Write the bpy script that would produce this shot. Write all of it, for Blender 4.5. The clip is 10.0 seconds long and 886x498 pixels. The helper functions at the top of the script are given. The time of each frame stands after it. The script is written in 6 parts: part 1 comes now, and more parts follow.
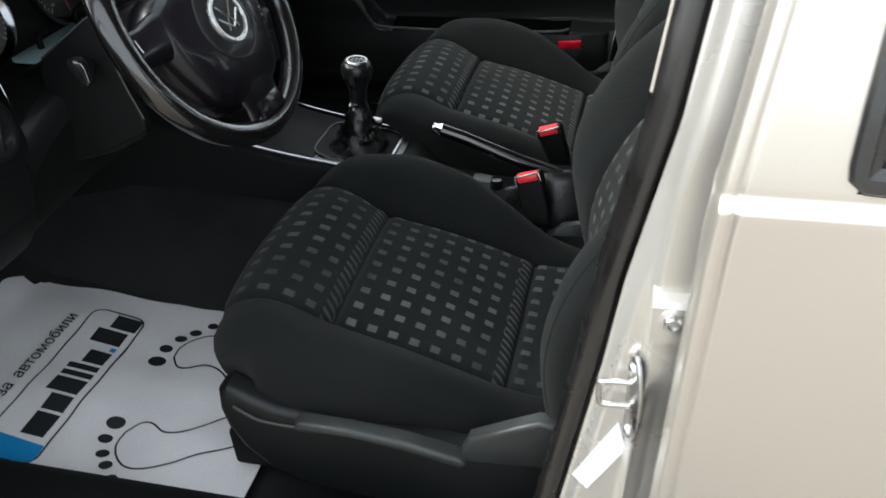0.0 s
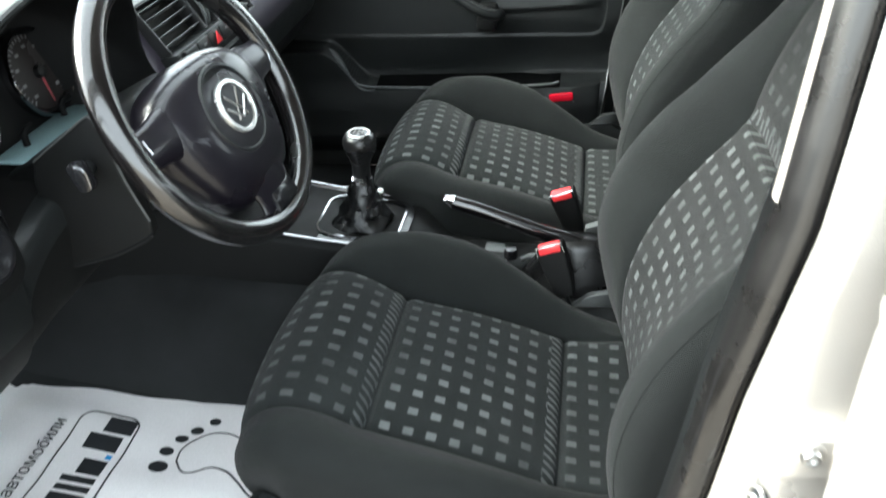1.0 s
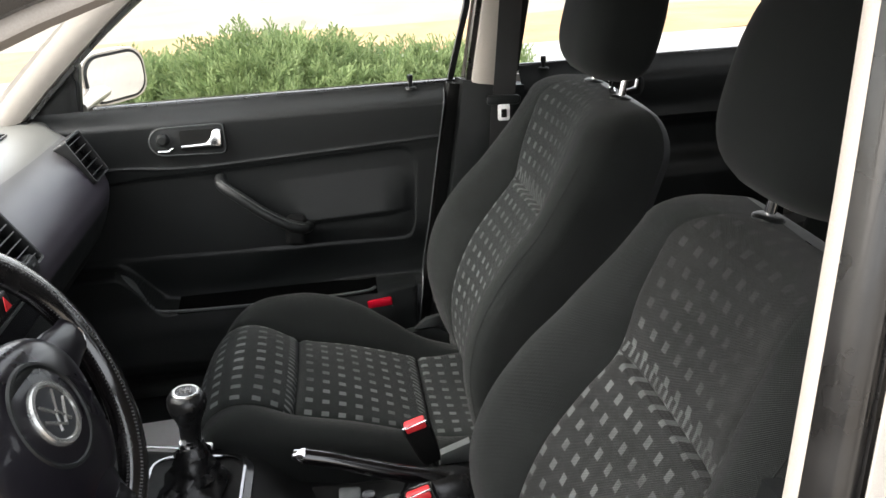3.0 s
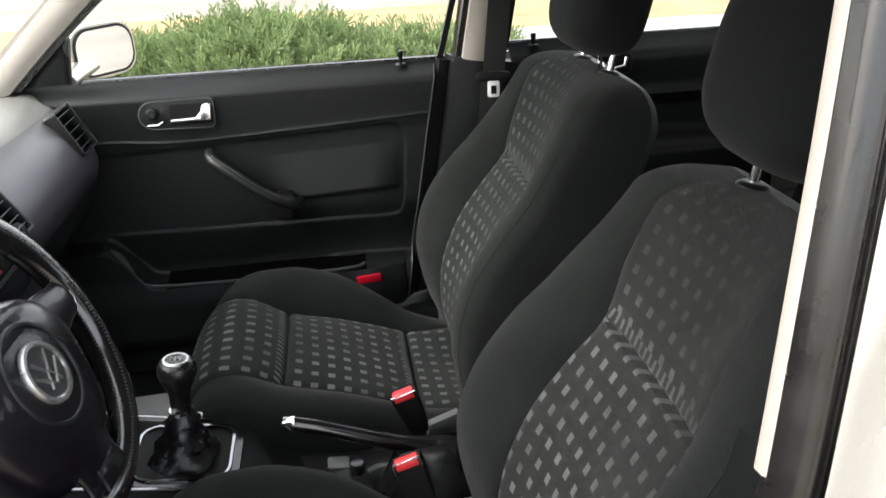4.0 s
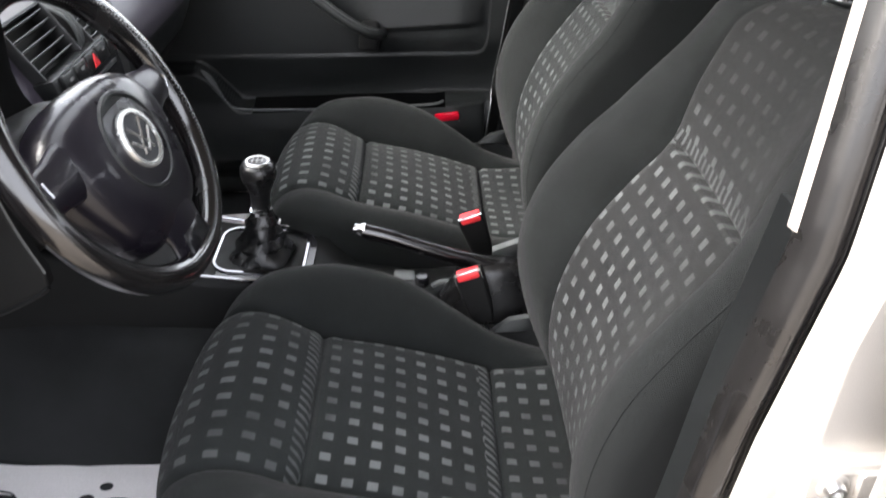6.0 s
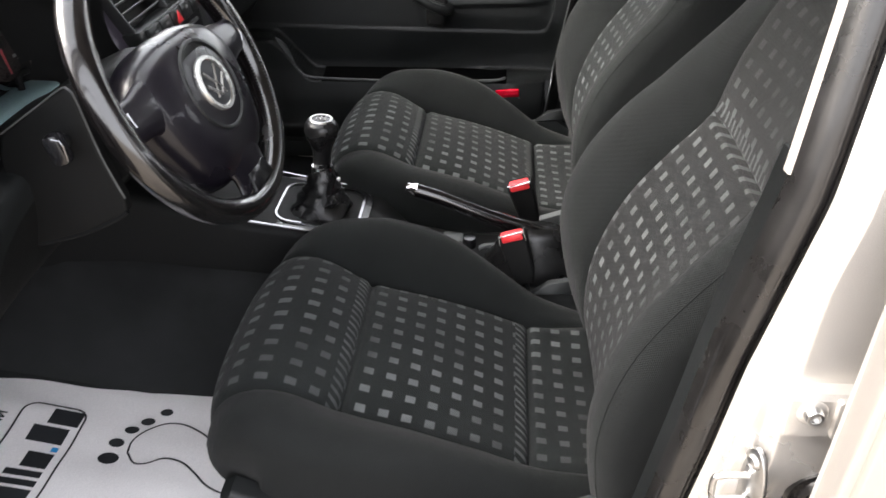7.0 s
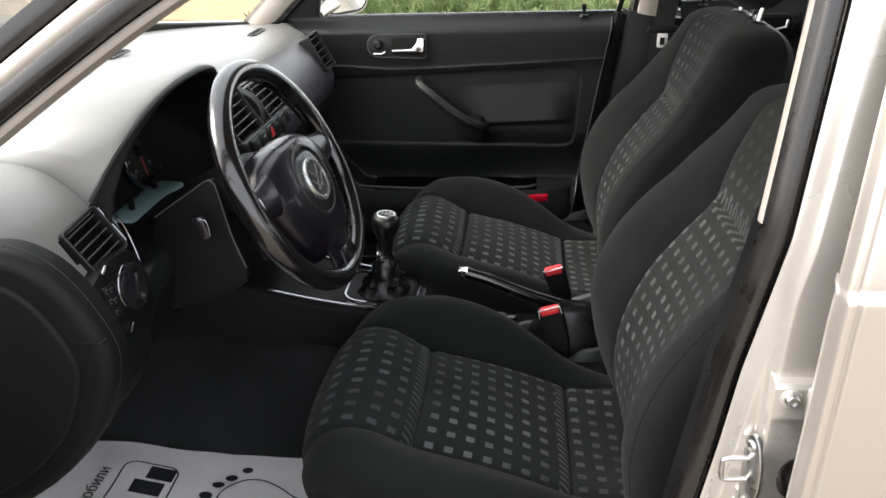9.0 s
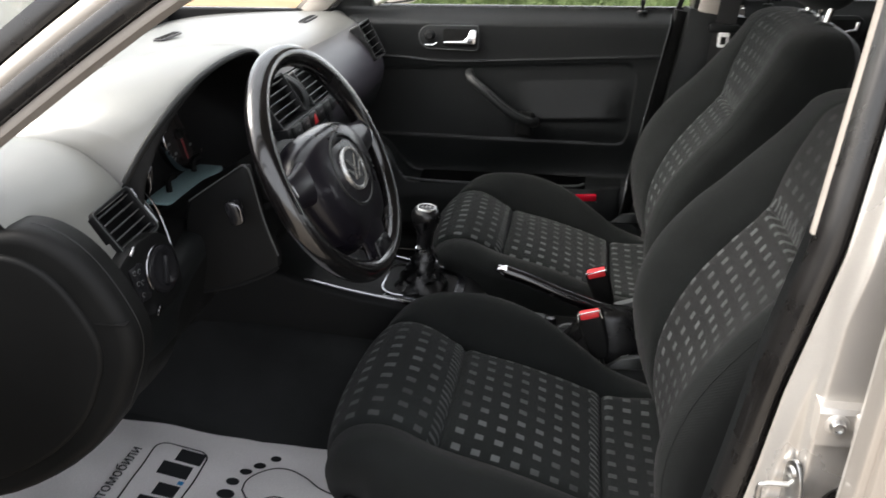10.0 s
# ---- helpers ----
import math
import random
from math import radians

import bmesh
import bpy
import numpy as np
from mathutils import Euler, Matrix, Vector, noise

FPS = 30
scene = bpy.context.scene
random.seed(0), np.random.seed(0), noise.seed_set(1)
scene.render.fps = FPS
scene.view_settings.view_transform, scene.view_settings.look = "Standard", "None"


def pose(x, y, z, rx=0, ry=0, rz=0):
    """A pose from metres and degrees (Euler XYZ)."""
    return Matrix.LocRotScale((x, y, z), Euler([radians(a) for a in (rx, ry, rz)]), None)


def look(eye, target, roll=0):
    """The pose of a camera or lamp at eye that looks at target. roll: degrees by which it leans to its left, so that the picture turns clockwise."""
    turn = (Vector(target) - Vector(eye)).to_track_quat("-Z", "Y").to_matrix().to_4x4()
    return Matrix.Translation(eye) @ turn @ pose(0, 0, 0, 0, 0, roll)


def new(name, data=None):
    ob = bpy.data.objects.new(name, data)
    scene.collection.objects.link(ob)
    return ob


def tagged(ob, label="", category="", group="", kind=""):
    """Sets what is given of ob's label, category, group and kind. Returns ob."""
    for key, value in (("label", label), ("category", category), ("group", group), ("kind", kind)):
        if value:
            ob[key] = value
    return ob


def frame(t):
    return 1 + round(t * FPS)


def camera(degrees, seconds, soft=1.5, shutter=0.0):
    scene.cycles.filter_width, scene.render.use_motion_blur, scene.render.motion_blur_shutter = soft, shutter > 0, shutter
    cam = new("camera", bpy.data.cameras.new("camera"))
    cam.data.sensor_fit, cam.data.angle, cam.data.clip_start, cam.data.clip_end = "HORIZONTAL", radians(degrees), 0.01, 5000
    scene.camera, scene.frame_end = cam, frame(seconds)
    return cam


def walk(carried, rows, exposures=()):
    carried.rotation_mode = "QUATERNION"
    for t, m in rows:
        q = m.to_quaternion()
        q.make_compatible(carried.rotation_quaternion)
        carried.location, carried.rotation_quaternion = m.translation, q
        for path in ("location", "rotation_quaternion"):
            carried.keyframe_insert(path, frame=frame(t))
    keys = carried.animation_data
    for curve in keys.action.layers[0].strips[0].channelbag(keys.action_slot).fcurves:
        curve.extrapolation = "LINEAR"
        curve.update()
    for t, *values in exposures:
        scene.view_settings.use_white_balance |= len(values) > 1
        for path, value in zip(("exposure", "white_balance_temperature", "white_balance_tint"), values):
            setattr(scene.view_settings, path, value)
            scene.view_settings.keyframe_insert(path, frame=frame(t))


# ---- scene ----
cam = camera(56.4, 10.0, shutter=0.4)
PATH = [
    (0, (0.489, -1.293, 1.254), (0.051, 0.297, 0.122), -3.9),
    (0.5, (0.412, -1.292, 1.26), (0.036, 0.33, 0.152), -5.0),
    (1, (0.377, -1.209, 1.275), (0.031, 0.446, 0.207), -5.2),
    (1.5, (0.319, -1.143, 1.293), (0.077, 0.6, 0.344), -5.9),
    (2, (0.282, -1.087, 1.32), (0.289, 0.743, 0.513), -5.5),
    (2.5, (0.267, -1.067, 1.345), (0.425, 0.775, 0.582), -3.8),
    (3.8, (0.271, -1.079, 1.334), (0.497, 0.746, 0.549), -3.2),
    (4, (0.266, -1.086, 1.327), (0.491, 0.735, 0.53), -2.8),
    (4.5, (0.266, -1.103, 1.32), (0.455, 0.697, 0.469), -2.4),
    (5, (0.27, -1.12, 1.307), (0.409, 0.656, 0.399), -2.1),
    (5.5, (0.275, -1.138, 1.29), (0.351, 0.605, 0.312), -1.8),
    (6, (0.273, -1.157, 1.267), (0.287, 0.543, 0.213), -1.6),
    (6.2, (0.271, -1.169, 1.261), (0.263, 0.514, 0.18), -1.7),
    (7.3, (0.307, -1.283, 1.266), (0.12, 0.405, 0.209), -1.4),
    (7.5, (0.293, -1.32, 1.275), (0.084, 0.382, 0.246), -2.0),
    (8, (0.273, -1.424, 1.298), (0.069, 0.328, 0.356), -2.4),
    (8.5, (0.266, -1.472, 1.305), (0.073, 0.319, 0.435), -2.1),
    (9, (0.268, -1.479, 1.311), (0.075, 0.337, 0.495), -1.9),
    (9.5, (0.269, -1.476, 1.31), (0.065, 0.35, 0.519), -1.7),
    (10, (0.285, -1.445, 1.299), (-0.029, 0.349, 0.474), -0.8),
]
EXPOSURES = [(0.0, 0.65, 6200, 4), (0.5, 0.92, 6050, 0), (1.0, 2.05, 6200, 1), (1.5, 2.38, 6450, 5), (2.0, 1.95, 6600, 9), (2.5, 1.32, 6600, 10), (4.0, 0.92, 6500, 8), (5.0, 0.95, 6550, 9), (5.5, 1.55, 6500, 13),
             (6.0, 1.8, 6450, 13), (7.5, 1.4, 6700, 12), (8.0, 1.17, 6650, 11), (8.5, 0.84, 6620, 11), (9.0, 0.75, 6600, 11), (10.0, 0.68, 6600, 11)]
walk(cam, [(t, look(eye, target, roll)) for t, eye, target, roll in PATH], EXPOSURES)

# ---- world and light: a bright, thinly overcast day ----
world = bpy.data.worlds.new("sky")
scene.world = world
world.use_nodes = True
wn = world.node_tree.nodes
sky = wn.new("ShaderNodeTexSky")
sky.sky_type = "NISHITA"
sky.sun_disc = False
sky.sun_elevation = radians(38)
sky.sun_rotation = radians(-99)
sky.air_density, sky.dust_density, sky.ozone_density = 1.0, 4.0, 1.0
haze = wn.new("ShaderNodeMixRGB")
haze.inputs[0].default_value = 0.65
haze.inputs[2].default_value = (11.0, 11.2, 11.6, 1)
world.node_tree.links.new(sky.outputs[0], haze.inputs[1])
world.node_tree.links.new(haze.outputs[0], wn["Background"].inputs[0])
wn["Background"].inputs[1].default_value = 0.20
sun = new("sun", bpy.data.lights.new("sun", "SUN"))
sun.data.energy, sun.data.angle, sun.data.color = 3.0, radians(34), (1.0, 0.97, 0.92)
sun.matrix_world = look((-0.77, -0.12, 0.62), (0, 0, 0))


# ---- materials ----
def node_mat(name):
    m = bpy.data.materials.new(name)
    m.use_nodes = True
    nt = m.node_tree
    return m, nt, nt.nodes["Principled BSDF"]


def link(nt, a, b):
    nt.links.new(a, b)


def math_node(nt, op, a, b=0.0, c=0.0):
    n = nt.nodes.new("ShaderNodeMath")
    n.operation = op
    for k, v in enumerate((a, b, c)):
        if isinstance(v, (int, float)):
            n.inputs[k].default_value = v
        else:
            link(nt, v, n.inputs[k])
    return n.outputs[0]


def noise_tex(nt, vec, scale, detail=4.0, rough=0.55):
    n = nt.nodes.new("ShaderNodeTexNoise")
    n.inputs["Scale"].default_value = scale
    n.inputs["Detail"].default_value = detail
    n.inputs["Roughness"].default_value = rough
    link(nt, vec, n.inputs["Vector"])
    return n.outputs["Fac"]


def mix_col(nt, fac, a, b):
    n = nt.nodes.new("ShaderNodeMixRGB")
    if isinstance(fac, (int, float)):
        n.inputs[0].default_value = fac
    else:
        link(nt, fac, n.inputs[0])
    for k, v in ((1, a), (2, b)):
        if isinstance(v, tuple):
            n.inputs[k].default_value = (*v[:3], 1)
        else:
            link(nt, v, n.inputs[k])
    return n.outputs[0]


def remap(nt, val, lo, hi, to_lo=0.0, to_hi=1.0):
    n = nt.nodes.new("ShaderNodeMapRange")
    n.inputs[1].default_value, n.inputs[2].default_value = lo, hi
    n.inputs[3].default_value, n.inputs[4].default_value = to_lo, to_hi
    link(nt, val, n.inputs[0])
    return n.outputs[0]


def bump(nt, height, strength, dist):
    n = nt.nodes.new("ShaderNodeBump")
    n.inputs["Strength"].default_value = strength
    n.inputs["Distance"].default_value = dist
    link(nt, height, n.inputs["Height"])
    return n.outputs[0]


def surface(name, col, rough, metal=0.0, vary=0.25, grain=400.0, relief=0.0, large=6.0, spec=0.5, coat=0.0, rough_vary=0.1, dust_or_light=0.0, sheen=0.0):
    """A worn everyday surface: colour and gloss drift at a large and a fine scale, with a fine relief."""
    m, nt, b = node_mat(name)
    co = nt.nodes.new("ShaderNodeTexCoord").outputs["Object"]
    big, fine = noise_tex(nt, co, large, 5.0), noise_tex(nt, co, grain, 3.0)
    lo = tuple(c * (1 - vary) for c in col)
    hi = tuple(min(1.0, c * (1 + vary)) for c in col)
    c = mix_col(nt, remap(nt, big, 0.3, 0.7), lo, hi)
    c = mix_col(nt, remap(nt, fine, 0.35, 0.65, 0.0, 0.35), c, tuple(v * 1.35 for v in col))
    if dust_or_light:
        c = mix_col(nt, remap(nt, noise_tex(nt, co, large * 3.3, 6.0, 0.7), 0.55, 0.8, 0.0, dust_or_light), c, (0.32, 0.30, 0.27))
    link(nt, c, b.inputs["Base Color"])
    link(nt, remap(nt, big, 0.3, 0.7, max(0.02, rough - rough_vary), min(1, rough + rough_vary)), b.inputs["Roughness"])
    b.inputs["Metallic"].default_value = metal
    b.inputs["Specular IOR Level"].default_value = spec
    b.inputs["Coat Weight"].default_value = coat
    b.inputs["Coat Roughness"].default_value = 0.06
    if sheen:
        b.inputs["Sheen Weight"].default_value = sheen
        b.inputs["Sheen Roughness"].default_value = 0.5
    if relief:
        link(nt, bump(nt, fine, 0.6, relief), b.inputs["Normal"])
    return m


def fabric(name, base, patterned, pitch_u=0.0300, pitch_v=0.0292, fade=None, bands=(), thin=0.34):
    """Woven seat cloth. The centre panels carry rows of small light blocks, woven in and partly rubbed faint.
    fade: how the blocks wear off along the panel; thin: what is left of them on its -y side;
    bands: stretches along a seam that carry slanting stripes in place of blocks."""
    m, nt, b = node_mat(name)
    uv = nt.nodes.new("ShaderNodeUVMap").outputs["UV"]
    sep = nt.nodes.new("ShaderNodeSeparateXYZ")
    link(nt, uv, sep.inputs[0])
    u, v = sep.outputs[0], sep.outputs[1]
    weave_u = math_node(nt, "SINE", math_node(nt, "MULTIPLY", u, 2 * math.pi / 0.0022))
    weave_v = math_node(nt, "SINE", math_node(nt, "MULTIPLY", v, 2 * math.pi / 0.0030))
    weave = math_node(nt, "MULTIPLY", weave_u, weave_v)
    big, mid, fine = noise_tex(nt, uv, 9.0, 5.0), noise_tex(nt, uv, 55.0, 4.0), noise_tex(nt, uv, 900.0, 2.0)
    c = mix_col(nt, remap(nt, big, 0.3, 0.7), tuple(x * 0.8 for x in base), tuple(x * 1.3 for x in base))
    c = mix_col(nt, remap(nt, fine, 0.35, 0.7, 0.0, 0.5), c, tuple(x * 1.9 for x in base))
    if patterned:
        row = math_node(nt, "FLOOR", math_node(nt, "DIVIDE", v, pitch_v))
        jit = math_node(nt, "MULTIPLY", math_node(nt, "SINE", math_node(nt, "MULTIPLY", row, 12.9898)), 0.0018)
        fu = math_node(nt, "PINGPONG", math_node(nt, "ADD", u, jit), pitch_u / 2)
        fv = math_node(nt, "PINGPONG", v, pitch_v / 2)
        edge = math_node(nt, "MULTIPLY", math_node(nt, "SUBTRACT", mid, 0.5), 0.002)
        mu = remap(nt, math_node(nt, "ADD", fu, edge), 0.0078, 0.0092)
        mv = remap(nt, math_node(nt, "ADD", fv, edge), 0.0088, 0.0100)
        block = math_node(nt, "MULTIPLY", mu, mv)
        for lo, hi in bands:
            inside = math_node(nt, "MULTIPLY", math_node(nt, "GREATER_THAN", u, lo), math_node(nt, "LESS_THAN", u, hi))
            slope = math_node(nt, "PINGPONG", math_node(nt, "ADD", v, math_node(nt, "MULTIPLY", u, 0.7)), 0.0066)
            stripe = remap(nt, math_node(nt, "ADD", slope, edge), 0.0034, 0.0046)
            block = math_node(nt, "ADD", math_node(nt, "MULTIPLY", block, math_node(nt, "SUBTRACT", 1.0, inside)), math_node(nt, "MULTIPLY", stripe, inside))
        worn = remap(nt, noise_tex(nt, uv, 7.0, 3.0), 0.33, 0.62, 0.25, 1.0)
        thread = remap(nt, weave, -1.0, 1.0, 0.6, 1.0)
        amount = math_node(nt, "MULTIPLY", math_node(nt, "MULTIPLY", block, worn), thread)
        if fade:
            amount = math_node(nt, "MULTIPLY", amount, remap(nt, math_node(nt, "ADD", u, math_node(nt, "MULTIPLY", math_node(nt, "SUBTRACT", big, 0.5), 0.12)), *fade))
            amount = math_node(nt, "MULTIPLY", amount, remap(nt, math_node(nt, "ADD", v, math_node(nt, "MULTIPLY", math_node(nt, "SUBTRACT", big, 0.5), 0.10)), -0.11, 0.06, thin, 1.0))
        c = mix_col(nt, amount, c, (0.108, 0.115, 0.115))
    link(nt, c, b.inputs["Base Color"])
    b.inputs["Roughness"].default_value = 0.95
    b.inputs["Specular IOR Level"].default_value = 0.15
    b.inputs["Sheen Weight"].default_value = 0.045
    b.inputs["Sheen Roughness"].default_value = 0.45
    h = math_node(nt, "ADD", weave, math_node(nt, "MULTIPLY", mid, 1.5))
    link(nt, bump(nt, h, 0.5, 0.0006), b.inputs["Normal"])
    return m


def top_lit(name, col, dust_or_light, rough, rough_pale, lo, hi):
    """Soft grained plastic; light from above is painted in, paler where it faces up."""
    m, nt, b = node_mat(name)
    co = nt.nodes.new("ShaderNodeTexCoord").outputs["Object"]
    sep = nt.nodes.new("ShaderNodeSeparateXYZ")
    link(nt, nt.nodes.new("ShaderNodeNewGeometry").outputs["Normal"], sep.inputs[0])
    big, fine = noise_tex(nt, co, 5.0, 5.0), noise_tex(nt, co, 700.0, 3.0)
    up_light = remap(nt, math_node(nt, "ADD", sep.outputs[2], math_node(nt, "MULTIPLY", math_node(nt, "SUBTRACT", big, 0.5), 0.12)), lo, hi)
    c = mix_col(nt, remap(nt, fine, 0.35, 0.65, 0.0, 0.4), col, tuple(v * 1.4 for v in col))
    c = mix_col(nt, up_light, c, mix_col(nt, remap(nt, big, 0.3, 0.7), tuple(v * 0.9 for v in dust_or_light), tuple(v * 1.1 for v in dust_or_light)))
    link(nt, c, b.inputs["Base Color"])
    link(nt, remap(nt, up_light, 0.0, 1.0, rough, rough_pale), b.inputs["Roughness"])
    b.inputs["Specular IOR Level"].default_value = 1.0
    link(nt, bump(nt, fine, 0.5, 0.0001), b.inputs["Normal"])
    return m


# DASH is the lit tone of the dashboard plastic, FASCIA its darker copy.
DASH = top_lit("top_lit_dash_plastic", (0.036, 0.032, 0.040), (0.150, 0.151, 0.140), 0.34, 0.34, -0.35, 0.35)
FASCIA = top_lit("soft_fascia_plastic", (0.019, 0.0155, 0.023), (0.130, 0.126, 0.122), 0.40, 0.40, 0.55, 0.95)
PLASTIC = surface("black_grained_plastic", (0.0068, 0.0076, 0.0078), 0.40, spec=0.30, grain=900, relief=0.0004, large=5)
HUB = surface("black_airbag_vinyl", (0.0045, 0.0038, 0.0060), 0.30, grain=900, relief=0.0001, large=6, spec=0.28, coat=0.25)
GLOSS = surface("glossy_black_plastic", (0.008, 0.008, 0.009), 0.18, grain=300, rough_vary=0.06)
DOORSKIN = surface("soft_door_vinyl", (0.0064, 0.0073, 0.0076), 0.44, spec=0.38, grain=600, relief=0.0005, large=4)
# Near-black for black parts, and for plates drawn as shaded recesses and slots.
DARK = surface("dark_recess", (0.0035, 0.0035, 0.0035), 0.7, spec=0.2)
CARPET = surface("black_carpet", (0.0200, 0.0210, 0.0216), 0.95, grain=1300, relief=0.002, spec=0.1, vary=0.4)
LEATHER = surface("worn_black_leather", (0.0036, 0.0032, 0.0034), 0.20, grain=500, relief=0.0003, large=14, rough_vary=0.10, spec=0.55, coat=0.8)
BOOT = surface("boot_leather", (0.0060, 0.0060, 0.0063), 0.27, grain=450, relief=0.0007, large=20)
CLOTH = fabric("plain_seat_cloth", (0.0061, 0.0069, 0.0068), False)
SEAT_BANDS = ((0.304, 0.321), (0.551, 0.568))
BACK_BANDS = ((0.412, 0.430),)
PATTERN = fabric("patterned_seat_cloth", (0.0080, 0.0090, 0.0089), True, bands=SEAT_BANDS)
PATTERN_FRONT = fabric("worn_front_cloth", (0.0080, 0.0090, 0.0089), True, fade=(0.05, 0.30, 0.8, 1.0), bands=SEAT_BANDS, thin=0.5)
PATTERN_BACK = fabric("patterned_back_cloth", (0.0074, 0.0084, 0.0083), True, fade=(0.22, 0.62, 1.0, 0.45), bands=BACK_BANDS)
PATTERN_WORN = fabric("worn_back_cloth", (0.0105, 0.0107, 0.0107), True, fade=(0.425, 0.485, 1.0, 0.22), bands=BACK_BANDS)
BACKVINYL = surface("seat_back_vinyl", (0.0085, 0.0085, 0.009), 0.6, grain=500, relief=0.0005)
SILVER = surface("silver_car_paint", (0.52, 0.482, 0.437), 0.33, metal=0.7, vary=0.05, grain=2500, coat=0.6, large=2.5, rough_vary=0.05)
PRIMER = surface("silver_inner_paint", (0.58, 0.555, 0.52), 0.31, metal=0.65, vary=0.06, grain=1500, large=5, dust_or_light=0.06)
TRIM = surface("matt_black_trim", (0.0056, 0.0058, 0.0057), 0.52, grain=900, relief=0.0003, spec=0.14, large=5)
DARKCHROME = surface("dark_chrome", (0.24, 0.24, 0.25), 0.10, metal=1.0, vary=0.08, grain=200)
RUBBER = surface("black_rubber_seal", (0.0075, 0.0070, 0.0068), 0.28, spec=0.62, vary=0.3, grain=300, relief=0.00015, large=18, dust_or_light=0.012, coat=0.25)
CREAM = surface("cream_pillar_trim", (0.31, 0.282, 0.252), 0.8, vary=0.06, grain=900, relief=0.0003)
CHROME = surface("satin_chrome", (0.78, 0.78, 0.78), 0.16, metal=1.0, vary=0.06, grain=200)
STEEL = surface("zinc_steel", (0.55, 0.55, 0.54), 0.32, metal=1.0, vary=0.15, grain=150, large=40)
ZINC = surface("bright_zinc", (0.80, 0.80, 0.80), 0.6, metal=0.3, vary=0.05, grain=200)
SLAT = surface("vent_frame_plastic", (0.008, 0.008, 0.0085), 0.45, spec=0.3, vary=0.1)
# Pale grey that draws the highlights on vent slats and pull handle.
GLINT = surface("pale_glint", (0.055, 0.057, 0.057), 0.38, vary=0.1)
COLUMN_BLACK = surface("column_plastic", (0.0040, 0.0042, 0.0043), 0.55, spec=0.18, grain=900, relief=0.0004, large=5)
THREAD = surface("grey_thread", (0.035, 0.035, 0.035), 0.6, vary=0.15)
GREYPL = surface("grey_plastic", (0.052, 0.056, 0.056), 0.42, grain=900, relief=0.0003)
SEATGREY = surface("dark_grey_plastic", (0.018, 0.020, 0.020), 0.42, grain=900, relief=0.0003)
RED = surface("red_plastic", (0.55, 0.025, 0.03), 0.35, vary=0.1, grain=300)
REFLECT = surface("red_reflector", (0.34, 0.004, 0.016), 0.2, vary=0.15, grain=300)
PAPER = surface("white_paper", (0.80, 0.78, 0.78), 0.75, vary=0.03, grain=500, relief=0.0003, large=7)
INK = surface("black_print", (0.02, 0.022, 0.025), 0.6, vary=0.2)
BLUE = surface("blue_print", (0.02, 0.28, 0.62), 0.6, vary=0.1)
BADGE = surface("badge_silver", (0.40, 0.40, 0.39), 0.22, metal=0.8, vary=0.05, grain=200)
NEEDLE = surface("red_needle", (0.30, 0.02, 0.03), 0.4, vary=0.1)
TICK = surface("dial_print", (0.16, 0.16, 0.16), 0.6, vary=0.1)
DIALFACE = surface("dial_face_print", (0.030, 0.026, 0.025), 0.30, vary=0.15)
# Clear plastic; the sky it reflects is painted in as blue-green.
LENS = surface("cluster_lens_sky", (0.32, 0.47, 0.49), 0.12, vary=0.1, rough_vary=0.02, spec=0.8)
BELT = surface("seat_belt_webbing", (0.012, 0.012, 0.012), 0.6, grain=900, relief=0.0006)
WHITEPAINT = surface("white_sticker", (0.8, 0.8, 0.82), 0.5, vary=0.04)
TYRE = surface("tyre_rubber", (0.02, 0.02, 0.02), 0.8, vary=0.3)
ASPHALT = surface("pale_concrete", (0.27, 0.235, 0.195), 0.9, vary=0.25, grain=140, relief=0.004, large=0.8, spec=0.2)
KERB = surface("concrete_kerb", (0.36, 0.34, 0.31), 0.85, vary=0.15, grain=120, relief=0.002, large=3)
SOIL = surface("dry_ochre_soil", (0.34, 0.22, 0.11), 0.95, vary=0.3, grain=60, relief=0.01, large=2)
BARK = surface("shrub_bark", (0.10, 0.07, 0.05), 0.9, vary=0.3, grain=80, relief=0.004)


def leaf_mat(name, col, col2):
    m, nt, b = node_mat(name)
    geo = nt.nodes.new("ShaderNodeNewGeometry")
    co = nt.nodes.new("ShaderNodeTexCoord").outputs["Object"]
    c = mix_col(nt, geo.outputs["Random Per Island"], col, col2)
    c = mix_col(nt, remap(nt, noise_tex(nt, co, 5.0, 3.0), 0.35, 0.65, 0.0, 0.5), c, tuple(v * 0.55 for v in col))
    link(nt, c, b.inputs["Base Color"])
    b.inputs["Roughness"].default_value = 0.55
    b.inputs["Specular IOR Level"].default_value = 0.3
    tr = nt.nodes.new("ShaderNodeBsdfTranslucent")
    link(nt, c, tr.inputs["Color"])
    mx = nt.nodes.new("ShaderNodeMixShader")
    mx.inputs[0].default_value = 0.4
    link(nt, b.outputs[0], mx.inputs[1])
    link(nt, tr.outputs[0], mx.inputs[2])
    link(nt, mx.outputs[0], nt.nodes["Material Output"].inputs["Surface"])
    return m


LEAF = leaf_mat("juniper_foliage", (0.15, 0.215, 0.085), (0.33, 0.40, 0.18))
GRASSLEAF = leaf_mat("yellow_green_shrub", (0.20, 0.22, 0.05), (0.34, 0.30, 0.08))


def glass_mat(name, tint):
    m, nt, b = node_mat(name)
    b.inputs["Base Color"].default_value = (*tint, 1)
    b.inputs["Roughness"].default_value = 0.0
    b.inputs["IOR"].default_value = 1.45
    b.inputs["Transmission Weight"].default_value = 1.0
    return m


GLASS = glass_mat("window_glass", (0.97, 0.99, 0.98))
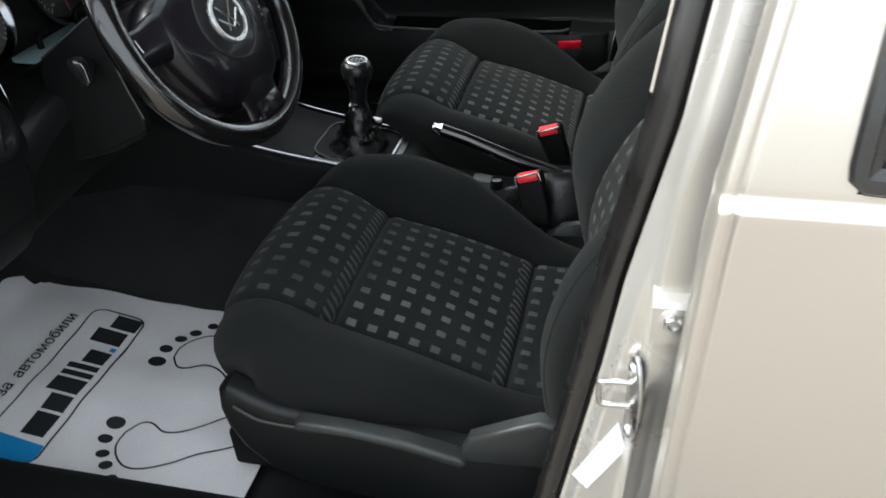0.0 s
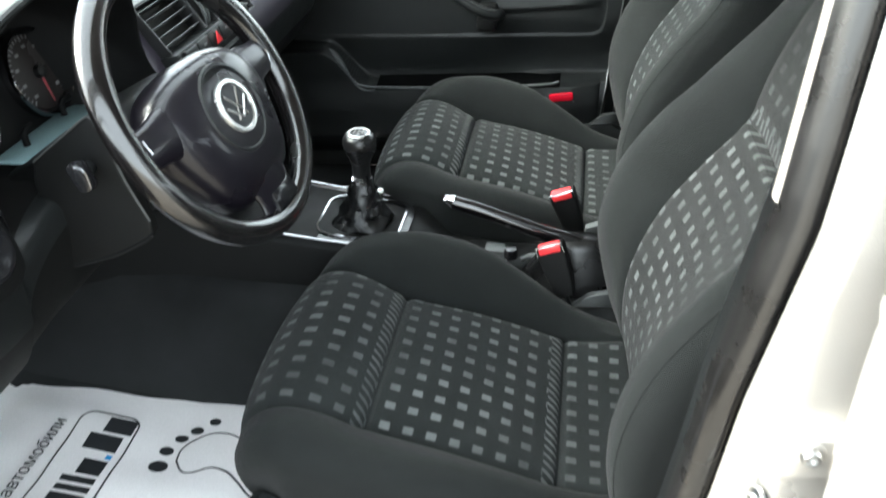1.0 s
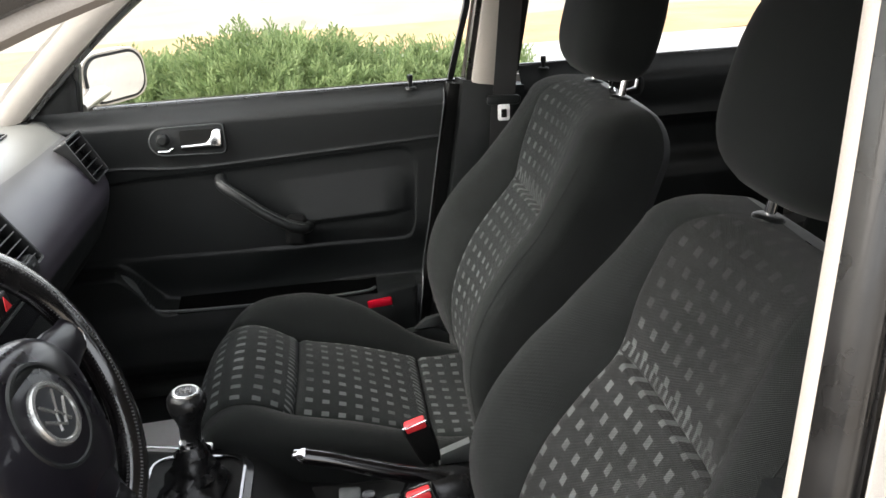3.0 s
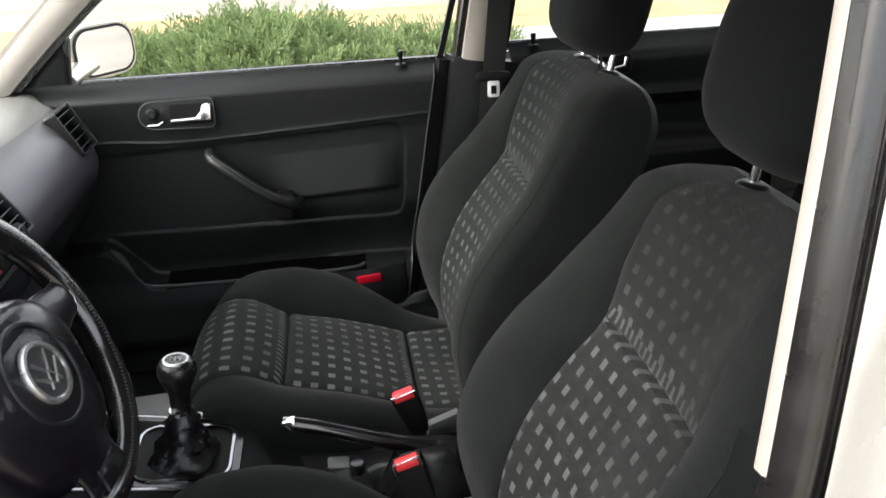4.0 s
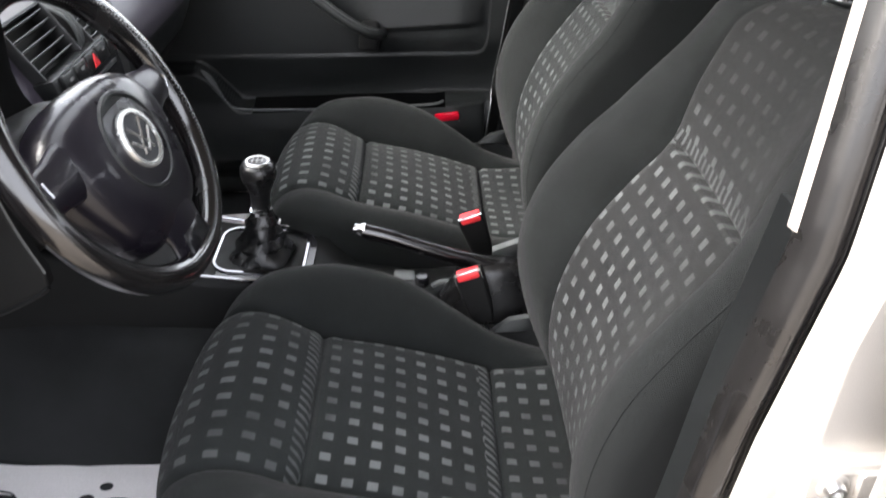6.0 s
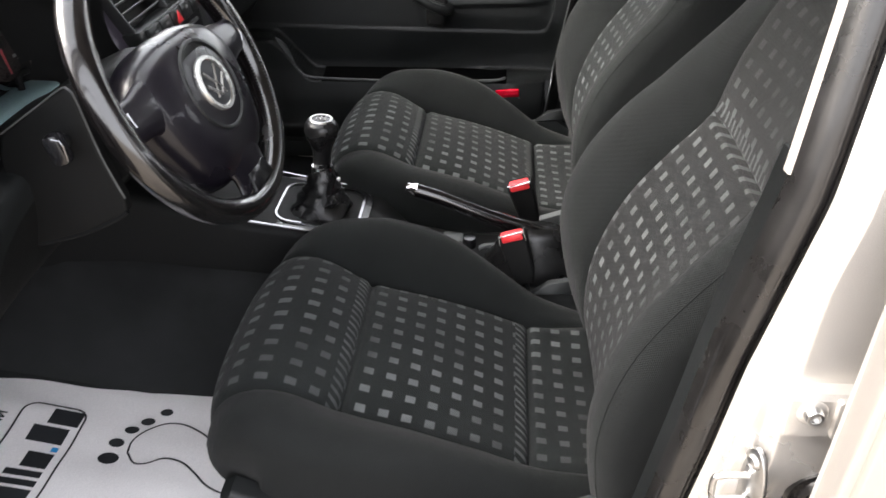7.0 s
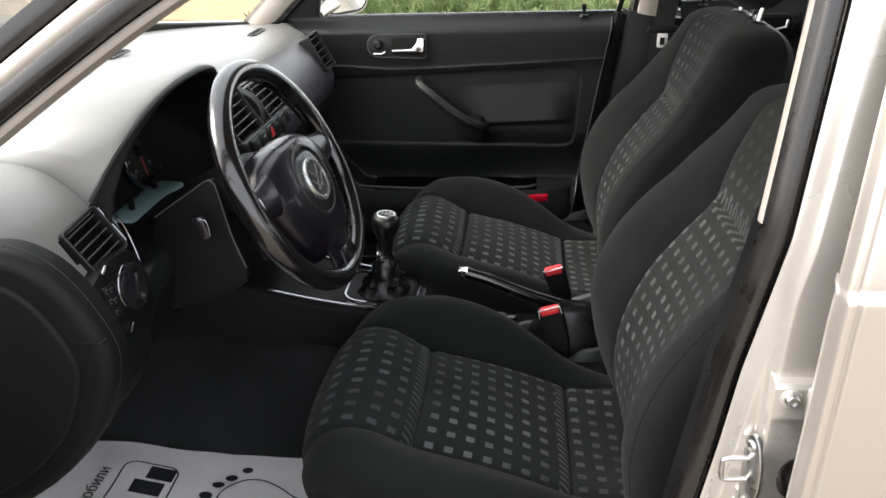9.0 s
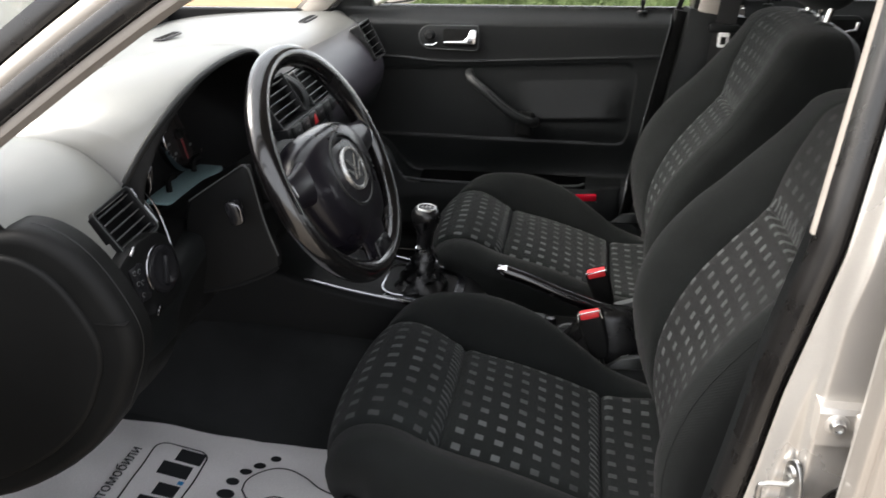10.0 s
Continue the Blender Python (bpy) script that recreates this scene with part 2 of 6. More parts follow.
TINT = surface("dark_tinted_glass", (0.012, 0.016, 0.015), 0.04, vary=0.1, rough_vary=0.01, spec=0.6)
MIRROR = surface("mirror_glass", (0.85, 0.88, 0.9), 0.02, metal=1.0, vary=0.0, rough_vary=0.0)


# ---- mesh helpers ----
ROOT = {}


def thing(name, base, label, category, group="", kind=""):
    ob = new(name)
    ob.location = base
    ROOT[ob] = Vector(base)
    return tagged(ob, label, category, group, kind)


def finish(bm, material, shift, sharp=40):
    if shift.length:
        bmesh.ops.translate(bm, verts=bm.verts, vec=-shift)
    bmesh.ops.recalc_face_normals(bm, faces=bm.faces)
    me = bpy.data.meshes.new("m")
    for f in bm.faces:
        f.smooth = True
    bm.to_mesh(me)
    bm.free()
    me.set_sharp_from_angle(angle=radians(sharp))
    me.materials.append(material)
    return me


def part(name, bm, material, parent, label="", sharp=40):
    """One mesh, written in world metres, under a thing or under a part of it."""
    base = ROOT[parent]
    ob = new(name, finish(bm, material, base, sharp))
    ob.parent = parent
    ROOT[ob] = base
    if label:
        ob["label"] = label
    return ob


def single(name, bm, material, label="", category="", group="", kind="", sharp=40):
    """A thing that is one plain mesh; its origin sits at its base."""
    lo = [min(v.co[k] for v in bm.verts) for k in range(3)]
    hi = [max(v.co[k] for v in bm.verts) for k in range(3)]
    base = Vector(((lo[0] + hi[0]) / 2, (lo[1] + hi[1]) / 2, lo[2]))
    ob = new(name, finish(bm, material, base, sharp))
    ob.location = base
    ROOT[ob] = base
    return tagged(ob, label, category, group, kind)


def box(bm, centre, size, bevel=0.004, m=None, segs=2):
    """A rounded block. m: its turn."""
    r = bmesh.ops.create_cube(bm, size=1.0)
    bmesh.ops.scale(bm, vec=size, verts=r["verts"])
    if bevel:
        es = list({e for v in r["verts"] for e in v.link_edges})
        out = bmesh.ops.bevel(bm, geom=es, offset=min(bevel, min(size) * 0.49), segments=segs, affect="EDGES", profile=0.5)
        vs = list({v for f in out["faces"] for v in f.verts} | {v for v in r["verts"] if v.is_valid})
    else:
        vs = r["verts"]
    if m is not None:
        bmesh.ops.transform(bm, matrix=m, verts=vs)
    bmesh.ops.translate(bm, vec=centre, verts=vs)
    return bm


def nbox(*a, **k):
    return box(bmesh.new(), *a, **k)


def rings(bm, loops, closed=True, cap=True):
    """Skin a row of point loops."""
    vs = [[bm.verts.new(p) for p in loop] for loop in loops]
    n = len(vs[0])
    for a, b in zip(vs, vs[1:]):
        for k in range(n if closed else n - 1):
            bm.faces.new((a[k], a[(k + 1) % n], b[(k + 1) % n], b[k]))
    if cap and closed:
        bm.faces.new(vs[0][::-1])
        bm.faces.new(vs[-1])
    return bm


def frames_along(pts):
    pts = [Vector(p) for p in pts]
    out, up = [], None
    for k, p in enumerate(pts):
        t = (pts[min(k + 1, len(pts) - 1)] - pts[max(k - 1, 0)]).normalized()
        if up is None:
            up = Vector((0, 0, 1)) if abs(t.z) < 0.9 else Vector((1, 0, 0))
        side = t.cross(up).normalized()
        up = side.cross(t).normalized()
        out.append((p, side, up))
    return out


def tube(bm, pts, radius, segs=10, flat=1.0, cap=True):
    """A round bar along points; radius: one for all or one a point; flat: its height by its width."""
    loops = []
    for k, (p, side, up) in enumerate(frames_along(pts)):
        r = radius[k] if isinstance(radius, (list, tuple)) else radius
        loops.append([p + r * (math.cos(a) * side + flat * math.sin(a) * up) for a in [2 * math.pi * q / segs for q in range(segs)]])
    return rings(bm, loops, cap=cap)


def ribbon(bm, pts, prof, side_hint=None):
    """Sweep a closed profile of (across, out) pairs along points, out being near side_hint."""
    pts = [Vector(p) for p in pts]
    loops = []
    for k, p in enumerate(pts):
        t = (pts[min(k + 1, len(pts) - 1)] - pts[max(k - 1, 0)]).normalized()
        o = Vector(side_hint)
        o = (o - o.dot(t) * t).normalized()
        a = t.cross(o)
        loops.append([p + u * a + w * o for u, w in prof])
    return rings(bm, loops)


def spline(pts, n):
    """Catmull-Rom through points, n steps a stretch."""
    P = [Vector(p) for p in pts]
    P = [2 * P[0] - P[1]] + P + [2 * P[-1] - P[-2]]
    out = []
    for a, b, c, d in zip(P, P[1:], P[2:], P[3:]):
        for k in range(n):
            t = k / n
            out.append(0.5 * (2 * b + (c - a) * t + (2 * a - 5 * b + 4 * c - d) * t * t + (3 * b - a - 3 * c + d) * t ** 3))
    return out + [P[-2]]


def lathe(bm, prof, segs=32, m=None):
    """Turn (radius, height) pairs about z."""
    loops = [[Vector((r * math.cos(a), r * math.sin(a), h)) for a in [2 * math.pi * q / segs for q in range(segs)]] for r, h in prof]
    if m is not None:
        loops = [[m @ p for p in loop] for loop in loops]
    return rings(bm, loops)


def slab(bm, outline, thick, m, bevel=0.0, segs=2):
    """A plate cut to a 2D outline in m's xy plane, thick along m's z from 0, with its top edge rounded."""
    loops = [[Vector((x, y, 0)) for x, y in outline]]
    c = Vector((sum(p[0] for p in outline) / len(outline), sum(p[1] for p in outline) / len(outline), 0))

    def inset(d, h):
        n = len(outline)
        out = []
        for k in range(n):
            a, b, e = (Vector((*outline[(k + q) % n], 0)) for q in (-1, 0, 1))
            d1, d2 = (b - a).normalized(), (e - b).normalized()
            nrm = (Vector((-d1.y, d1.x, 0)) + Vector((-d2.y, d2.x, 0)))
            nrm = nrm.normalized() if nrm.length > 1e-6 else Vector((0, 0, 0))
            if (c - b).dot(nrm) < 0:
                nrm = -nrm
            out.append(b + nrm * d + Vector((0, 0, h)))
        return out

    if bevel:
        for k in range(segs + 1):
            a = math.pi / 2 * k / segs
            loops.append(inset(bevel * (1 - math.cos(a)), thick - bevel + bevel * math.sin(a)))
    else:
        loops.append(inset(0, thick))
    return rings(bm, [[m @ p for p in loop] for loop in loops])


def rrect(w, h, r, n=5, cx=0.0, cy=0.0):
    out = []
    for sx, sy, a0 in ((1, 1, 0), (-1, 1, 90), (-1, -1, 180), (1, -1, 270)):
        for k in range(n + 1):
            a = radians(a0 + 90 * k / n)
            out.append((cx + sx * (w / 2 - r) + r * math.cos(a), cy + sy * (h / 2 - r) + r * math.sin(a)))
    return out


def basis(origin, x, y):
    """A pose with the given x and (about) y directions."""
    x = Vector(x).normalized()
    z = x.cross(Vector(y)).normalized()
    y = z.cross(x)
    m = Matrix((x, y, z)).transposed().to_4x4()
    m.translation = Vector(origin)
    return m


def sheets(grid, uv, pick):
    """Split a grid of points into one bmesh a key; pick(i, j) names the key of a cell, or None."""
    out = {}
    for i in range(len(grid) - 1):
        for j in range(len(grid[0]) - 1):
            key = pick(i, j)
            if key is None:
                continue
            bm, seen, lay = out.get(key) or out.setdefault(key, (b := bmesh.new(), {}, b.loops.layers.uv.new("UVMap")))
            cell = [(i, j), (i, j + 1), (i + 1, j + 1), (i + 1, j)]
            for q in cell:
                if q not in seen:
                    seen[q] = bm.verts.new(grid[q[0]][q[1]])
            try:
                f = bm.faces.new([seen[q] for q in cell])
            except ValueError:
                continue
            for lp, q in zip(f.loops, cell):
                lp[lay].uv = uv[q[0]][q[1]]
    return {k: v[0] for k, v in out.items()}


def smooth(a, b, x):
    t = max(0.0, min(1.0, (x - a) / (b - a)))
    return t * t * (3 - 2 * t)


def lin(a, b, n):
    return [a + (b - a) * k / (n - 1) for k in range(n)]


def bell(x, w):
    return math.exp(-(x / w) ** 2)


def join_text(body, size, m, thick=0.0006):
    cu = bpy.data.curves.new("words", "FONT")
    cu.body, cu.size, cu.extrude, cu.align_x = body, size, thick / 2, "LEFT"
    tmp = new("words", cu)
    bpy.context.view_layer.update()
    me = bpy.data.meshes.new_from_object(tmp.evaluated_get(bpy.context.evaluated_depsgraph_get()))
    bpy.data.objects.remove(tmp)
    bm = bmesh.new()
    bm.from_mesh(me)
    bpy.data.meshes.remove(me)
    bmesh.ops.transform(bm, matrix=m, verts=bm.verts)
    return bm


# ---- the seats ----
def knots(xs, ys, x):
    """A smooth curve through a few values."""
    if x <= xs[0]:
        return ys[0]
    if x >= xs[-1]:
        return ys[-1]
    k = max(q for q in range(len(xs) - 1) if xs[q] <= x)

    def slope(q):
        lo, hi = max(q - 1, 0), min(q + 1, len(xs) - 1)
        return (ys[hi] - ys[lo]) / (xs[hi] - xs[lo])
    d = xs[k + 1] - xs[k]
    t = (x - xs[k]) / d
    return (ys[k] * (1 + 2 * t) * (1 - t) ** 2 + slope(k) * d * t * (1 - t) ** 2
            + ys[k + 1] * t * t * (3 - 2 * t) + slope(k + 1) * d * t * t * (t - 1))


def along(path):
    """A smooth line in x and z by its length: its total, the place and the outward normal at a length."""
    raw = spline([(x, 0, z) for x, z in path], 14)
    lens = [0.0]
    for a, b in zip(raw, raw[1:]):
        lens.append(lens[-1] + (b - a).length)
    total = lens[-1]

    def at(s):
        for k in range(len(lens) - 1):
            if lens[k + 1] >= s:
                return raw[k].lerp(raw[k + 1], (s - lens[k]) / max(1e-9, lens[k + 1] - lens[k]))
        return raw[-1].copy()

    def normal(s):
        t = (at(min(total, s + 0.012)) - at(max(0, s - 0.012))).normalized()
        return Vector((-t.z, 0, t.x))
    return total, at, normal


INS = [0, .2, .4, .6, .78, .88, .95, 1.0]
OUTS = [.05, .11, .20, .32, .46, .62, .80, 1.0]


def arc_lengths(row):
    arc = [0.0]
    for a, b in zip(row, row[1:]):
        arc.append(arc[-1] + math.hypot(b[0] - a[0], b[1] - a[1]))
    return arc


# cushion: by its length from the front lip to the backrest
CUSHION = dict(s=(0.08, 0.14, 0.20, 0.26, 0.325, 0.42, 0.50, 0.58, 0.66),
               lift=(0.015, 0.021, 0.026, 0.023, 0.016, 0.012, 0.002, -0.009, -0.005),
               seam=(0.153, 0.152, 0.150, 0.144, 0.140, 0.143, 0.145, 0.145, 0.150),
               dish=(-0.019, -0.014, -0.006, -0.011, -0.016, -0.010, -0.002, 0.005, 0.018),
               crest=(0.170, 0.177, 0.187, 0.201, 0.209, 0.204, 0.190, 0.180, 0.176),
               rise=(-0.028, -0.020, -0.006, 0.026, 0.052, 0.056, 0.045, 0.028, 0.013))
# backrest: by its length from the hinge to the shoulders
BACK = dict(s=(0.0, 0.08, 0.16, 0.25, 0.34, 0.408, 0.49, 0.57),
            lift=(-0.013, 0.0065, 0.019, 0.020, 0.012, 0.006, 0.009, 0.010),
            seam=(0.129, 0.132, 0.135, 0.140, 0.141, 0.133, 0.130, 0.126),
            dish=(0.001, 0.015, 0.022, 0.019, 0.009, 0.004, 0.016, 0.017),
            crest=(0.232, 0.230, 0.222, 0.212, 0.204, 0.197, 0.188, 0.180),
            rise=(0.010, 0.040, 0.067, 0.078, 0.072, 0.058, 0.037, 0.022))


def pillow(path, shape, step, depth, seams, near):
    """The cushion: a path in x and z is swept across, with side bolsters, rounded shoulders and sunk seams.
    near: how high the bolster on the -y side stands by the other one.
    Returns its grid, its cloth coordinates, the stations' lengths and the across-list."""
    total, at, normal = along(path)
    marks = {round(k * total / step, 4) for k in range(step + 1)}
    for s in seams:
        marks |= {round(s + d, 4) for d in (-0.014, -0.007, -0.003, 0, 0.003, 0.007, 0.014)}
    marks = sorted(m for m in marks if 0 <= m <= total)
    grid, uv, across = [], [], None
    for s in marks:
        lift, sh, dish, yb, rise = (knots(shape["s"], shape[k], s) for k in ("lift", "seam", "dish", "crest", "rise"))
        c, n, d, r = at(s), normal(s), depth(s / total), 0.035

        def half(k):
            top = dish + (rise - dish) * (k if rise > dish else 1)
            row = []
            for f in INS:
                h = lift + dish * f * f + 0.004 * (1 - f ** 6) - 0.006 * bell(1 - f, 0.035)
                for m in seams:
                    h -= 0.008 * bell(s - m, 0.0055)
                row.append((f * sh, h))
            for f in OUTS:
                row.append((sh + f * (yb - sh), lift + dish + (top - dish) * math.sin(math.pi / 2 * f) - 0.006 * bell(f * (yb - sh), 0.005)))
            for a in (18, 36, 54, 72, 90):
                row.append((yb + r * math.sin(radians(a)), lift + top - r * (1 - math.cos(radians(a)))))
            for f in (0.25, 0.5, 0.75, 1.0):
                row.append((yb + r - 0.004 * f * f, (lift + top - r) * (1 - f) - max(d, 0.02 - lift - top + r) * f))
            return row
        low, row = half(near), half(1.0)
        across = len(row) - 1, len(INS) - 1
        grid.append([Vector((c.x, y, c.z)) + n * h for y, h in [(-y, h) for y, h in low[:0:-1]] + row])
        uv.append([(s, q) for q in [-q for q in arc_lengths(low)[:0:-1]] + arc_lengths(row)])
    return grid, uv, marks, across


def back_pad(seam, near):
    """The backrest as one closed cushion: bolstered front, round shoulders, domed top, plain back.
    Returns its grid, cloth coordinates, station lengths and (middle, panel, side) column counts."""
    total, at, normal = along(((0.428, 0.455), (0.440, 0.515), (0.468, 0.60), (0.516, 0.72), (0.571, 0.832), (0.615, 0.922), (0.640, 0.980)))
    marks = sorted({round(k * total / 50, 4) for k in range(51)} | {round(seam + d, 4) for d in (-0.014, -0.006, -0.003, -0.0012, 0.0012, 0.003, 0.006, 0.014)})

    def section(s, k):
        """Half of a cross-section, from the middle of the front round to the middle of the back."""
        lift, sh, dish, yb, rise = (knots(BACK["s"], BACK[q], s) for q in ("lift", "seam", "dish", "crest", "rise"))
        r, w = 0.04, yb + 0.04
        D = 0.135 - 0.018 * smooth(0.3, 0.57, s)
        top = dish + (rise - dish) * k
        calm = 1 - 0.7 * smooth(0.46, 0.56, s)
        row = []
        for f in INS:
            h = lift + dish * f * f - 0.005 * calm * bell(1 - f, 0.035)
            h -= (1 - f ** 8) * (0.004 * bell(s - seam, 0.0025) + 0.016 * smooth(-0.0015, 0.0015, s - seam) * (1 - smooth(-0.006, 0.034, s - seam)))
            row.append((f * sh, h))
        for f in OUTS:
            row.append((sh + f * (yb - sh), lift + dish + (top - dish) * math.sin(math.pi / 2 * f) - 0.005 * calm * bell(f * (yb - sh), 0.005)))
        row += [(yb + r * math.sin(radians(a)), lift + top - r * (1 - math.cos(radians(a)))) for a in (18, 36, 54, 72, 90)]
        row += [(w - 0.004 * f * f, (lift + top - r) * (1 - f) - (D - 0.02) * f) for f in (0.3, 0.65, 1.0)]
        side = len(row) - 1
        row += [(w - 0.004 - 0.02 * (1 - math.cos(radians(a))), -(D - 0.02) - 0.02 * math.sin(radians(a))) for a in (45, 90)]
        row += [((w - 0.024) * f, -D - 0.012 * (1 - f ** 4)) for f in (0.7, 0.35, 0.0)]
        return row, w, D, side

    grid, uv, st = [], [], []

    def add(low, row, c, n, s):
        full = [(-y, h) for y, h in low[:0:-1]] + row
        grid.append([Vector((c.x, y, c.z)) + n * h for y, h in full])
        uv.append([(s, a) for a in [-a for a in arc_lengths(low)[:0:-1]] + arc_lengths(row)])
        st.append(s)

    def shrunk(row, w, D, ky, kd):
        return [(y * ky, -D / 2 + (h + D / 2) * kd) for y, h in row]
    row, w, D, side = section(0.0, 1.0)
    low = section(0.0, near)[0]
    for a in (85, 62, 40, 20):
        t = Vector((0.2, 0, 0.98))
        k = 1 - math.cos(radians(a))
        add(shrunk(low, w, D, 1 - 0.12 * k, 1 - 0.40 * k), shrunk(row, w, D, 1 - 0.12 * k, 1 - 0.40 * k), at(0) - t * 0.040 * math.sin(radians(a)), Vector((-0.98, 0, 0.2)), -0.040 * math.sin(radians(a)))
    n = None
    for s in marks:
        n = normal(s)
        row, w, D, side = section(s, 1.0)
        low = section(s, near)[0]
        add(low, row, at(s), n, s)
    c, last, run = at(total), n.copy(), total
    for a0, a in zip((0, 12, 24, 36, 48, 60, 72, 82), (12, 24, 36, 48, 60, 72, 82, 90)):
        nn = last.lerp(Vector((-0.99, 0, 0.12)), a / 90).normalized()
        t = Vector((nn.z, 0, -nn.x))
        step = 0.056 * (math.sin(radians(a)) - math.sin(radians(a0)))
        c, run, k = c + t * step, run + 0.012, 1 - math.cos(radians(a))
        ky, kd = (w - 0.062 * k) / w, (D / 2 - 0.040 * k) / (D / 2)
        add(shrunk(low, w, D, ky, kd), shrunk(row, w, D, ky, kd), c, nn, run)
    for k in (0.7, 0.35, 0.04):
        run += 0.01
        ky, kd = (w - 0.062) / w * k, (D / 2 - 0.040) / (D / 2) * k
        add(shrunk(low, w, D, ky, kd), shrunk(row, w, D, ky, kd), c + Vector((0, 0, 0.003 * (1 - k))), nn, run)
    return grid, uv, st, (len(row) - 1, len(INS) - 1, side)


def headrest_mesh(bm, centre, tilt):
    m = Matrix.Translation(centre) @ pose(0, 0, 0, 0, tilt, 0)
    loops = []
    for k in range(19):
        f = -1 + 2 * k / 18
        zz = (0.130 if f > 0 else 0.106) * math.copysign(abs(f) ** 0.85, f)
        w = (1 - abs(f) ** 4.5) ** 0.42 if f > 0 else (1 - abs(f) ** 3.2) ** 0.45
        wide = 0.124 - 0.012 * smooth(0.0, 1, f)
        deep = 0.066 - 0.014 * smooth(0, 1, f)
        lp = []
        for q in range(36):
            a = 2 * math.pi * q / 36
            ca, sa = math.cos(a), math.sin(a)
            lp.append(m @ Vector((deep * w * math.copysign(abs(ca) ** 0.6, ca) - 0.008 * (1 - (sa * sa)), wide * max(w, 0.15) * math.copysign(abs(sa) ** 0.55, sa), zz)))
        loops.append(lp)
    return rings(bm, loops)


def seat(name, dx, yc, door, label, inward=0.0):
    """A front seat whose middle is at y = yc; door: -1 or 1, the side of its door."""
    S = thing(name, (0.25 + dx, yc, 0.30), label, "car seat", "front seats")
    mv = Matrix.Translation((dx, yc, 0))

    def place(bm):
        bmesh.ops.transform(bm, matrix=mv, verts=bm.verts)
        return bm

    # cushion
    g, uv, st, ac = pillow([(0.005, 0.405), (-0.035, 0.44), (-0.054, 0.495), (-0.034, 0.548), (0.025, 0.574), (0.109, 0.550), (0.22, 0.518), (0.346, 0.482), (0.46, 0.455)], CUSHION, 46,
                           lambda f: 0.045 + 0.085 * smooth(0.05, 0.35, f), (0.325, 0.572), 0.45)

    def pick(i, j):
        y = j + 0.5 - ac[0]
        s = (st[i] + st[i + 1]) / 2
        if abs(y) > ac[1]:
            return "bolster_a" if y < 0 else "bolster_b"
        return "front_panel" if s < 0.325 else "centre_panel" if s < 0.572 else "rear_panel"
    g = [[p + Vector((0, inward, 0)) for p in row] for row in g]
    for key, bm in sheets(g, uv, pick).items():
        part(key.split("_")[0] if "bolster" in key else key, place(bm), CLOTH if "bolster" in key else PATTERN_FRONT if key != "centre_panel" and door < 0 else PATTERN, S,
             "plain black cloth side bolster" if "bolster" in key else "black cloth with woven grey blocks", sharp=60)

    # backrest
    g, uv, st, ac = back_pad(0.406, 0.75)
    sag = 0.015 if door < 0 else 0.0                                   # the driver's shoulders are worn down
    g = [[p - Vector((0, 0, sag * smooth(0.42, 0.60, q))) for p in row] for q, row in zip(st, g)]

    def pick(i, j):
        y = abs(j + 0.5 - ac[0])
        s = (st[i] + st[i + 1]) / 2
        if y > ac[2]:
            return "shell"
        if y > ac[1]:
            return "bolster_a" if j < ac[0] else "bolster_b"
        return "lower_panel" if s < 0.406 else "upper_panel" if s < 0.605 else "top_panel"
    for key, bm in sheets(g, uv, pick).items():
        plain = "bolster" in key or key == "shell"
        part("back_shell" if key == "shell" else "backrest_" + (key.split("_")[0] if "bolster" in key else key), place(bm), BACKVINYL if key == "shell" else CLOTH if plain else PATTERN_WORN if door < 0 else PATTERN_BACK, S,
             "black vinyl seat back" if key == "shell" else "plain black cloth" if plain else "black cloth with woven grey blocks", sharp=60)
    k = ac[0] - (ac[1] + 10)
    part("side_seam", place(tube(bmesh.new(), [row[k] for q, row in zip(st, g) if 0.03 < q < 0.54][::2], 0.0009, 5)), CLOTH, S)

    # headrest and its posts
    part("headrest", place(headrest_mesh(bmesh.new(), (0.722, 0, 1.160 + (-0.008 if door > 0 else -0.004)), 14)), CLOTH, S, "black cloth headrest", sharp=70)
    for sy in (-0.076, 0.076):
        part("headrest_post", place(tube(bmesh.new(), [(0.706, sy, 1.00 - sag), (0.728, sy, 1.11)], 0.0062, 12)), CHROME, S, "polished steel post")
        part("post_guide", place(lathe(bmesh.new(), [(0.002, 0.006), (0.014, 0.006), (0.018, 0.003), (0.018, -0.012), (0.002, -0.012)], 20, pose(0.711, sy, 1.027 - sag, 0, 10, 0))), PLASTIC, S)

    if door > 0:
        part("post_release", place(tube(bmesh.new(), spline([(0.712, -0.030, 1.022), (0.706, -0.034, 1.040), (0.712, -0.022, 1.048), (0.718, -0.012, 1.038), (0.722, -0.014, 1.022)], 4), 0.0026, 8)), CHROME, S, "small steel release clip")

    # base: frame, rails and door-side trim
    part("seat_frame", place(nbox((0.22, 0, 0.41), (0.42, 0.40, 0.07), 0.02)), DARK, S)
    for sy in (-0.18, 0.18):
        part("seat_rail", place(nbox((0.22, sy, 0.335), (0.56, 0.035, 0.07), 0.006)), DARK, S)
    side = door * 0.236
    out = [(-0.020, 0.480), (-0.015, 0.448), (0.002, 0.410), (0.035, 0.375), (0.08, 0.354), (0.14, 0.342), (0.30, 0.335), (0.43, 0.345), (0.45, 0.44), (0.40, 0.475), (0.30, 0.462), (0.16, 0.478), (0.06, 0.492), (0.025, 0.508), (-0.002, 0.520), (-0.016, 0.512)]
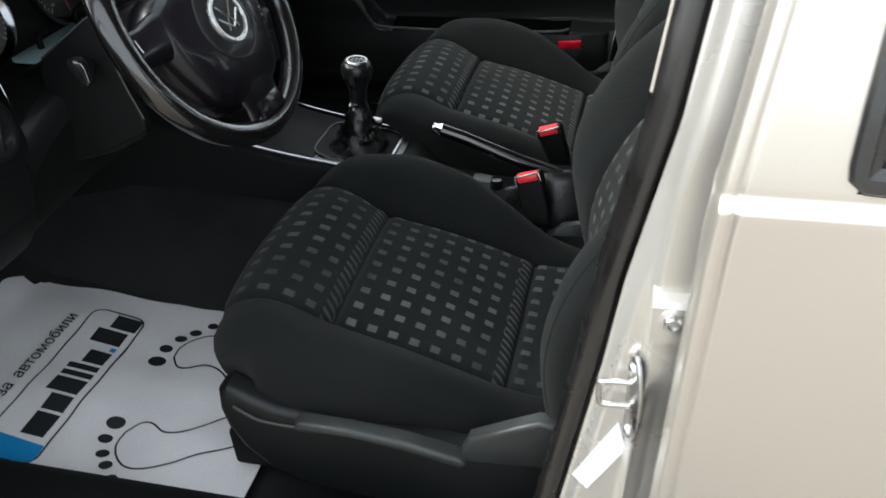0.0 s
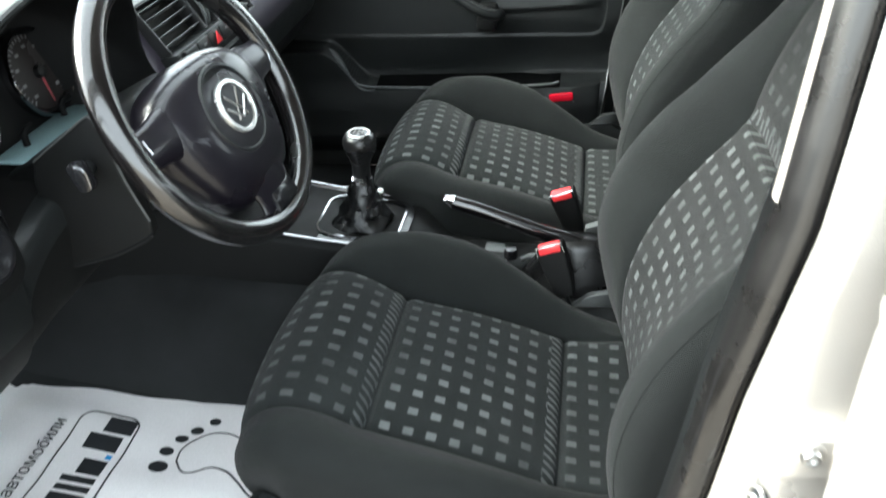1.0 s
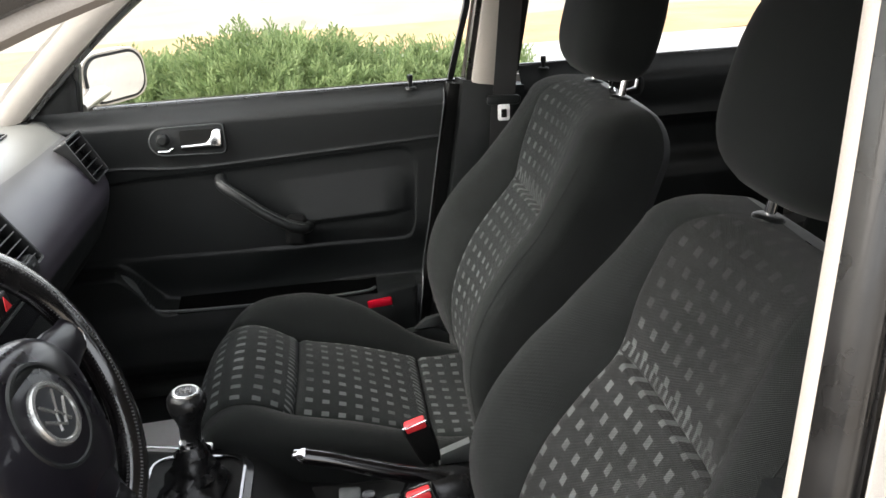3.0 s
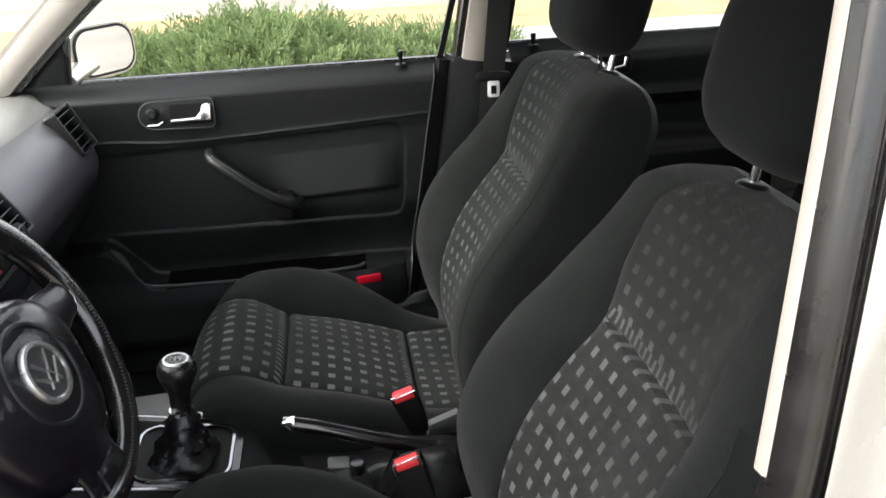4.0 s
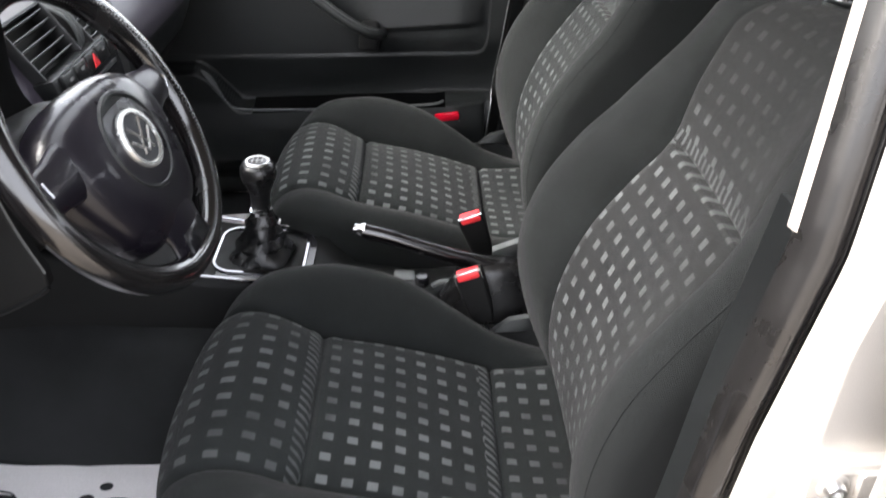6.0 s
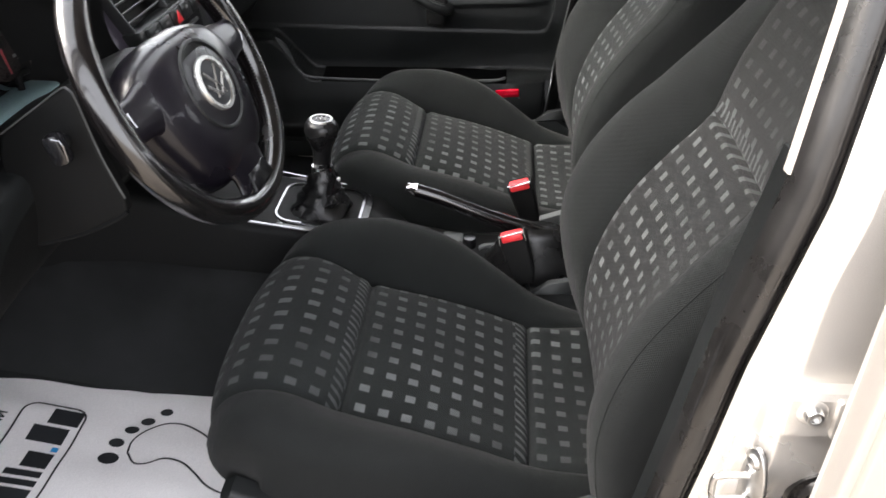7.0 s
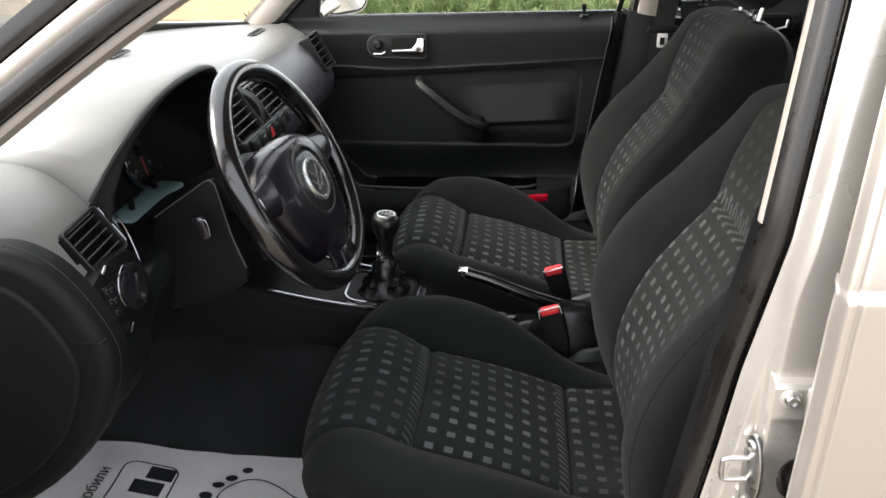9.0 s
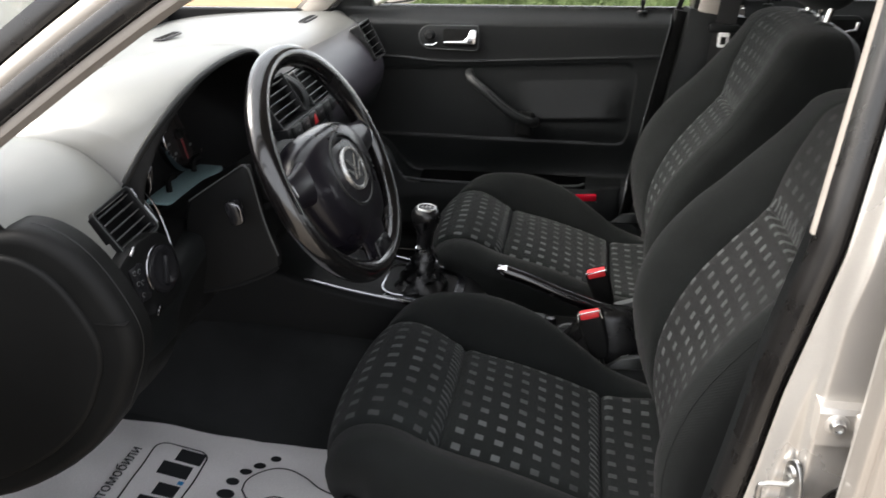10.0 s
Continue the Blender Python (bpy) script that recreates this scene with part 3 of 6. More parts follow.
    mm = basis((0, side - door * 0.012, 0), (1, 0, 0), (0, 0, 1)) if door < 0 else basis((0, side - 0.012, 0), (1, 0, 0), (0, 0, 1)) @ Matrix.Diagonal((1, 1, -1, 1))
    skirt = part("side_trim", place(slab(bmesh.new(), out, 0.034, mm, 0.014, 4)), PLASTIC, S, "black plastic seat base trim")
    if door < 0:
        lever = [(0.10, 0.484), (0.17, 0.483), (0.24, 0.474), (0.31, 0.458), (0.318, 0.466), (0.31, 0.476), (0.24, 0.491), (0.17, 0.498), (0.105, 0.499), (0.096, 0.492)]
        part("height_lever", place(slab(bmesh.new(), lever, 0.022, basis((0, side - 0.022, 0), (1, 0, 0), (0, 0, 1)), 0.006, 3)), SEATGREY, skirt, "grey plastic height lever")
        # Soft highlight along the trim's top edge, added as a grey tube.
        part("trim_glint", place(tube(bmesh.new(), spline([(0.012, side - 0.0325, 0.503), (0.03, side - 0.0345, 0.494), (0.05, side - 0.0345, 0.485), (0.10, side - 0.0345, 0.482)], 4), 0.0022, 8)), SEATGREY, skirt)
        cover = [(0.305, 0.462), (0.32, 0.50), (0.37, 0.527), (0.405, 0.545), (0.44, 0.54), (0.47, 0.50), (0.46, 0.47), (0.40, 0.466)]
        part("recliner_cover", place(slab(bmesh.new(), cover, 0.020, basis((0, side - 0.014, 0), (1, 0, 0), (0, 0, 1)), 0.006, 3)), SEATGREY, S, "grey plastic recliner cover")
        part("recliner_knob", place(lathe(bmesh.new(), [(0.002, 0.03), (0.03, 0.03), (0.036, 0.02), (0.036, 0), (0.002, 0)], 28, basis((0.455, side - 0.01, 0.505), (1, 0, 0), (0, 0, 1)))), PLASTIC, S)
    part("recliner_bracket", place(slab(bmesh.new(), [(0.352, 0.474), (0.380, 0.497), (0.412, 0.503), (0.420, 0.476)], 0.012, basis((0, 0.236, 0), (1, 0, 0), (0, 0, 1)), 0.004)), SEATGREY if door < 0 else PLASTIC, S, "grey plastic bracket")
    if door > 0:
        part("recliner_bracket", place(slab(bmesh.new(), [(0.346, 0.468), (0.350, 0.490), (0.400, 0.508), (0.410, 0.490), (0.405, 0.468)], 0.016, basis((0, -0.246, 0), (1, 0, 0), (0, 0, 1)), 0.004)), GREYPL, S, "grey plastic bracket")
    return S


seat("driver_seat", 0.0, -0.357, -1, "black cloth driver seat with grey woven blocks and side bolsters")
seat("passenger_seat", 0.022, 0.346, 1, "black cloth front passenger seat with grey woven blocks", -0.040)


# ---- steering wheel ----
WHEEL = basis((-0.0705, -0.344, 0.9195), (0.067, 0.998, 0), (-0.425, 0.028, 0.905))   # local x: across, y: up the wheel, z: to the driver


def wheel_pt(x, y, z=0.0):
    return WHEEL @ Vector((x, y, z))


COLUMN = basis((-0.089, -0.344, 0.904), (0, 1, 0), (-0.28, 0, 0.96))


def column_pt(x, y, z=0.0):
    return COLUMN @ Vector((x, y, z))


def steering_wheel():
    W = thing("steering_wheel", (-0.0705, -0.344, 0.9195), "worn black leather three-spoke steering wheel with badge", "steering wheel")
    bm, loops, R = bmesh.new(), [], 0.1655
    for k in range(96):
        a = 2 * math.pi * k / 96
        c, ring = Vector((math.cos(a), math.sin(a), 0)), []
        for q in range(18):
            b = 2 * math.pi * q / 18
            rr = 0.0160 + 0.0022 * (bell((math.degrees(a) % 360) - 35, 14) + bell((math.degrees(a) % 360) - 145, 14))
            ring.append(WHEEL @ (c * (R + rr * math.cos(b)) + Vector((0, 0, 0.0165 * math.sin(b)))))
        loops.append(ring)
    rings(bm, loops + [loops[0]], cap=False)
    bmesh.ops.remove_doubles(bm, verts=bm.verts, dist=1e-5)
    rim = part("rim", bm, LEATHER, W, "worn shiny black leather rim")
    # lacing on the inner face of the rim
    bm, zig = bmesh.new(), []
    for k in range(221):
        a = radians(-88 + 176 * k / 220)
        b = radians(14 if k % 2 else 74)
        zig.append(WHEEL @ (Vector((math.cos(a), math.sin(a), 0)) * (R - 0.0164 * math.cos(b)) + Vector((0, 0, 0.0170 * math.sin(b)))))
    for p, q in zip(zig, zig[1:]):
        tube(bm, [p, q], 0.0008, 4)
    part("stitching", bm, THREAD, rim, "grey lacing along the rim")
    # hub pad: a domed shield
    half = [(0.0, 0.056), (0.045, 0.054), (0.086, 0.043), (0.110, 0.020), (0.117, -0.008), (0.111, -0.038), (0.101, -0.066), (0.087, -0.096), (0.068, -0.118), (0.038, -0.128), (0.0, -0.129)]
    ring = spline([(x, y, 0) for x, y in half], 4)
    ring = ring + [Vector((-p.x, p.y, 0)) for p in ring[-2:0:-1]]
    loops = []
    for f, h in ((0.97, -0.034), (1.0, -0.022), (0.99, -0.010), (0.96, 0.000), (0.91, 0.009), (0.83, 0.0165), (0.70, 0.0222), (0.52, 0.0248), (0.3, 0.0262), (0.08, 0.0265)):
        loops.append([wheel_pt(f * p.x, f * (p.y + 0.020) - 0.020, h) for p in ring])
    pad = part("hub_pad", rings(bmesh.new(), loops), HUB, W, "black airbag cover", sharp=60)
    part("pad_ring", lathe(bmesh.new(), [(0.050, 0.0), (0.052, 0.003), (0.055, 0.003), (0.0565, 0.0)], 40, WHEEL @ pose(0, -0.019, 0.0242)), PLASTIC, pad)
    part("badge", lathe(bmesh.new(), [(0.0268, 0.0), (0.0268, 0.004), (0.0285, 0.0055), (0.0325, 0.0055), (0.034, 0.003), (0.034, 0.0)], 40, WHEEL @ pose(0, -0.019, 0.0260)), BADGE, pad, "silver ring badge")
    part("badge_field", lathe(bmesh.new(), [(0.002, 0.003), (0.0268, 0.003), (0.0268, 0.0), (0.002, 0.0)], 32, WHEEL @ pose(0, -0.019, 0.0260)), INK, pad)
    bm = bmesh.new()
    for y0, hw in ((0.000, 0.016), (-0.014, 0.023)):
        tube(bm, [wheel_pt(-hw, y0 - 0.001, 0.0297), wheel_pt(0.0, y0 - 0.020, 0.0297), wheel_pt(hw, y0 - 0.001, 0.0297)], 0.0024, 6)
    tube(bm, [wheel_pt(-0.011, -0.035, 0.0297), wheel_pt(0.0, -0.016, 0.0297), wheel_pt(0.011, -0.035, 0.0297)], 0.0022, 6)
    part("badge_emblem", bm, BADGE, pad)
    # spokes
    for ang in (1, 179):
        a = radians(ang)
        d, s = Vector((math.cos(a), math.sin(a), 0)), Vector((-math.sin(a), math.cos(a), 0))
        loops = []
        for r, hw, z, th in ((0.075, 0.032, 0.003, 0.011), (0.105, 0.029, 0.003, 0.011), (0.13, 0.024, 0.003, 0.010), (0.150, 0.023, 0.002, 0.009), (0.168, 0.030, 0.001, 0.008)):
            loops.append([WHEEL @ (d * r + s * (hw * math.cos(b)) + Vector((0, 0, z + th * math.sin(b)))) for b in [2 * math.pi * q / 16 for q in range(16)]])
        sp = part("spoke", rings(bmesh.new(), loops), HUB, W, "black plastic spoke", sharp=60)
        part("spoke_end", tube(bmesh.new(), [WHEEL @ (d * 0.150 - s * 0.012 + Vector((0, 0, 0.0105))), WHEEL @ (d * 0.152 - s * 0.004 + Vector((0, 0, 0.0125))), WHEEL @ (d * 0.151 + s * 0.004 + Vector((0, 0, 0.0125)))], 0.0014, 8), DARKCHROME, sp, "scuffed silver clip")
    # lower spoke with a split
    loops = []
    for r, hw, z, th in ((0.070, 0.052, 0.006, 0.013), (0.105, 0.046, 0.006, 0.014), (0.128, 0.040, 0.005, 0.012), (0.150, 0.042, 0.003, 0.010), (0.168, 0.052, 0.001, 0.009)):
        loops.append([wheel_pt(hw * math.cos(b), -r, z + th * math.sin(b)) for b in [2 * math.pi * q / 16 for q in range(16)]])
    low = part("spoke", rings(bmesh.new(), loops), HUB, W, "wide black lower spoke", sharp=60)
    part("spoke_insert", slab(bmesh.new(), [(-0.024, -0.128), (0.024, -0.128), (0.030, -0.152), (-0.030, -0.152)], 0.004, WHEEL @ pose(0, 0, 0.013), 0.002), GLOSS, low, "gloss black insert")
    part("spoke_clip", tube(bmesh.new(), [wheel_pt(-0.036, -0.150, 0.009), wheel_pt(-0.020, -0.146, 0.013), wheel_pt(0.020, -0.146, 0.013), wheel_pt(0.036, -0.150, 0.009)], 0.0016, 8), DARKCHROME, low, "scuffed silver clip")
    # buttons on the right spoke
    for k, (bx, by) in enumerate(((0.078, -0.030), (0.075, -0.040), (0.071, -0.050))):
        part("button", nbox((0, 0, 0), (0.020, 0.0042, 0.005), 0.0015, m=WHEEL @ pose(bx, by, 0.0185, 0, 8, -12)), STEEL, W, "silver control bar")
    # column shroud, stalks and the little knob beside it
    C = thing("steering_column", (-0.19, -0.352, 0.80), "black plastic steering column shroud with a stalk and knob", "steering column")
    for nm, rows, lb in (("upper_shroud", ((-0.030, 0.046, 0.044, -0.02), (-0.036, 0.060, 0.051, -0.02), (-0.06, 0.068, 0.053, -0.02), (-0.12, 0.076, 0.044, -0.02), (-0.185, 0.082, 0.026, -0.02), (-0.24, 0.082, 0.018, -0.02)), "black upper column shroud"),
                         ("lower_shroud", ((-0.052, 0.084, -0.012, -0.046), (-0.058, 0.100, -0.006, -0.060), (-0.075, 0.105, -0.006, -0.068), (-0.12, 0.108, -0.006, -0.081), (-0.17, 0.110, -0.006, -0.092), (-0.24, 0.112, -0.006, -0.10)), "black lower column shroud")):
        loops = []
        for d, hw, zt, zb in rows:
            lp = []
            for q in range(40):
                b = 2 * math.pi * q / 40
                cx, sy = math.copysign(abs(math.cos(b)) ** 0.42, math.cos(b)), math.copysign(abs(math.sin(b)) ** 0.42, math.sin(b))
                lp.append(column_pt(hw * cx, (zt + zb) / 2 + (zt - zb) / 2 * sy, d))
            loops.append(lp)
        part(nm, rings(bmesh.new(), loops), COLUMN_BLACK, C, lb, sharp=50)
    # flat side of the shroud towards the door; grey tubes draw its edge highlights
    side = [(-0.250, 0.870), (-0.241, 0.896), (-0.191, 0.929), (-0.160, 0.949), (-0.152, 0.948), (-0.147, 0.937), (-0.135, 0.871), (-0.120, 0.820), (-0.121, 0.803), (-0.135, 0.793), (-0.18, 0.772), (-0.238, 0.755), (-0.256, 0.79)]
    panel = part("side_panel", slab(bmesh.new(), side, 0.014, basis((0, -0.445, 0), (1, 0, 0), (0, 0, 1)), 0.004, 3), COLUMN_BLACK, C, "flat black side of the shroud")
    for run, thick in ((side[1:5], 0.0012), (side[4:8], 0.0012), (side[8:12], 0.0030)):
        part("panel_edge", tube(bmesh.new(), spline([(x, -0.4575, z) for x, z in run], 4), thick, 6), COLUMN_BLACK if thick > 0.002 else GREYPL, panel)
    part("stalk", tube(bmesh.new(), [column_pt(0.05, 0.0, -0.070), column_pt(0.10, -0.004, -0.064), column_pt(0.135, -0.006, -0.058)], [0.006, 0.007, 0.005], 10), PLASTIC, C, "black control stalk")
    part("knob", nbox((-0.158, -0.495, 0.898), (0.020, 0.020, 0.036), 0.007, m=pose(0, 0, 0, 0, -16, 0)), GLOSS, C, "glossy black knob with a bright edge")
    part("knob_edge", tube(bmesh.new(), [(-0.158, -0.504, 0.9125), (-0.150, -0.5035, 0.9105), (-0.1475, -0.503, 0.904), (-0.1465, -0.503, 0.888)], 0.0009, 6), DARKCHROME, C)
    part("knob_stem", tube(bmesh.new(), [(-0.158, -0.49, 0.896), (-0.185, -0.43, 0.885)], 0.008, 10), PLASTIC, C)


steering_wheel()


# ---- dashboard ----
PLAIN = [(-0.86, 0.965), (-0.74, 0.985), (-0.60, 0.995), (-0.46, 1.000), (-0.37, 0.999), (-0.328, 0.990), (-0.300, 0.973), (-0.274, 0.947), (-0.254, 0.919), (-0.240, 0.895),
         (-0.232, 0.879), (-0.227, 0.864), (-0.224, 0.849), (-0.222, 0.830), (-0.220, 0.800), (-0.226, 0.76), (-0.240, 0.72), (-0.27, 0.68), (-0.33, 0.65), (-0.44, 0.63), (-0.60, 0.62)]
HOOD = [(-0.86, 0.965), (-0.74, 0.985), (-0.60, 1.005), (-0.46, 1.035), (-0.34, 1.068), (-0.26, 1.080), (-0.212, 1.080), (-0.200, 1.074), (-0.206, 1.066), (-0.28, 1.062),
        (-0.385, 1.045), (-0.390, 0.985), (-0.380, 0.900), (-0.352, 0.858), (-0.258, 0.856), (-0.226, 0.842), (-0.236, 0.77), (-0.27, 0.70), (-0.33, 0.66), (-0.44, 0.63), (-0.60, 0.62)]
HOOD_Y, HOOD_W = -0.362, 0.203


def dash_profile(y):
    f = (y - HOOD_Y) / HOOD_W
    w = (1 - abs(f) ** 2.4) ** 0.5 if abs(f) < 1 else 0.0
    fall = 0.03 * smooth(0.60, 0.75, abs(y)) + 0.09 * smooth(0.655, 0.735, y)            # the ends round off towards the doors
    pts = []
    for k, ((ax, az), (bx, bz)) in enumerate(zip(PLAIN, HOOD)):
        ww = w
        x, z = ax + (bx - ax) * ww, az + (bz - az) * ww
        if k < 8 and ww == 0:
            z += 0.012 * bell(abs(f) - 1, 0.35)
        z -= 0.024 * smooth(0.0, 0.55, y) * (1 - smooth(4, 9, k))
        x -= fall * smooth(3, 9, k) * 0.8
        x -= 0.045 * smooth(-0.1, 0.25, y) * smooth(12, 17, k)     # the glovebox side steps back below
        pts.append((x, z))
    return pts


# air vents: pose (x across, y up, z out), width, height
slant = basis((-0.2535, -0.6015, 0.9215), (0.040, 0.990, 0.104), (-0.0315, -0.014, 0.051))
VENTS = ((slant, 0.068, 0.055), (basis((-0.251, 0.603, 0.923), (0, 1, 0), (-0.45, 0, 0.89)), 0.087, 0.087),
         (basis((-0.246, -0.062, 0.9285), (0, 1, 0), (-0.52, 0, 0.85)), 0.121, 0.087), (basis((-0.236, 0.100, 0.923), (0, 1, 0), (-0.52, 0, 0.85)), 0.121, 0.087))


def in_vent(p):
    """Is a place of the dash skin cut out for an air vent?"""
    for m, w, h in VENTS:
        q = m.inverted() @ p
        if abs(q.x) < w / 2 + 0.003 and abs(q.y) < h / 2 + 0.003 and abs(q.z) < 0.04:
            return True
    return False


POD_EDGE = ((-0.250, -0.557, 0.950), (-0.243, -0.540, 0.916), (-0.228, -0.546, 0.870), (-0.218, -0.563, 0.839), (-0.213, -0.586, 0.819))


def dashboard():
    D = thing("dashboard", (-0.5, 0, 0.62), "black soft-touch dashboard with hooded instruments, light painted on its top", "dashboard")
    ys = sorted({round(-0.735 + 1.47 * k / 98, 4) for k in range(99)} | {round(HOOD_Y + s * HOOD_W * f, 4) for s in (-1, 1) for f in (0.9, 0.95, 0.98, 0.995, 1.0, 1.003)})
    grid, uv = [], []
    for y in ys:
        prof = dash_profile(y)
        dense = spline([(x, y, z) for x, z in prof], 3)
        grid.append(dense)
        uv.append([(0, 0)] * len(dense))

    # Light falling off down the dash is put into paler and darker materials.
    def pick(i, j):
        y = (ys[i] + ys[i + 1]) / 2
        if in_vent((grid[i][j] + grid[i + 1][j + 1]) / 2):
            return None
        if j < (21 if y < HOOD_Y + HOOD_W else 18):
            return "top_pad"
        if abs(y - HOOD_Y) < HOOD_W and j < 42:
            return "cluster_housing"
        if j < 30 and y < HOOD_Y:
            return "top_pad"
        return "fascia" if j < (32 if y < 0.16 else 40) else "lower_fascia" if j < 46 else "knee_panel"
    got = sheets(grid, uv, pick)
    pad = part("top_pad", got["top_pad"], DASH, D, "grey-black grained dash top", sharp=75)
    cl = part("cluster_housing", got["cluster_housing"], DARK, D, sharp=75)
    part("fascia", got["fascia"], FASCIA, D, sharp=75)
    part("lower_fascia", got["lower_fascia"], PLASTIC, D, sharp=75)
    part("knee_panel", got["knee_panel"], TRIM, D, sharp=75)
    # hood lip
    lip = []
    for k in range(41):
        y = HOOD_Y + HOOD_W * (-1 + 2 * k / 40) * 0.996
        x, z = dash_profile(y)[7]
        lip.append((x + 0.001, y, z - 0.001))
    part("hood_lip", tube(bmesh.new(), lip, 0.0045, 8), PLASTIC, pad)
    # instruments
    face = basis((-0.362, -0.338, 0.920), (0, 1, 0), (-0.22, 0, 0.975))
    part("dial_plate", slab(bmesh.new(), rrect(0.35, 0.125, 0.05, 6), 0.006, face @ pose(0, 0, -0.002), 0.002), DARK, cl)
    for cx, r in ((-0.0855, 0.058), (0.0855, 0.058)):
        dial = part("dial", lathe(bmesh.new(), [(0.001, 0.006), (r - 0.004, 0.006), (r - 0.004, 0.0), (0.001, 0.0)], 40, face @ pose(cx, 0.004, 0.004)), DIALFACE, cl, "dark round dial")
        part("dial_ring", lathe(bmesh.new(), [(r - 0.0085, 0.003), (r - 0.0085, 0.0066), (r - 0.003, 0.013), (r, 0.015), (r + 0.002, 0.012), (r + 0.002, 0.0), (r - 0.0085, 0.0)], 48, face @ pose(cx, 0.004, 0.004)), DARKCHROME, dial, "bronzed dial ring")
        if r > 0.03:
            bm = bmesh.new()
            for k in range(33):
                a = radians(225 - 270 * k / 32)
                ln = 0.009 if k % 4 == 0 else 0.005
                box(bm, (0, 0, 0), (ln, 0.0012 if k % 4 else 0.002, 0.0006), 0, m=face @ pose(cx + (r - 0.011) * math.cos(a), 0.004 + (r - 0.011) * math.sin(a), 0.0106) @ pose(0, 0, 0, 0, 0, math.degrees(a)))
            for k in range(9):
                a = radians(225 - 270 * k / 8)
                box(bm, (0, 0, 0), (0.007, 0.004, 0.0006), 0, m=face @ pose(cx + (r - 0.022) * math.cos(a), 0.004 + (r - 0.022) * math.sin(a), 0.0106))
            part("dial_marks", bm, TICK, dial, "pale scale marks")
            part("needle", tube(bmesh.new(), [face @ Vector((cx, 0.012, 0.014)), face @ Vector((cx - 0.001, -0.038, 0.014))], [0.0022, 0.001], 6), NEEDLE, dial, "red pointer")
            part("needle_cap", lathe(bmesh.new(), [(0.001, 0.008), (0.008, 0.007), (0.009, 0.0), (0.001, 0.0)], 20, face @ pose(cx, 0.004, 0.012)), PLASTIC, dial)
    part("cluster_lens", slab(bmesh.new(), rrect(0.176, 0.056, 0.014), 0.004, basis((-0.321, -0.309, 0.8615), (0, 1, 0), (-1, 0, 0.03)), 0.0015), LENS, cl, "foot of the instrument lens, sky reflection painted blue-green")
    for tx_, cy in ((-0.327, -0.352), (-0.332, -0.256)):
        part("trip_button", tube(bmesh.new(), [(tx_, cy, 0.862), (tx_, cy, 0.882), (tx_ + 0.002, cy + 0.006, 0.886), (tx_ + 0.004, cy + 0.016, 0.886)], 0.0048, 10), DARK, cl)

    # air vents
    def vent(m, w, h, n, label="", back=0.03):
        """m: x across, y up, z out of the fascia."""
        o, q = rrect(w + 0.010, h + 0.010, 0.006), rrect(w, h, 0.003)
        bm = rings(bmesh.new(), [[m @ Vector((*p, z)) for p in loop] for loop, z in ((o, -back), (o, 0.004), ([(a * 0.99, b * 0.99) for a, b in o], 0.006), ([(a * 1.02, b * 1.02) for a, b in q], 0.006), (q, 0.004), (q, -0.020))], cap=False)
        body = part("air_vent", bm, SLAT, D, label or "black air vent with slats")
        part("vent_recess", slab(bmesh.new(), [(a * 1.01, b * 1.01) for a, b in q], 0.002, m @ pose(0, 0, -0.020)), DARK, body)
        for k in range(n):
            yy = -h / 2 + h * (k + 0.5) / n
            part("slat", nbox((0, 0, 0), (w - 0.001, 0.0015, 0.011), 0.0005, m=m @ pose(0, yy, -0.003, -14, 0, 0), segs=1), SLAT, body)
            # Light caught by the slat's front edge, added as a pale tube.
            part("slat_glint", tube(bmesh.new(), [m @ Vector((sx * (w / 2 - 0.001), yy + 0.0007, 0.0024)) for sx in (-1, 1)], 0.0009, 6), GLINT, body)
        ring = [m @ Vector((a * 0.985, b * 0.985, 0.0062)) for a, b in o]
        part("vent_bezel", tube(bmesh.new(), ring + ring[:1], 0.0007, 6), GREYPL, body)
        return body
    lv = vent(*VENTS[0], 5, "black slanted side air vent", 0.03)
    part("vent_wheel", nbox((0, 0, 0), (0.008, 0.050, 0.010), 0.003, m=slant @ pose(0.0445, 0, 0.002)), GLOSS, lv)
    part("wheel_edge", tube(bmesh.new(), [slant @ Vector((0.0400, y, 0.0070)) for y in (0.026, 0.0, -0.026)], 0.0009, 6), DARKCHROME, lv)
    vent(*VENTS[1], 5, "black side air vent", 0.02)
    for spec in VENTS[2:]:
        vent(*spec, 6, "black centre air vent", 0.02)
    for dy in (0.010, 0.022):
        part("vent_divider", tube(bmesh.new(), spline([(-0.268, dy, 0.965), (-0.236, dy, 0.944), (-0.226, dy, 0.916), (-0.232, dy, 0.888)], 4), 0.0030, 8), GREYPL, D, "grey vent divider bar")
    # centre stack
    st = basis((-0.214, 0.010, 0.80), (0, 1, 0), (-0.10, 0, 0.99))
    cs = part("console_face", slab(bmesh.new(), rrect(0.27, 0.205, 0.02), 0.016, st @ pose(0, -0.0275, -0.012), 0.004), PLASTIC, D, "black centre console face")
    part("switch_strip", nbox((0, 0, 0), (0.272, 0.030, 0.030), 0.004, m=basis((-0.225, 0.003, 0.886), (0, 1, 0), (-0.2, 0, 0.98))), PLASTIC, D, "black strip of push switches")
    for k in range(6):
        yy = -0.105 + 0.042 * k
        hz = k == 2
        b = part("switch", nbox((0, 0, 0), (0.039, 0.026, 0.008), 0.002, m=basis((-0.208, -0.012 + 0.0 + (yy + 0.021), 0.889), (0, 1, 0), (-0.2, 0, 0.98))), PLASTIC, D)
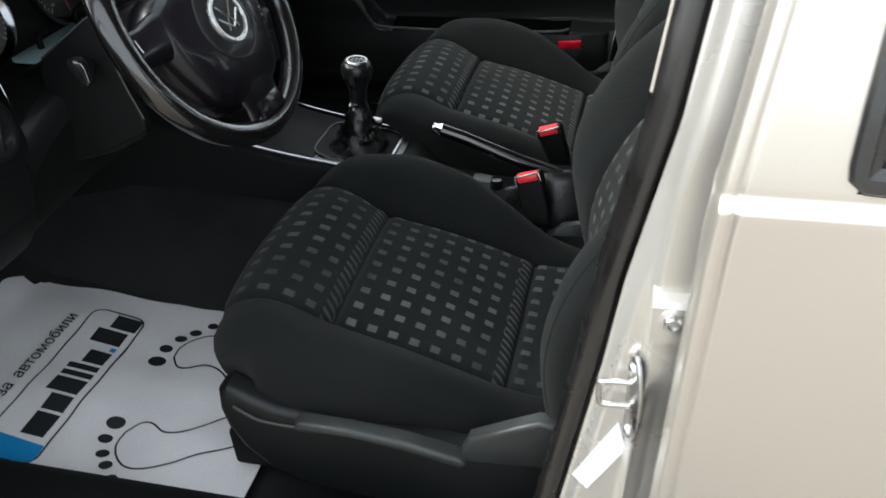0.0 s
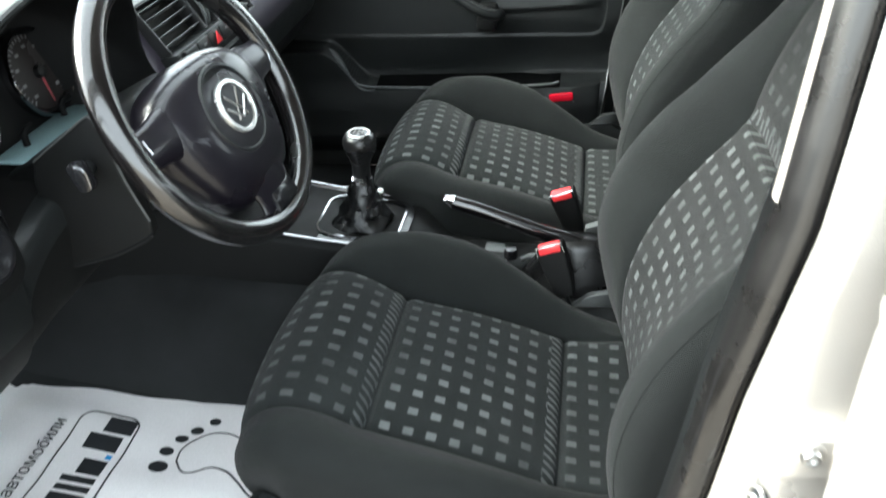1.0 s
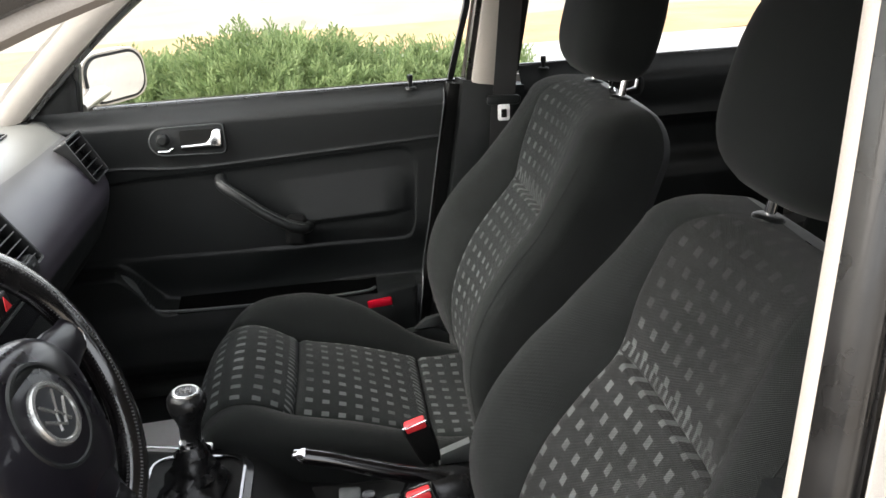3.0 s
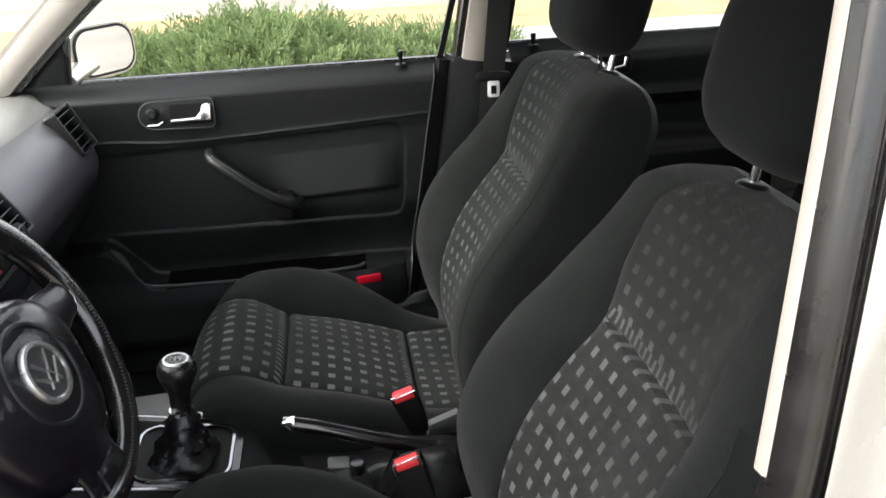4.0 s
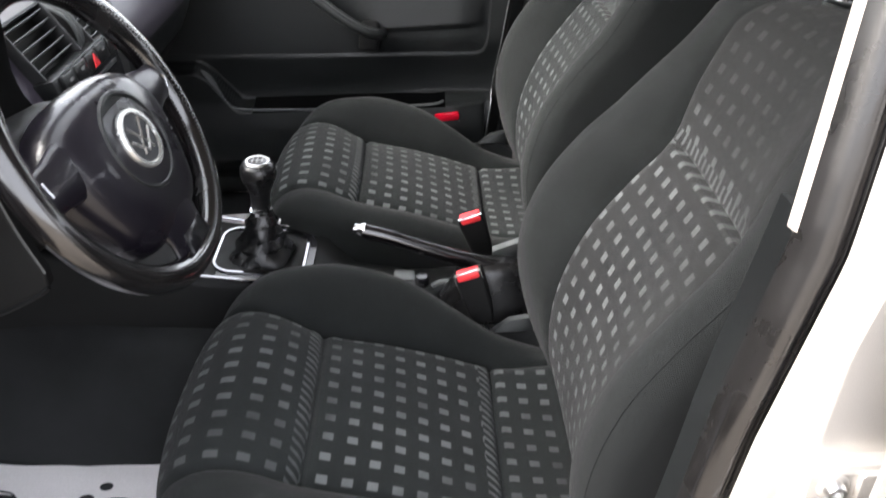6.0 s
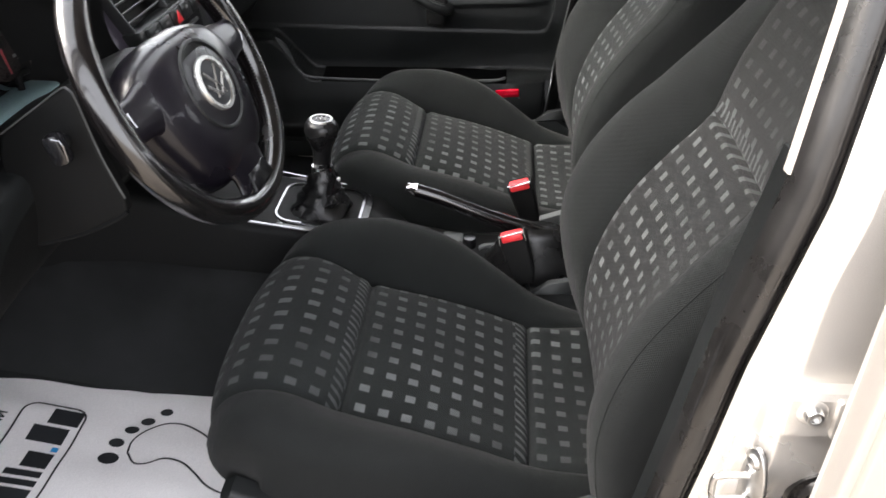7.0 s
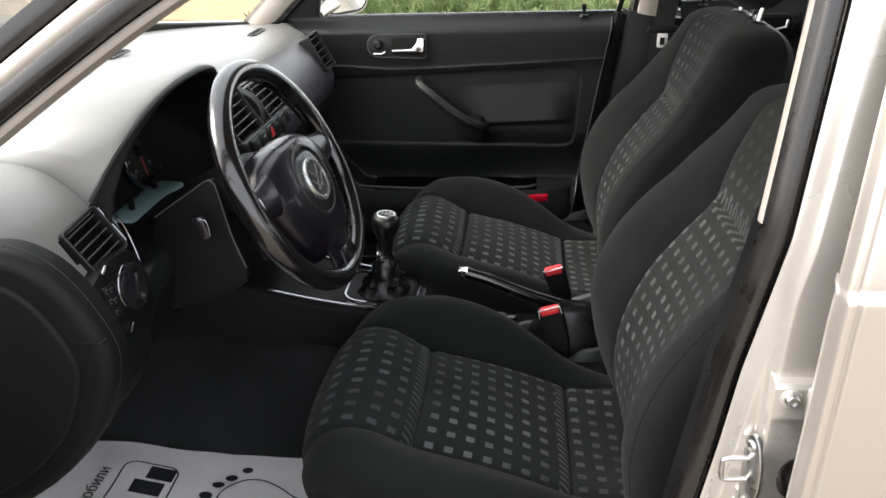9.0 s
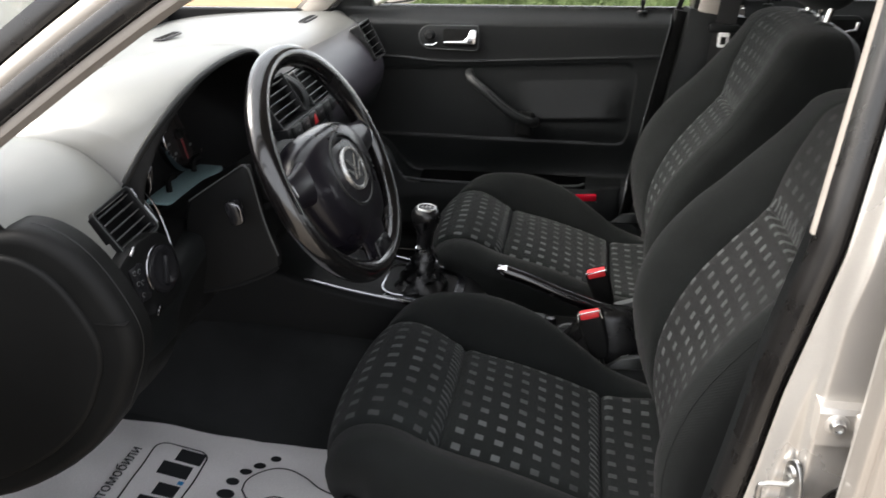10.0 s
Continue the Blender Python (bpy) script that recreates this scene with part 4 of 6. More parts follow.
        if not hz:
            part("switch_sign", nbox((0, 0, 0), (0.010, 0.0035, 0.0006), 0, m=basis((-0.2035, -0.012 + yy + 0.021, 0.893), (0, 1, 0), (-0.2, 0, 0.98))), TICK, b)
        else:
            m = basis((-0.2015, -0.012 + yy + 0.021, 0.890), (0, 1, 0), (-0.2, 0, 0.98))
            part("hazard_triangle", slab(bmesh.new(), [(-0.010, -0.008), (0.010, -0.008), (0, 0.010)], 0.0015, m), RED, b, "red warning triangle")
    part("radio", slab(bmesh.new(), rrect(0.19, 0.055, 0.006), 0.006, st @ pose(0, 0.045, 0.003), 0.002), GLOSS, cs, "dark radio face")
    part("radio_slot", nbox((0, 0, 0), (0.15, 0.006, 0.003), 0.001, m=st @ pose(0, 0.058, 0.0095)), GREYPL, cs)
    part("trim_strip", nbox((0, 0, 0), (0.19, 0.007, 0.004), 0.0015, m=st @ pose(0, 0.078, 0.006)), CHROME, cs, "bright trim strip")
    for kx in (-0.075, 0.0, 0.075):
        part("heater_knob", lathe(bmesh.new(), [(0.001, 0.018), (0.018, 0.017), (0.021, 0.012), (0.023, 0.0), (0.001, 0.0)], 26, st @ pose(kx, -0.045, 0.004)), PLASTIC, cs)
    # the bright edge that frames vent and switches
    part("panel_edge", tube(bmesh.new(), spline(POD_EDGE, 6), 0.0012, 6), DARKCHROME, D, "bright edge of the switch panel")
    # light switch panel below the side vent
    lp = basis((-0.2195, -0.5935, 0.858), (0.06, 1, 0), (-0.16, 0, 0.98))
    outline = [(-0.076, 0.034), (-0.04, 0.046), (0.0, 0.048), (0.024, 0.038), (0.036, 0.014), (0.038, -0.014), (0.032, -0.036), (0.008, -0.048), (-0.03, -0.046), (-0.074, -0.034)]
    outline = [(p.x, p.y) for p in spline([(a, b, 0) for a, b in outline + outline[:1]], 4)[:-1]]
    pn = part("light_panel", slab(bmesh.new(), outline, 0.020, lp @ pose(0, 0, -0.018), 0.004), COLUMN_BLACK, D, "black light switch panel")
    dial = part("light_dial", lathe(bmesh.new(), [(0.001, 0.004), (0.018, 0.004), (0.021, 0.006), (0.026, 0.006), (0.030, 0.004), (0.031, 0.0), (0.001, 0.0)], 40, lp @ pose(0, 0, 0.001)), GLOSS, pn, "round rotary light switch")
    part("light_grip", nbox((0, 0, 0), (0.006, 0.036, 0.007), 0.003, m=lp @ pose(0, -0.001, 0.007, 0, 0, -20)), GLOSS, dial)
    part("light_rim", tube(bmesh.new(), [lp @ Vector((0.0325 * math.cos(a), 0.0325 * math.sin(a), 0.003)) for a in [radians(85 + 120 * q / 16) for q in range(17)]], [0.0005 + 0.0014 * math.sin(math.pi * q / 16) for q in range(17)], 8), DARKCHROME, dial, "bright edge of the light switch")
    # dimmer keys with their small pale signs
    keys = part("dimmer_keys", slab(bmesh.new(), rrect(0.026, 0.046, 0.004), 0.005, lp @ pose(-0.050, 0.004, 0.0, 0, 0, 0), 0.0015), GLOSS, pn)
    for kx, ky in ((-0.056, 0.020), (-0.047, 0.018), (-0.055, 0.006), (-0.047, 0.004), (-0.052, -0.010)):
        part("key_sign", tube(bmesh.new(), [lp @ Vector((kx + 0.0026 * math.cos(a), ky + 0.0030 * math.sin(a), 0.0052)) for a in [radians(40 * q) for q in range(8)]], 0.0004, 4), GREYPL, keys)
    for kx, ky, turn in ((-0.046, 0.043, 35), (-0.034, -0.040, 40)):
        part("switch_tip", nbox((0, 0, 0), (0.014, 0.005, 0.005), 0.0018, m=lp @ pose(kx, ky, 0.004, 0, 0, turn)), DARKCHROME, pn)
    # defroster grille on the dash top
    for x0, y0, z0 in ((-0.40, 0.570, 0.9755), (-0.60, 0.23, 0.989)):
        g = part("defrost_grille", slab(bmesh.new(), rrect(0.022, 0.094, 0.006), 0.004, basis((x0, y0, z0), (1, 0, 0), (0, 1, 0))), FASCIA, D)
        for k in range(5):
            part("grille_slot", nbox((x0, y0 - 0.036 + 0.018 * k, z0 + 0.0045), (0.015, 0.012, 0.002), 0.0005), DARK, g)
    # end cap with fuse cover
    cap = [(-0.52, 0.952), (-0.33, 0.965), (-0.285, 0.968), (-0.252, 0.958), (-0.224, 0.936), (-0.200, 0.900), (-0.182, 0.857), (-0.181, 0.825), (-0.192, 0.789), (-0.225, 0.725), (-0.29, 0.660), (-0.38, 0.606), (-0.46, 0.585), (-0.56, 0.585)]
    dense = [(p.x, p.y) for p in spline([(a, b, 0) for a, b in cap], 3)]
    ec = part("end_cap", slab(bmesh.new(), dense, 0.045, basis((0, -0.700, 0), (1, 0, 0), (0, 0, 1)), 0.016, 5), TRIM, D, "black rounded dash end")
    part("cap_edge", tube(bmesh.new(), [(x, -0.7205, z) for x, z in dense[6:33]], 0.0008, 6), PLASTIC, ec)
    c0 = Vector((-0.40, 0.80))
    inner = [tuple(c0 + (Vector(p) - c0) * 0.84) for p in dense]
    part("fuse_cover", slab(bmesh.new(), inner, 0.010, basis((0, -0.741, 0), (1, 0, 0), (0, 0, 1)), 0.006, 3), TRIM, ec, "smooth black fuse box cover")
    part("cap_seam", nbox((-0.200, -0.7405, 0.865), (0.036, 0.012, 0.0015), 0), DARK, ec)
    # lower facing under the dash, kept dark by the overhang
    part("bulkhead_liner", nbox((-0.86, 0, 0.62), (0.03, 1.46, 0.74), 0.005), CARPET, D)


dashboard()


# ---- floor, tunnel, console ----
def sheet_bm(fx, xs, ys, thick):
    """A bent plate: z = fx(x, y), with thickness."""
    bm = bmesh.new()
    top = [[bm.verts.new((x, y, fx(x, y))) for y in ys] for x in xs]
    bot = [[bm.verts.new((x, y, fx(x, y) - thick)) for y in ys] for x in xs]
    nx, ny = len(xs), len(ys)
    for i in range(nx - 1):
        for j in range(ny - 1):
            bm.faces.new((top[i][j], top[i + 1][j], top[i + 1][j + 1], top[i][j + 1]))
            bm.faces.new((bot[i][j], bot[i][j + 1], bot[i + 1][j + 1], bot[i + 1][j]))
    rim = [(0, j) for j in range(ny)] + [(i, ny - 1) for i in range(1, nx)] + [(nx - 1, j) for j in range(ny - 2, -1, -1)] + [(i, 0) for i in range(nx - 2, 0, -1)]
    for a, b in zip(rim, rim[1:] + rim[:1]):
        bm.faces.new((top[a[0]][a[1]], top[b[0]][b[1]], bot[b[0]][b[1]], bot[a[0]][a[1]]))
    return bm


def floor_z(x, y):
    z = 0.262 + 0.16 * max(0.0, -0.22 - x) + 0.55 * max(0.0, -0.62 - x)
    t = smooth(0.215, 0.115, abs(y))
    z += t * (0.20 + 0.03 * smooth(0.1, -0.3, x))
    return z + 0.05 * smooth(0.635, 0.69, abs(y))


tagged(single("floor", sheet_bm(floor_z, lin(-0.86, 1.6, 60), lin(-0.70, 0.70, 60), 0.02), CARPET, kind="structure"), "black carpeted car floor with centre tunnel", "floor")


def console():
    C = thing("centre_console", (0.05, 0, 0.47), "black plastic centre console between the front seats", "console")
    bm, loops = bmesh.new(), []
    for x, w, zt, zb in ((-0.62, 0.150, 0.70, 0.28), (-0.45, 0.130, 0.66, 0.27), (-0.32, 0.110, 0.632, 0.26), (-0.22, 0.102, 0.600, 0.26), (-0.12, 0.096, 0.574, 0.26), (0.0, 0.091, 0.553, 0.27), (0.085, 0.086, 0.538, 0.28), (0.13, 0.080, 0.49, 0.28), (0.22, 0.076, 0.472, 0.28), (0.40, 0.074, 0.468, 0.28), (0.62, 0.074, 0.46, 0.28)):
        r = 0.018
        loops.append([Vector((x, y, z)) for y, z in ((-w - 0.012, zb), (-w, zt - r), (-w + r * 0.3, zt - r * 0.3), (-w + r, zt), (0, zt + 0.004), (w - r, zt), (w - r * 0.3, zt - r * 0.3), (w, zt - r), (w + 0.012, zb))])
    body = part("body", rings(bm, loops), COLUMN_BLACK, C, sharp=50)
    g = basis((-0.012, -0.006, 0.5540), (1, 0, -0.12), (0, 1, 0))
    outer, innr = rrect(0.147, 0.141, 0.033, 6), rrect(0.134, 0.128, 0.027, 6)
    bm = bmesh.new()
    rings(bm, [[g @ Vector((*p, h)) for p in o] for o, h in ((outer, 0.0), (outer, 0.006), ([(a * 0.985, b * 0.985) for a, b in outer], 0.009), ([(a * 1.02, b * 1.02) for a, b in innr], 0.009), (innr, 0.006), (innr, 0.0))], cap=False)
    part("shift_surround", bm, DARKCHROME, C, "polished silver shifter surround")
    rim1, rim2 = rrect(0.172, 0.160, 0.044, 6), rrect(0.147, 0.141, 0.033, 6)
    part("surround_rim", rings(bmesh.new(), [[g @ Vector((*p, h)) for p in o] for o, h in ((rim1, -0.012), (rim1, 0.000), ([(a * 0.98, b * 0.98) for a, b in rim1], 0.004), (rim2, 0.005), (rim2, -0.01))], cap=False), GLOSS, C, "glossy black rim")
    part("side_strip", ribbon(bmesh.new(), spline([(-0.22, -0.098, 0.601), (-0.15, -0.093, 0.583), (-0.08, -0.090, 0.569), (0.06, -0.084, 0.545)], 6), [(-0.0022, 0), (0.0022, 0), (0.0014, 0.002), (-0.0014, 0.002)], (0, -0.5, 1)), DARKCHROME, C, "bright edge strip")
    part("side_strip", ribbon(bmesh.new(), spline([(-0.22, 0.098, 0.601), (-0.15, 0.093, 0.583), (-0.08, 0.090, 0.569), (0.06, 0.084, 0.545)], 6), [(-0.0022, 0), (0.0022, 0), (0.0014, 0.002), (-0.0014, 0.002)], (0, 0.5, 1)), DARKCHROME, C, "bright edge strip")
    # Sky glint on the passenger side strip, added as a small bright block.
    part("strip_glint", nbox((-0.019, 0.085, 0.566), (0.048, 0.012, 0.008), 0.003, m=pose(0, 0, 0, 0, 7, 0)), ZINC, C, "bright block drawing the sky's glint on the strip")
    part("plate", slab(bmesh.new(), innr, 0.003, g @ pose(0, 0, -0.001)), DARK, C)
    part("cup_well", slab(bmesh.new(), rrect(0.09, 0.10, 0.03), 0.012, basis((0.165, 0.0, 0.474), (1, 0, 0), (0, 1, 0)), 0.004), DARK, C)
    part("ashtray", nbox((0.215, -0.02, 0.484), (0.045, 0.050, 0.020), 0.006), PLASTIC, C)
    part("ashtray_lip", tube(bmesh.new(), [(0.192, -0.046, 0.490), (0.215, -0.044, 0.496), (0.235, -0.040, 0.491)], 0.004, 8), PLASTIC, C)
    part("lighter", lathe(bmesh.new(), [(0.001, 0.018), (0.010, 0.017), (0.012, 0.011), (0.012, 0), (0.001, 0)], 20, pose(0.246, -0.016, 0.492)), GLOSS, C, "glossy black lighter knob")
    part("ashtray_plate", slab(bmesh.new(), rrect(0.034, 0.030, 0.005), 0.003, basis((0.216, 0.006, 0.4945), (1, 0, -0.1), (0, 1, 0)), 0.001), GREYPL, C, "grey metal ashtray plate")
    part("brake_slot_edge", tube(bmesh.new(), spline([(0.262, -0.010, 0.484), (0.282, -0.006, 0.489), (0.315, -0.016, 0.488), (0.352, -0.034, 0.482)], 4), 0.006, 8, 0.6), SEATGREY, C, "grey edge of the handbrake slot")
    # gear lever
    G = thing("gear_lever", (-0.012, -0.006, 0.54), "black leather gear lever with silver-topped knob", "gear lever")
    bm, loops = bmesh.new(), []
    for k, (h, r, a) in enumerate(((0.0, 0.050, 0), (0.012, 0.047, 6), (0.020, 0.036, -4), (0.030, 0.040, 5), (0.038, 0.029, -4), (0.050, 0.033, 5), (0.058, 0.024, -3), (0.070, 0.027, 4), (0.080, 0.020, 0), (0.096, 0.0165, 0))):
        lp = []
        for q in range(24):
            b = 2 * math.pi * q / 24
            rr = r * (1 + 0.07 * math.sin(5 * b + k * 1.7) * (h < 0.075))
            sq = 1 + 0.14 * (abs(math.sin(2 * b)) if h < 0.02 else 0)
            lp.append(Vector((-0.014 + 0.012 * h / 0.1 + rr * sq * math.cos(b), -0.006 + rr * sq * math.sin(b), 0.556 + h * 0.86)))
        loops.append(lp)
    part("boot", rings(bm, loops), BOOT, G, "folded black leather gaiter", sharp=80)
    ax = pose(-0.004, -0.006, 0.630, 0, 4, 0)
    part("boot_ring", lathe(bmesh.new(), [(0.012, 0.0), (0.0175, 0.0), (0.0175, 0.008), (0.012, 0.008)], 24, ax), CHROME, G)
    part("knob", lathe(bmesh.new(), [(0.010, 0.004), (0.0150, 0.008), (0.0155, 0.034), (0.0185, 0.046), (0.0250, 0.060), (0.0280, 0.072), (0.0275, 0.082), (0.0225, 0.0905), (0.001, 0.092)], 32, ax), BOOT, G, "black leather knob", sharp=70)
    part("knob_cap", lathe(bmesh.new(), [(0.0150, 0.0905), (0.0200, 0.0900), (0.0197, 0.0925), (0.0180, 0.0938), (0.0155, 0.0936), (0.0145, 0.0915)], 28, ax), STEEL, G, "silver ring round the shift pattern")
    part("knob_plate", lathe(bmesh.new(), [(0.0152, 0.0900), (0.0152, 0.0930), (0.010, 0.0940), (0.001, 0.0943)], 28, ax), GLOSS, G)
    bm = bmesh.new()
    for dx, dy, lx, ly in ((0, 0, 0.015, 0.0016), (-0.007, 0, 0.0016, 0.014), (0.0, 0, 0.0016, 0.015), (0.007, 0, 0.0016, 0.014)):
        box(bm, (0, 0, 0), (lx, ly, 0.0008), 0, m=ax @ pose(dx, dy, 0.0944))
    part("knob_marks", bm, TICK, G)
    # handbrake
    H = thing("handbrake_lever", (0.30, -0.05, 0.47), "black leather handbrake lever with chrome button", "handbrake")
    pts = spline([(0.160, -0.055, 0.622), (0.20, -0.055, 0.609), (0.25, -0.054, 0.588), (0.30, -0.052, 0.567), (0.36, -0.050, 0.545), (0.43, -0.048, 0.51), (0.46, -0.048, 0.46)], 5)
    n = len(pts)
    part("grip", tube(bmesh.new(), pts, [0.0118 + 0.002 * smooth(0.2, 0.7, k / n) for k in range(n)], 14), LEATHER, H, "black leather grip")
    part("button", lathe(bmesh.new(), [(0.001, 0.018), (0.0075, 0.016), (0.0085, 0.008), (0.0105, 0.006), (0.0125, 0.0), (0.001, -0.004)], 22, basis((0.160, -0.055, 0.622), (0, -1, 0), (0.35, 0, 1))), CHROME, H, "chrome release button")
    part("gaiter", rings(bmesh.new(), [[Vector((0.36 + a * math.cos(b) * 0.10, -0.05 + a * 0.045 * math.sin(b), z)) for b in [2 * math.pi * q / 20 for q in range(20)]] for a, z in ((1.0, 0.466), (0.92, 0.49), (0.72, 0.515), (0.6, 0.54), (0.42, 0.555))]), BOOT, H, "black gaiter", sharp=80)
    # belt buckles
    for nm, x, y, lean in (("driver", 0.322, -0.117, -6), ("passenger", 0.334, 0.059, 8)):
        B = thing("belt_buckle", (x + 0.03, y, 0.45), "black seat belt buckle with red release button", "seat belt buckle", "front belt buckles")
        m = basis((x, y, 0.566), (1, 0, 0.30), (-0.30, 0, 1)) @ pose(0, 0, 0.002, lean, 0, 0)   # y: up the buckle
        part("casing", slab(bmesh.new(), [(-0.021, 0.016), (0.021, 0.016), (0.023, 0.008), (0.019, -0.055), (0.014, -0.075), (-0.014, -0.075), (-0.019, -0.055), (-0.023, 0.008)], 0.024, m @ pose(0, 0, -0.014), 0.005, 3), DARK, B)
        part("release_button", nbox((0, 0, 0), (0.036, 0.016, 0.018), 0.004, m=m @ pose(0, 0.0125, 0.002, -8, 0, 0)), RED, B, "bright red button")
        part("button_rim", ribbon(bmesh.new(), [m @ Vector(p) for p in ((-0.021, 0.004, 0.011), (-0.020, 0.019, 0.010), (0.020, 0.019, 0.010), (0.021, 0.004, 0.011))], [(-0.0012, -0.0012), (0.0012, -0.0012), (0.0012, 0.0012), (-0.0012, 0.0012)], (1, 0, 0.2)), CHROME, B)
        part("stem", tube(bmesh.new(), [m @ Vector((0, -0.07, -0.002)), m @ Vector((0, -0.13, -0.004)), (x + 0.10, y, 0.42)], 0.008, 8, 0.5), PLASTIC, B)


console()


# ---- passenger side door ----
def door_y(x, z):
    """Depth of the inner door trim at a place along and up the door."""
    y = 0.742
    y -= 0.034 * smooth(0.986, 0.945, z)                              # rounds over from the glass
    y += 0.005 * smooth(0.955, 0.86, z)
    ledge = ledge_z(x)
    y -= 0.0022 * bell(z - ledge, 0.003)
    y += 0.0025 * smooth(ledge - 0.004, ledge - 0.03, z)               # steps back below the ledge
    # armrest swelling behind the pull
    rest = smooth(0.07, 0.16, x) * (1 - smooth(0.33, 0.425, x)) * smooth(0.002, -0.045, insert_edge(x, z))
    up = z - 0.03 * (x - 0.15)
    y -= rest * (0.015 * min(1.0, max(0.0, (0.805 - up) / 0.100)) - 0.007 * smooth(0.706, 0.694, up))
    low = 0.636 + 0.06 * max(0, x - 0.12)
    # pocket: a recess above, a swelling tray below
    y += 0.018 * smooth(low + 0.02, low - 0.08, z) * smooth(0.47, 0.56, z)
    tray = tray_edge(x)
    y -= 0.060 * smooth(tray + 0.012, tray - 0.003, z) * (1 - 0.5 * smooth(0.30, 0.45, x))
    y += 0.03 * smooth(0.42, 0.36, z)
    return y


def ledge_z(x):
    """Height of the ledge that runs under the upper trim."""
    return 0.852 + 0.045 * x + 0.02 * bell(x + 0.25, 0.12)


def tray_edge(x):
    """Height of the pocket's mouth along the door."""
    return 0.53 + 0.10 * smooth(-0.17, -0.27, x) + 0.004 * bell(x - 0.27, 0.05)


def insert_edge(x, z):
    """Rounded outline of the recessed insert; negative inside."""
    cx, cz, hx, hz, r = -0.10, 0.744, 0.526, 0.099, 0.058
    z2 = z - (0.045 if z > 0.744 else -0.02) * (x - 0.1)
    dx, dz = abs(x - cx) - hx + r, abs(z2 - cz) - hz + r
    return math.hypot(max(dx, 0), max(dz, 0)) + min(max(dx, dz), 0) - r


def car_door_passenger():
    D = thing("passenger_door", (0.1, 0.76, 0.33), "closed front passenger door with black vinyl trim", "car door", "passenger side doors")
    xs = lin(-0.40, 0.492, 190)
    zs = sorted(set(lin(0.345, 0.986, 170) + [0.852 + 0.0015 * k for k in range(-8, 9)]))
    grid, uv = [], []
    for i, x in enumerate(xs):
        row = []
        for level in zs:
            z = level + (ledge_z(x) - 0.852) * smooth(0.66, 0.82, level) * smooth(0.985, 0.87, level)
            e = insert_edge(x, z)
            y = door_y(x, z) + 0.004 * smooth(0.004, -0.006, e) + 0.0018 * bell(e, 0.004)
            lean = 0.10 * smooth(0.38, 0.492, x) * (z - 0.98) / 0.57
            row.append(Vector((x + lean, y, z)))
        grid.append(row)
        uv.append([(0, 0)] * len(row))

    def pick(i, j):
        x, z = xs[i], zs[j]
        if z > 0.851:
            return "upper_trim"
        z += (ledge_z(x) - 0.852) * smooth(0.66, 0.82, z)
        if insert_edge(x, z) < 0:
            return "insert"
        if 0.526 < z < 0.541 and -0.15 < x < 0.30:
            return None                                                # the open mouth of the pocket
        return "lower_trim"
    got = sheets(grid, uv, pick)
    up = part("upper_trim", got["upper_trim"], DOORSKIN, D, "soft black upper door trim", sharp=70)
    part("insert", got["insert"], DOORSKIN, D, "black fabric-like insert", sharp=70)
    lo = part("lower_trim", got["lower_trim"], PLASTIC, D, "black plastic lower door trim with pocket", sharp=70)
    # Dark sheet added behind the pocket mouth for the shade inside.
    part("pocket_shade", nbox((0.075, 0.760, 0.52), (0.50, 0.010, 0.14), 0.002), DARK, lo)
    # pocket lip
    lip = spline([(-0.272, 0.690, 0.632), (-0.248, 0.684, 0.612), (-0.225, 0.680, 0.580), (-0.205, 0.677, 0.550), (-0.175, 0.674, 0.535), (-0.05, 0.673, 0.530), (0.10, 0.673, 0.529), (0.265, 0.678, 0.531), (0.30, 0.69, 0.534)], 6)
    # The swelling near the front end stands in for a bright highlight.
    part("pocket_lip", tube(bmesh.new(), lip, [0.0036 + 0.0085 * bell(k - 7, 5) for k in range(len(lip))], 8), GREYPL, lo, "grey pocket edge, swollen where its highlight sits")
    # opener in its bezel
    hb = basis((-0.068, 0.7085, 0.914), (-1, 0, 0.04), (0.0, 0.12, 1))
    if (hb @ Vector((0, 0, 1)) - hb.translation).y > 0:
        hb = basis((-0.068, 0.7085, 0.914), (1, 0, -0.02), (0.0, 0.12, 1))
    rim = [(-0.050 + 0.031 * math.cos(radians(q)), 0.031 * math.sin(radians(q))) for q in range(90, 271, 15)] + [(0.070, -0.033), (0.078, -0.030), (0.081, -0.024), (0.080, 0.026), (0.077, 0.032), (0.070, 0.034)]
    bz = part("handle_bezel", slab(bmesh.new(), rim, 0.010, hb @ pose(0, 0, -0.003), 0.004, 3), PLASTIC, D, "black oval handle bezel")
    part("bezel_rim", tube(bmesh.new(), [hb @ Vector((x * 0.965, y * 0.93, 0.007)) for x, y in rim + rim[:1]], 0.0014, 6), GREYPL, bz)
    # Flat dark plate on the bezel, painted shade of the handle's recess.
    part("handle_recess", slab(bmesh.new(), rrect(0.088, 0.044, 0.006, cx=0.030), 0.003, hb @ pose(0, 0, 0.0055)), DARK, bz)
    part("door_opener", tube(bmesh.new(), [hb @ Vector(p) for p in ((-0.012, -0.0125, 0.010), (0.015, -0.0115, 0.013), (0.050, -0.0100, 0.015))], [0.0030, 0.0038, 0.0046], 12), CHROME, D, "chrome inside door handle")
    part("opener_pivot", slab(bmesh.new(), [(0.040, -0.014), (0.070, -0.016), (0.073, -0.010), (0.073, 0.019), (0.066, 0.022), (0.056, 0.020), (0.050, 0.004), (0.040, -0.005)], 0.012, hb @ pose(0, 0, 0.006), 0.0035, 3), CHROME, D, "chrome handle pivot")
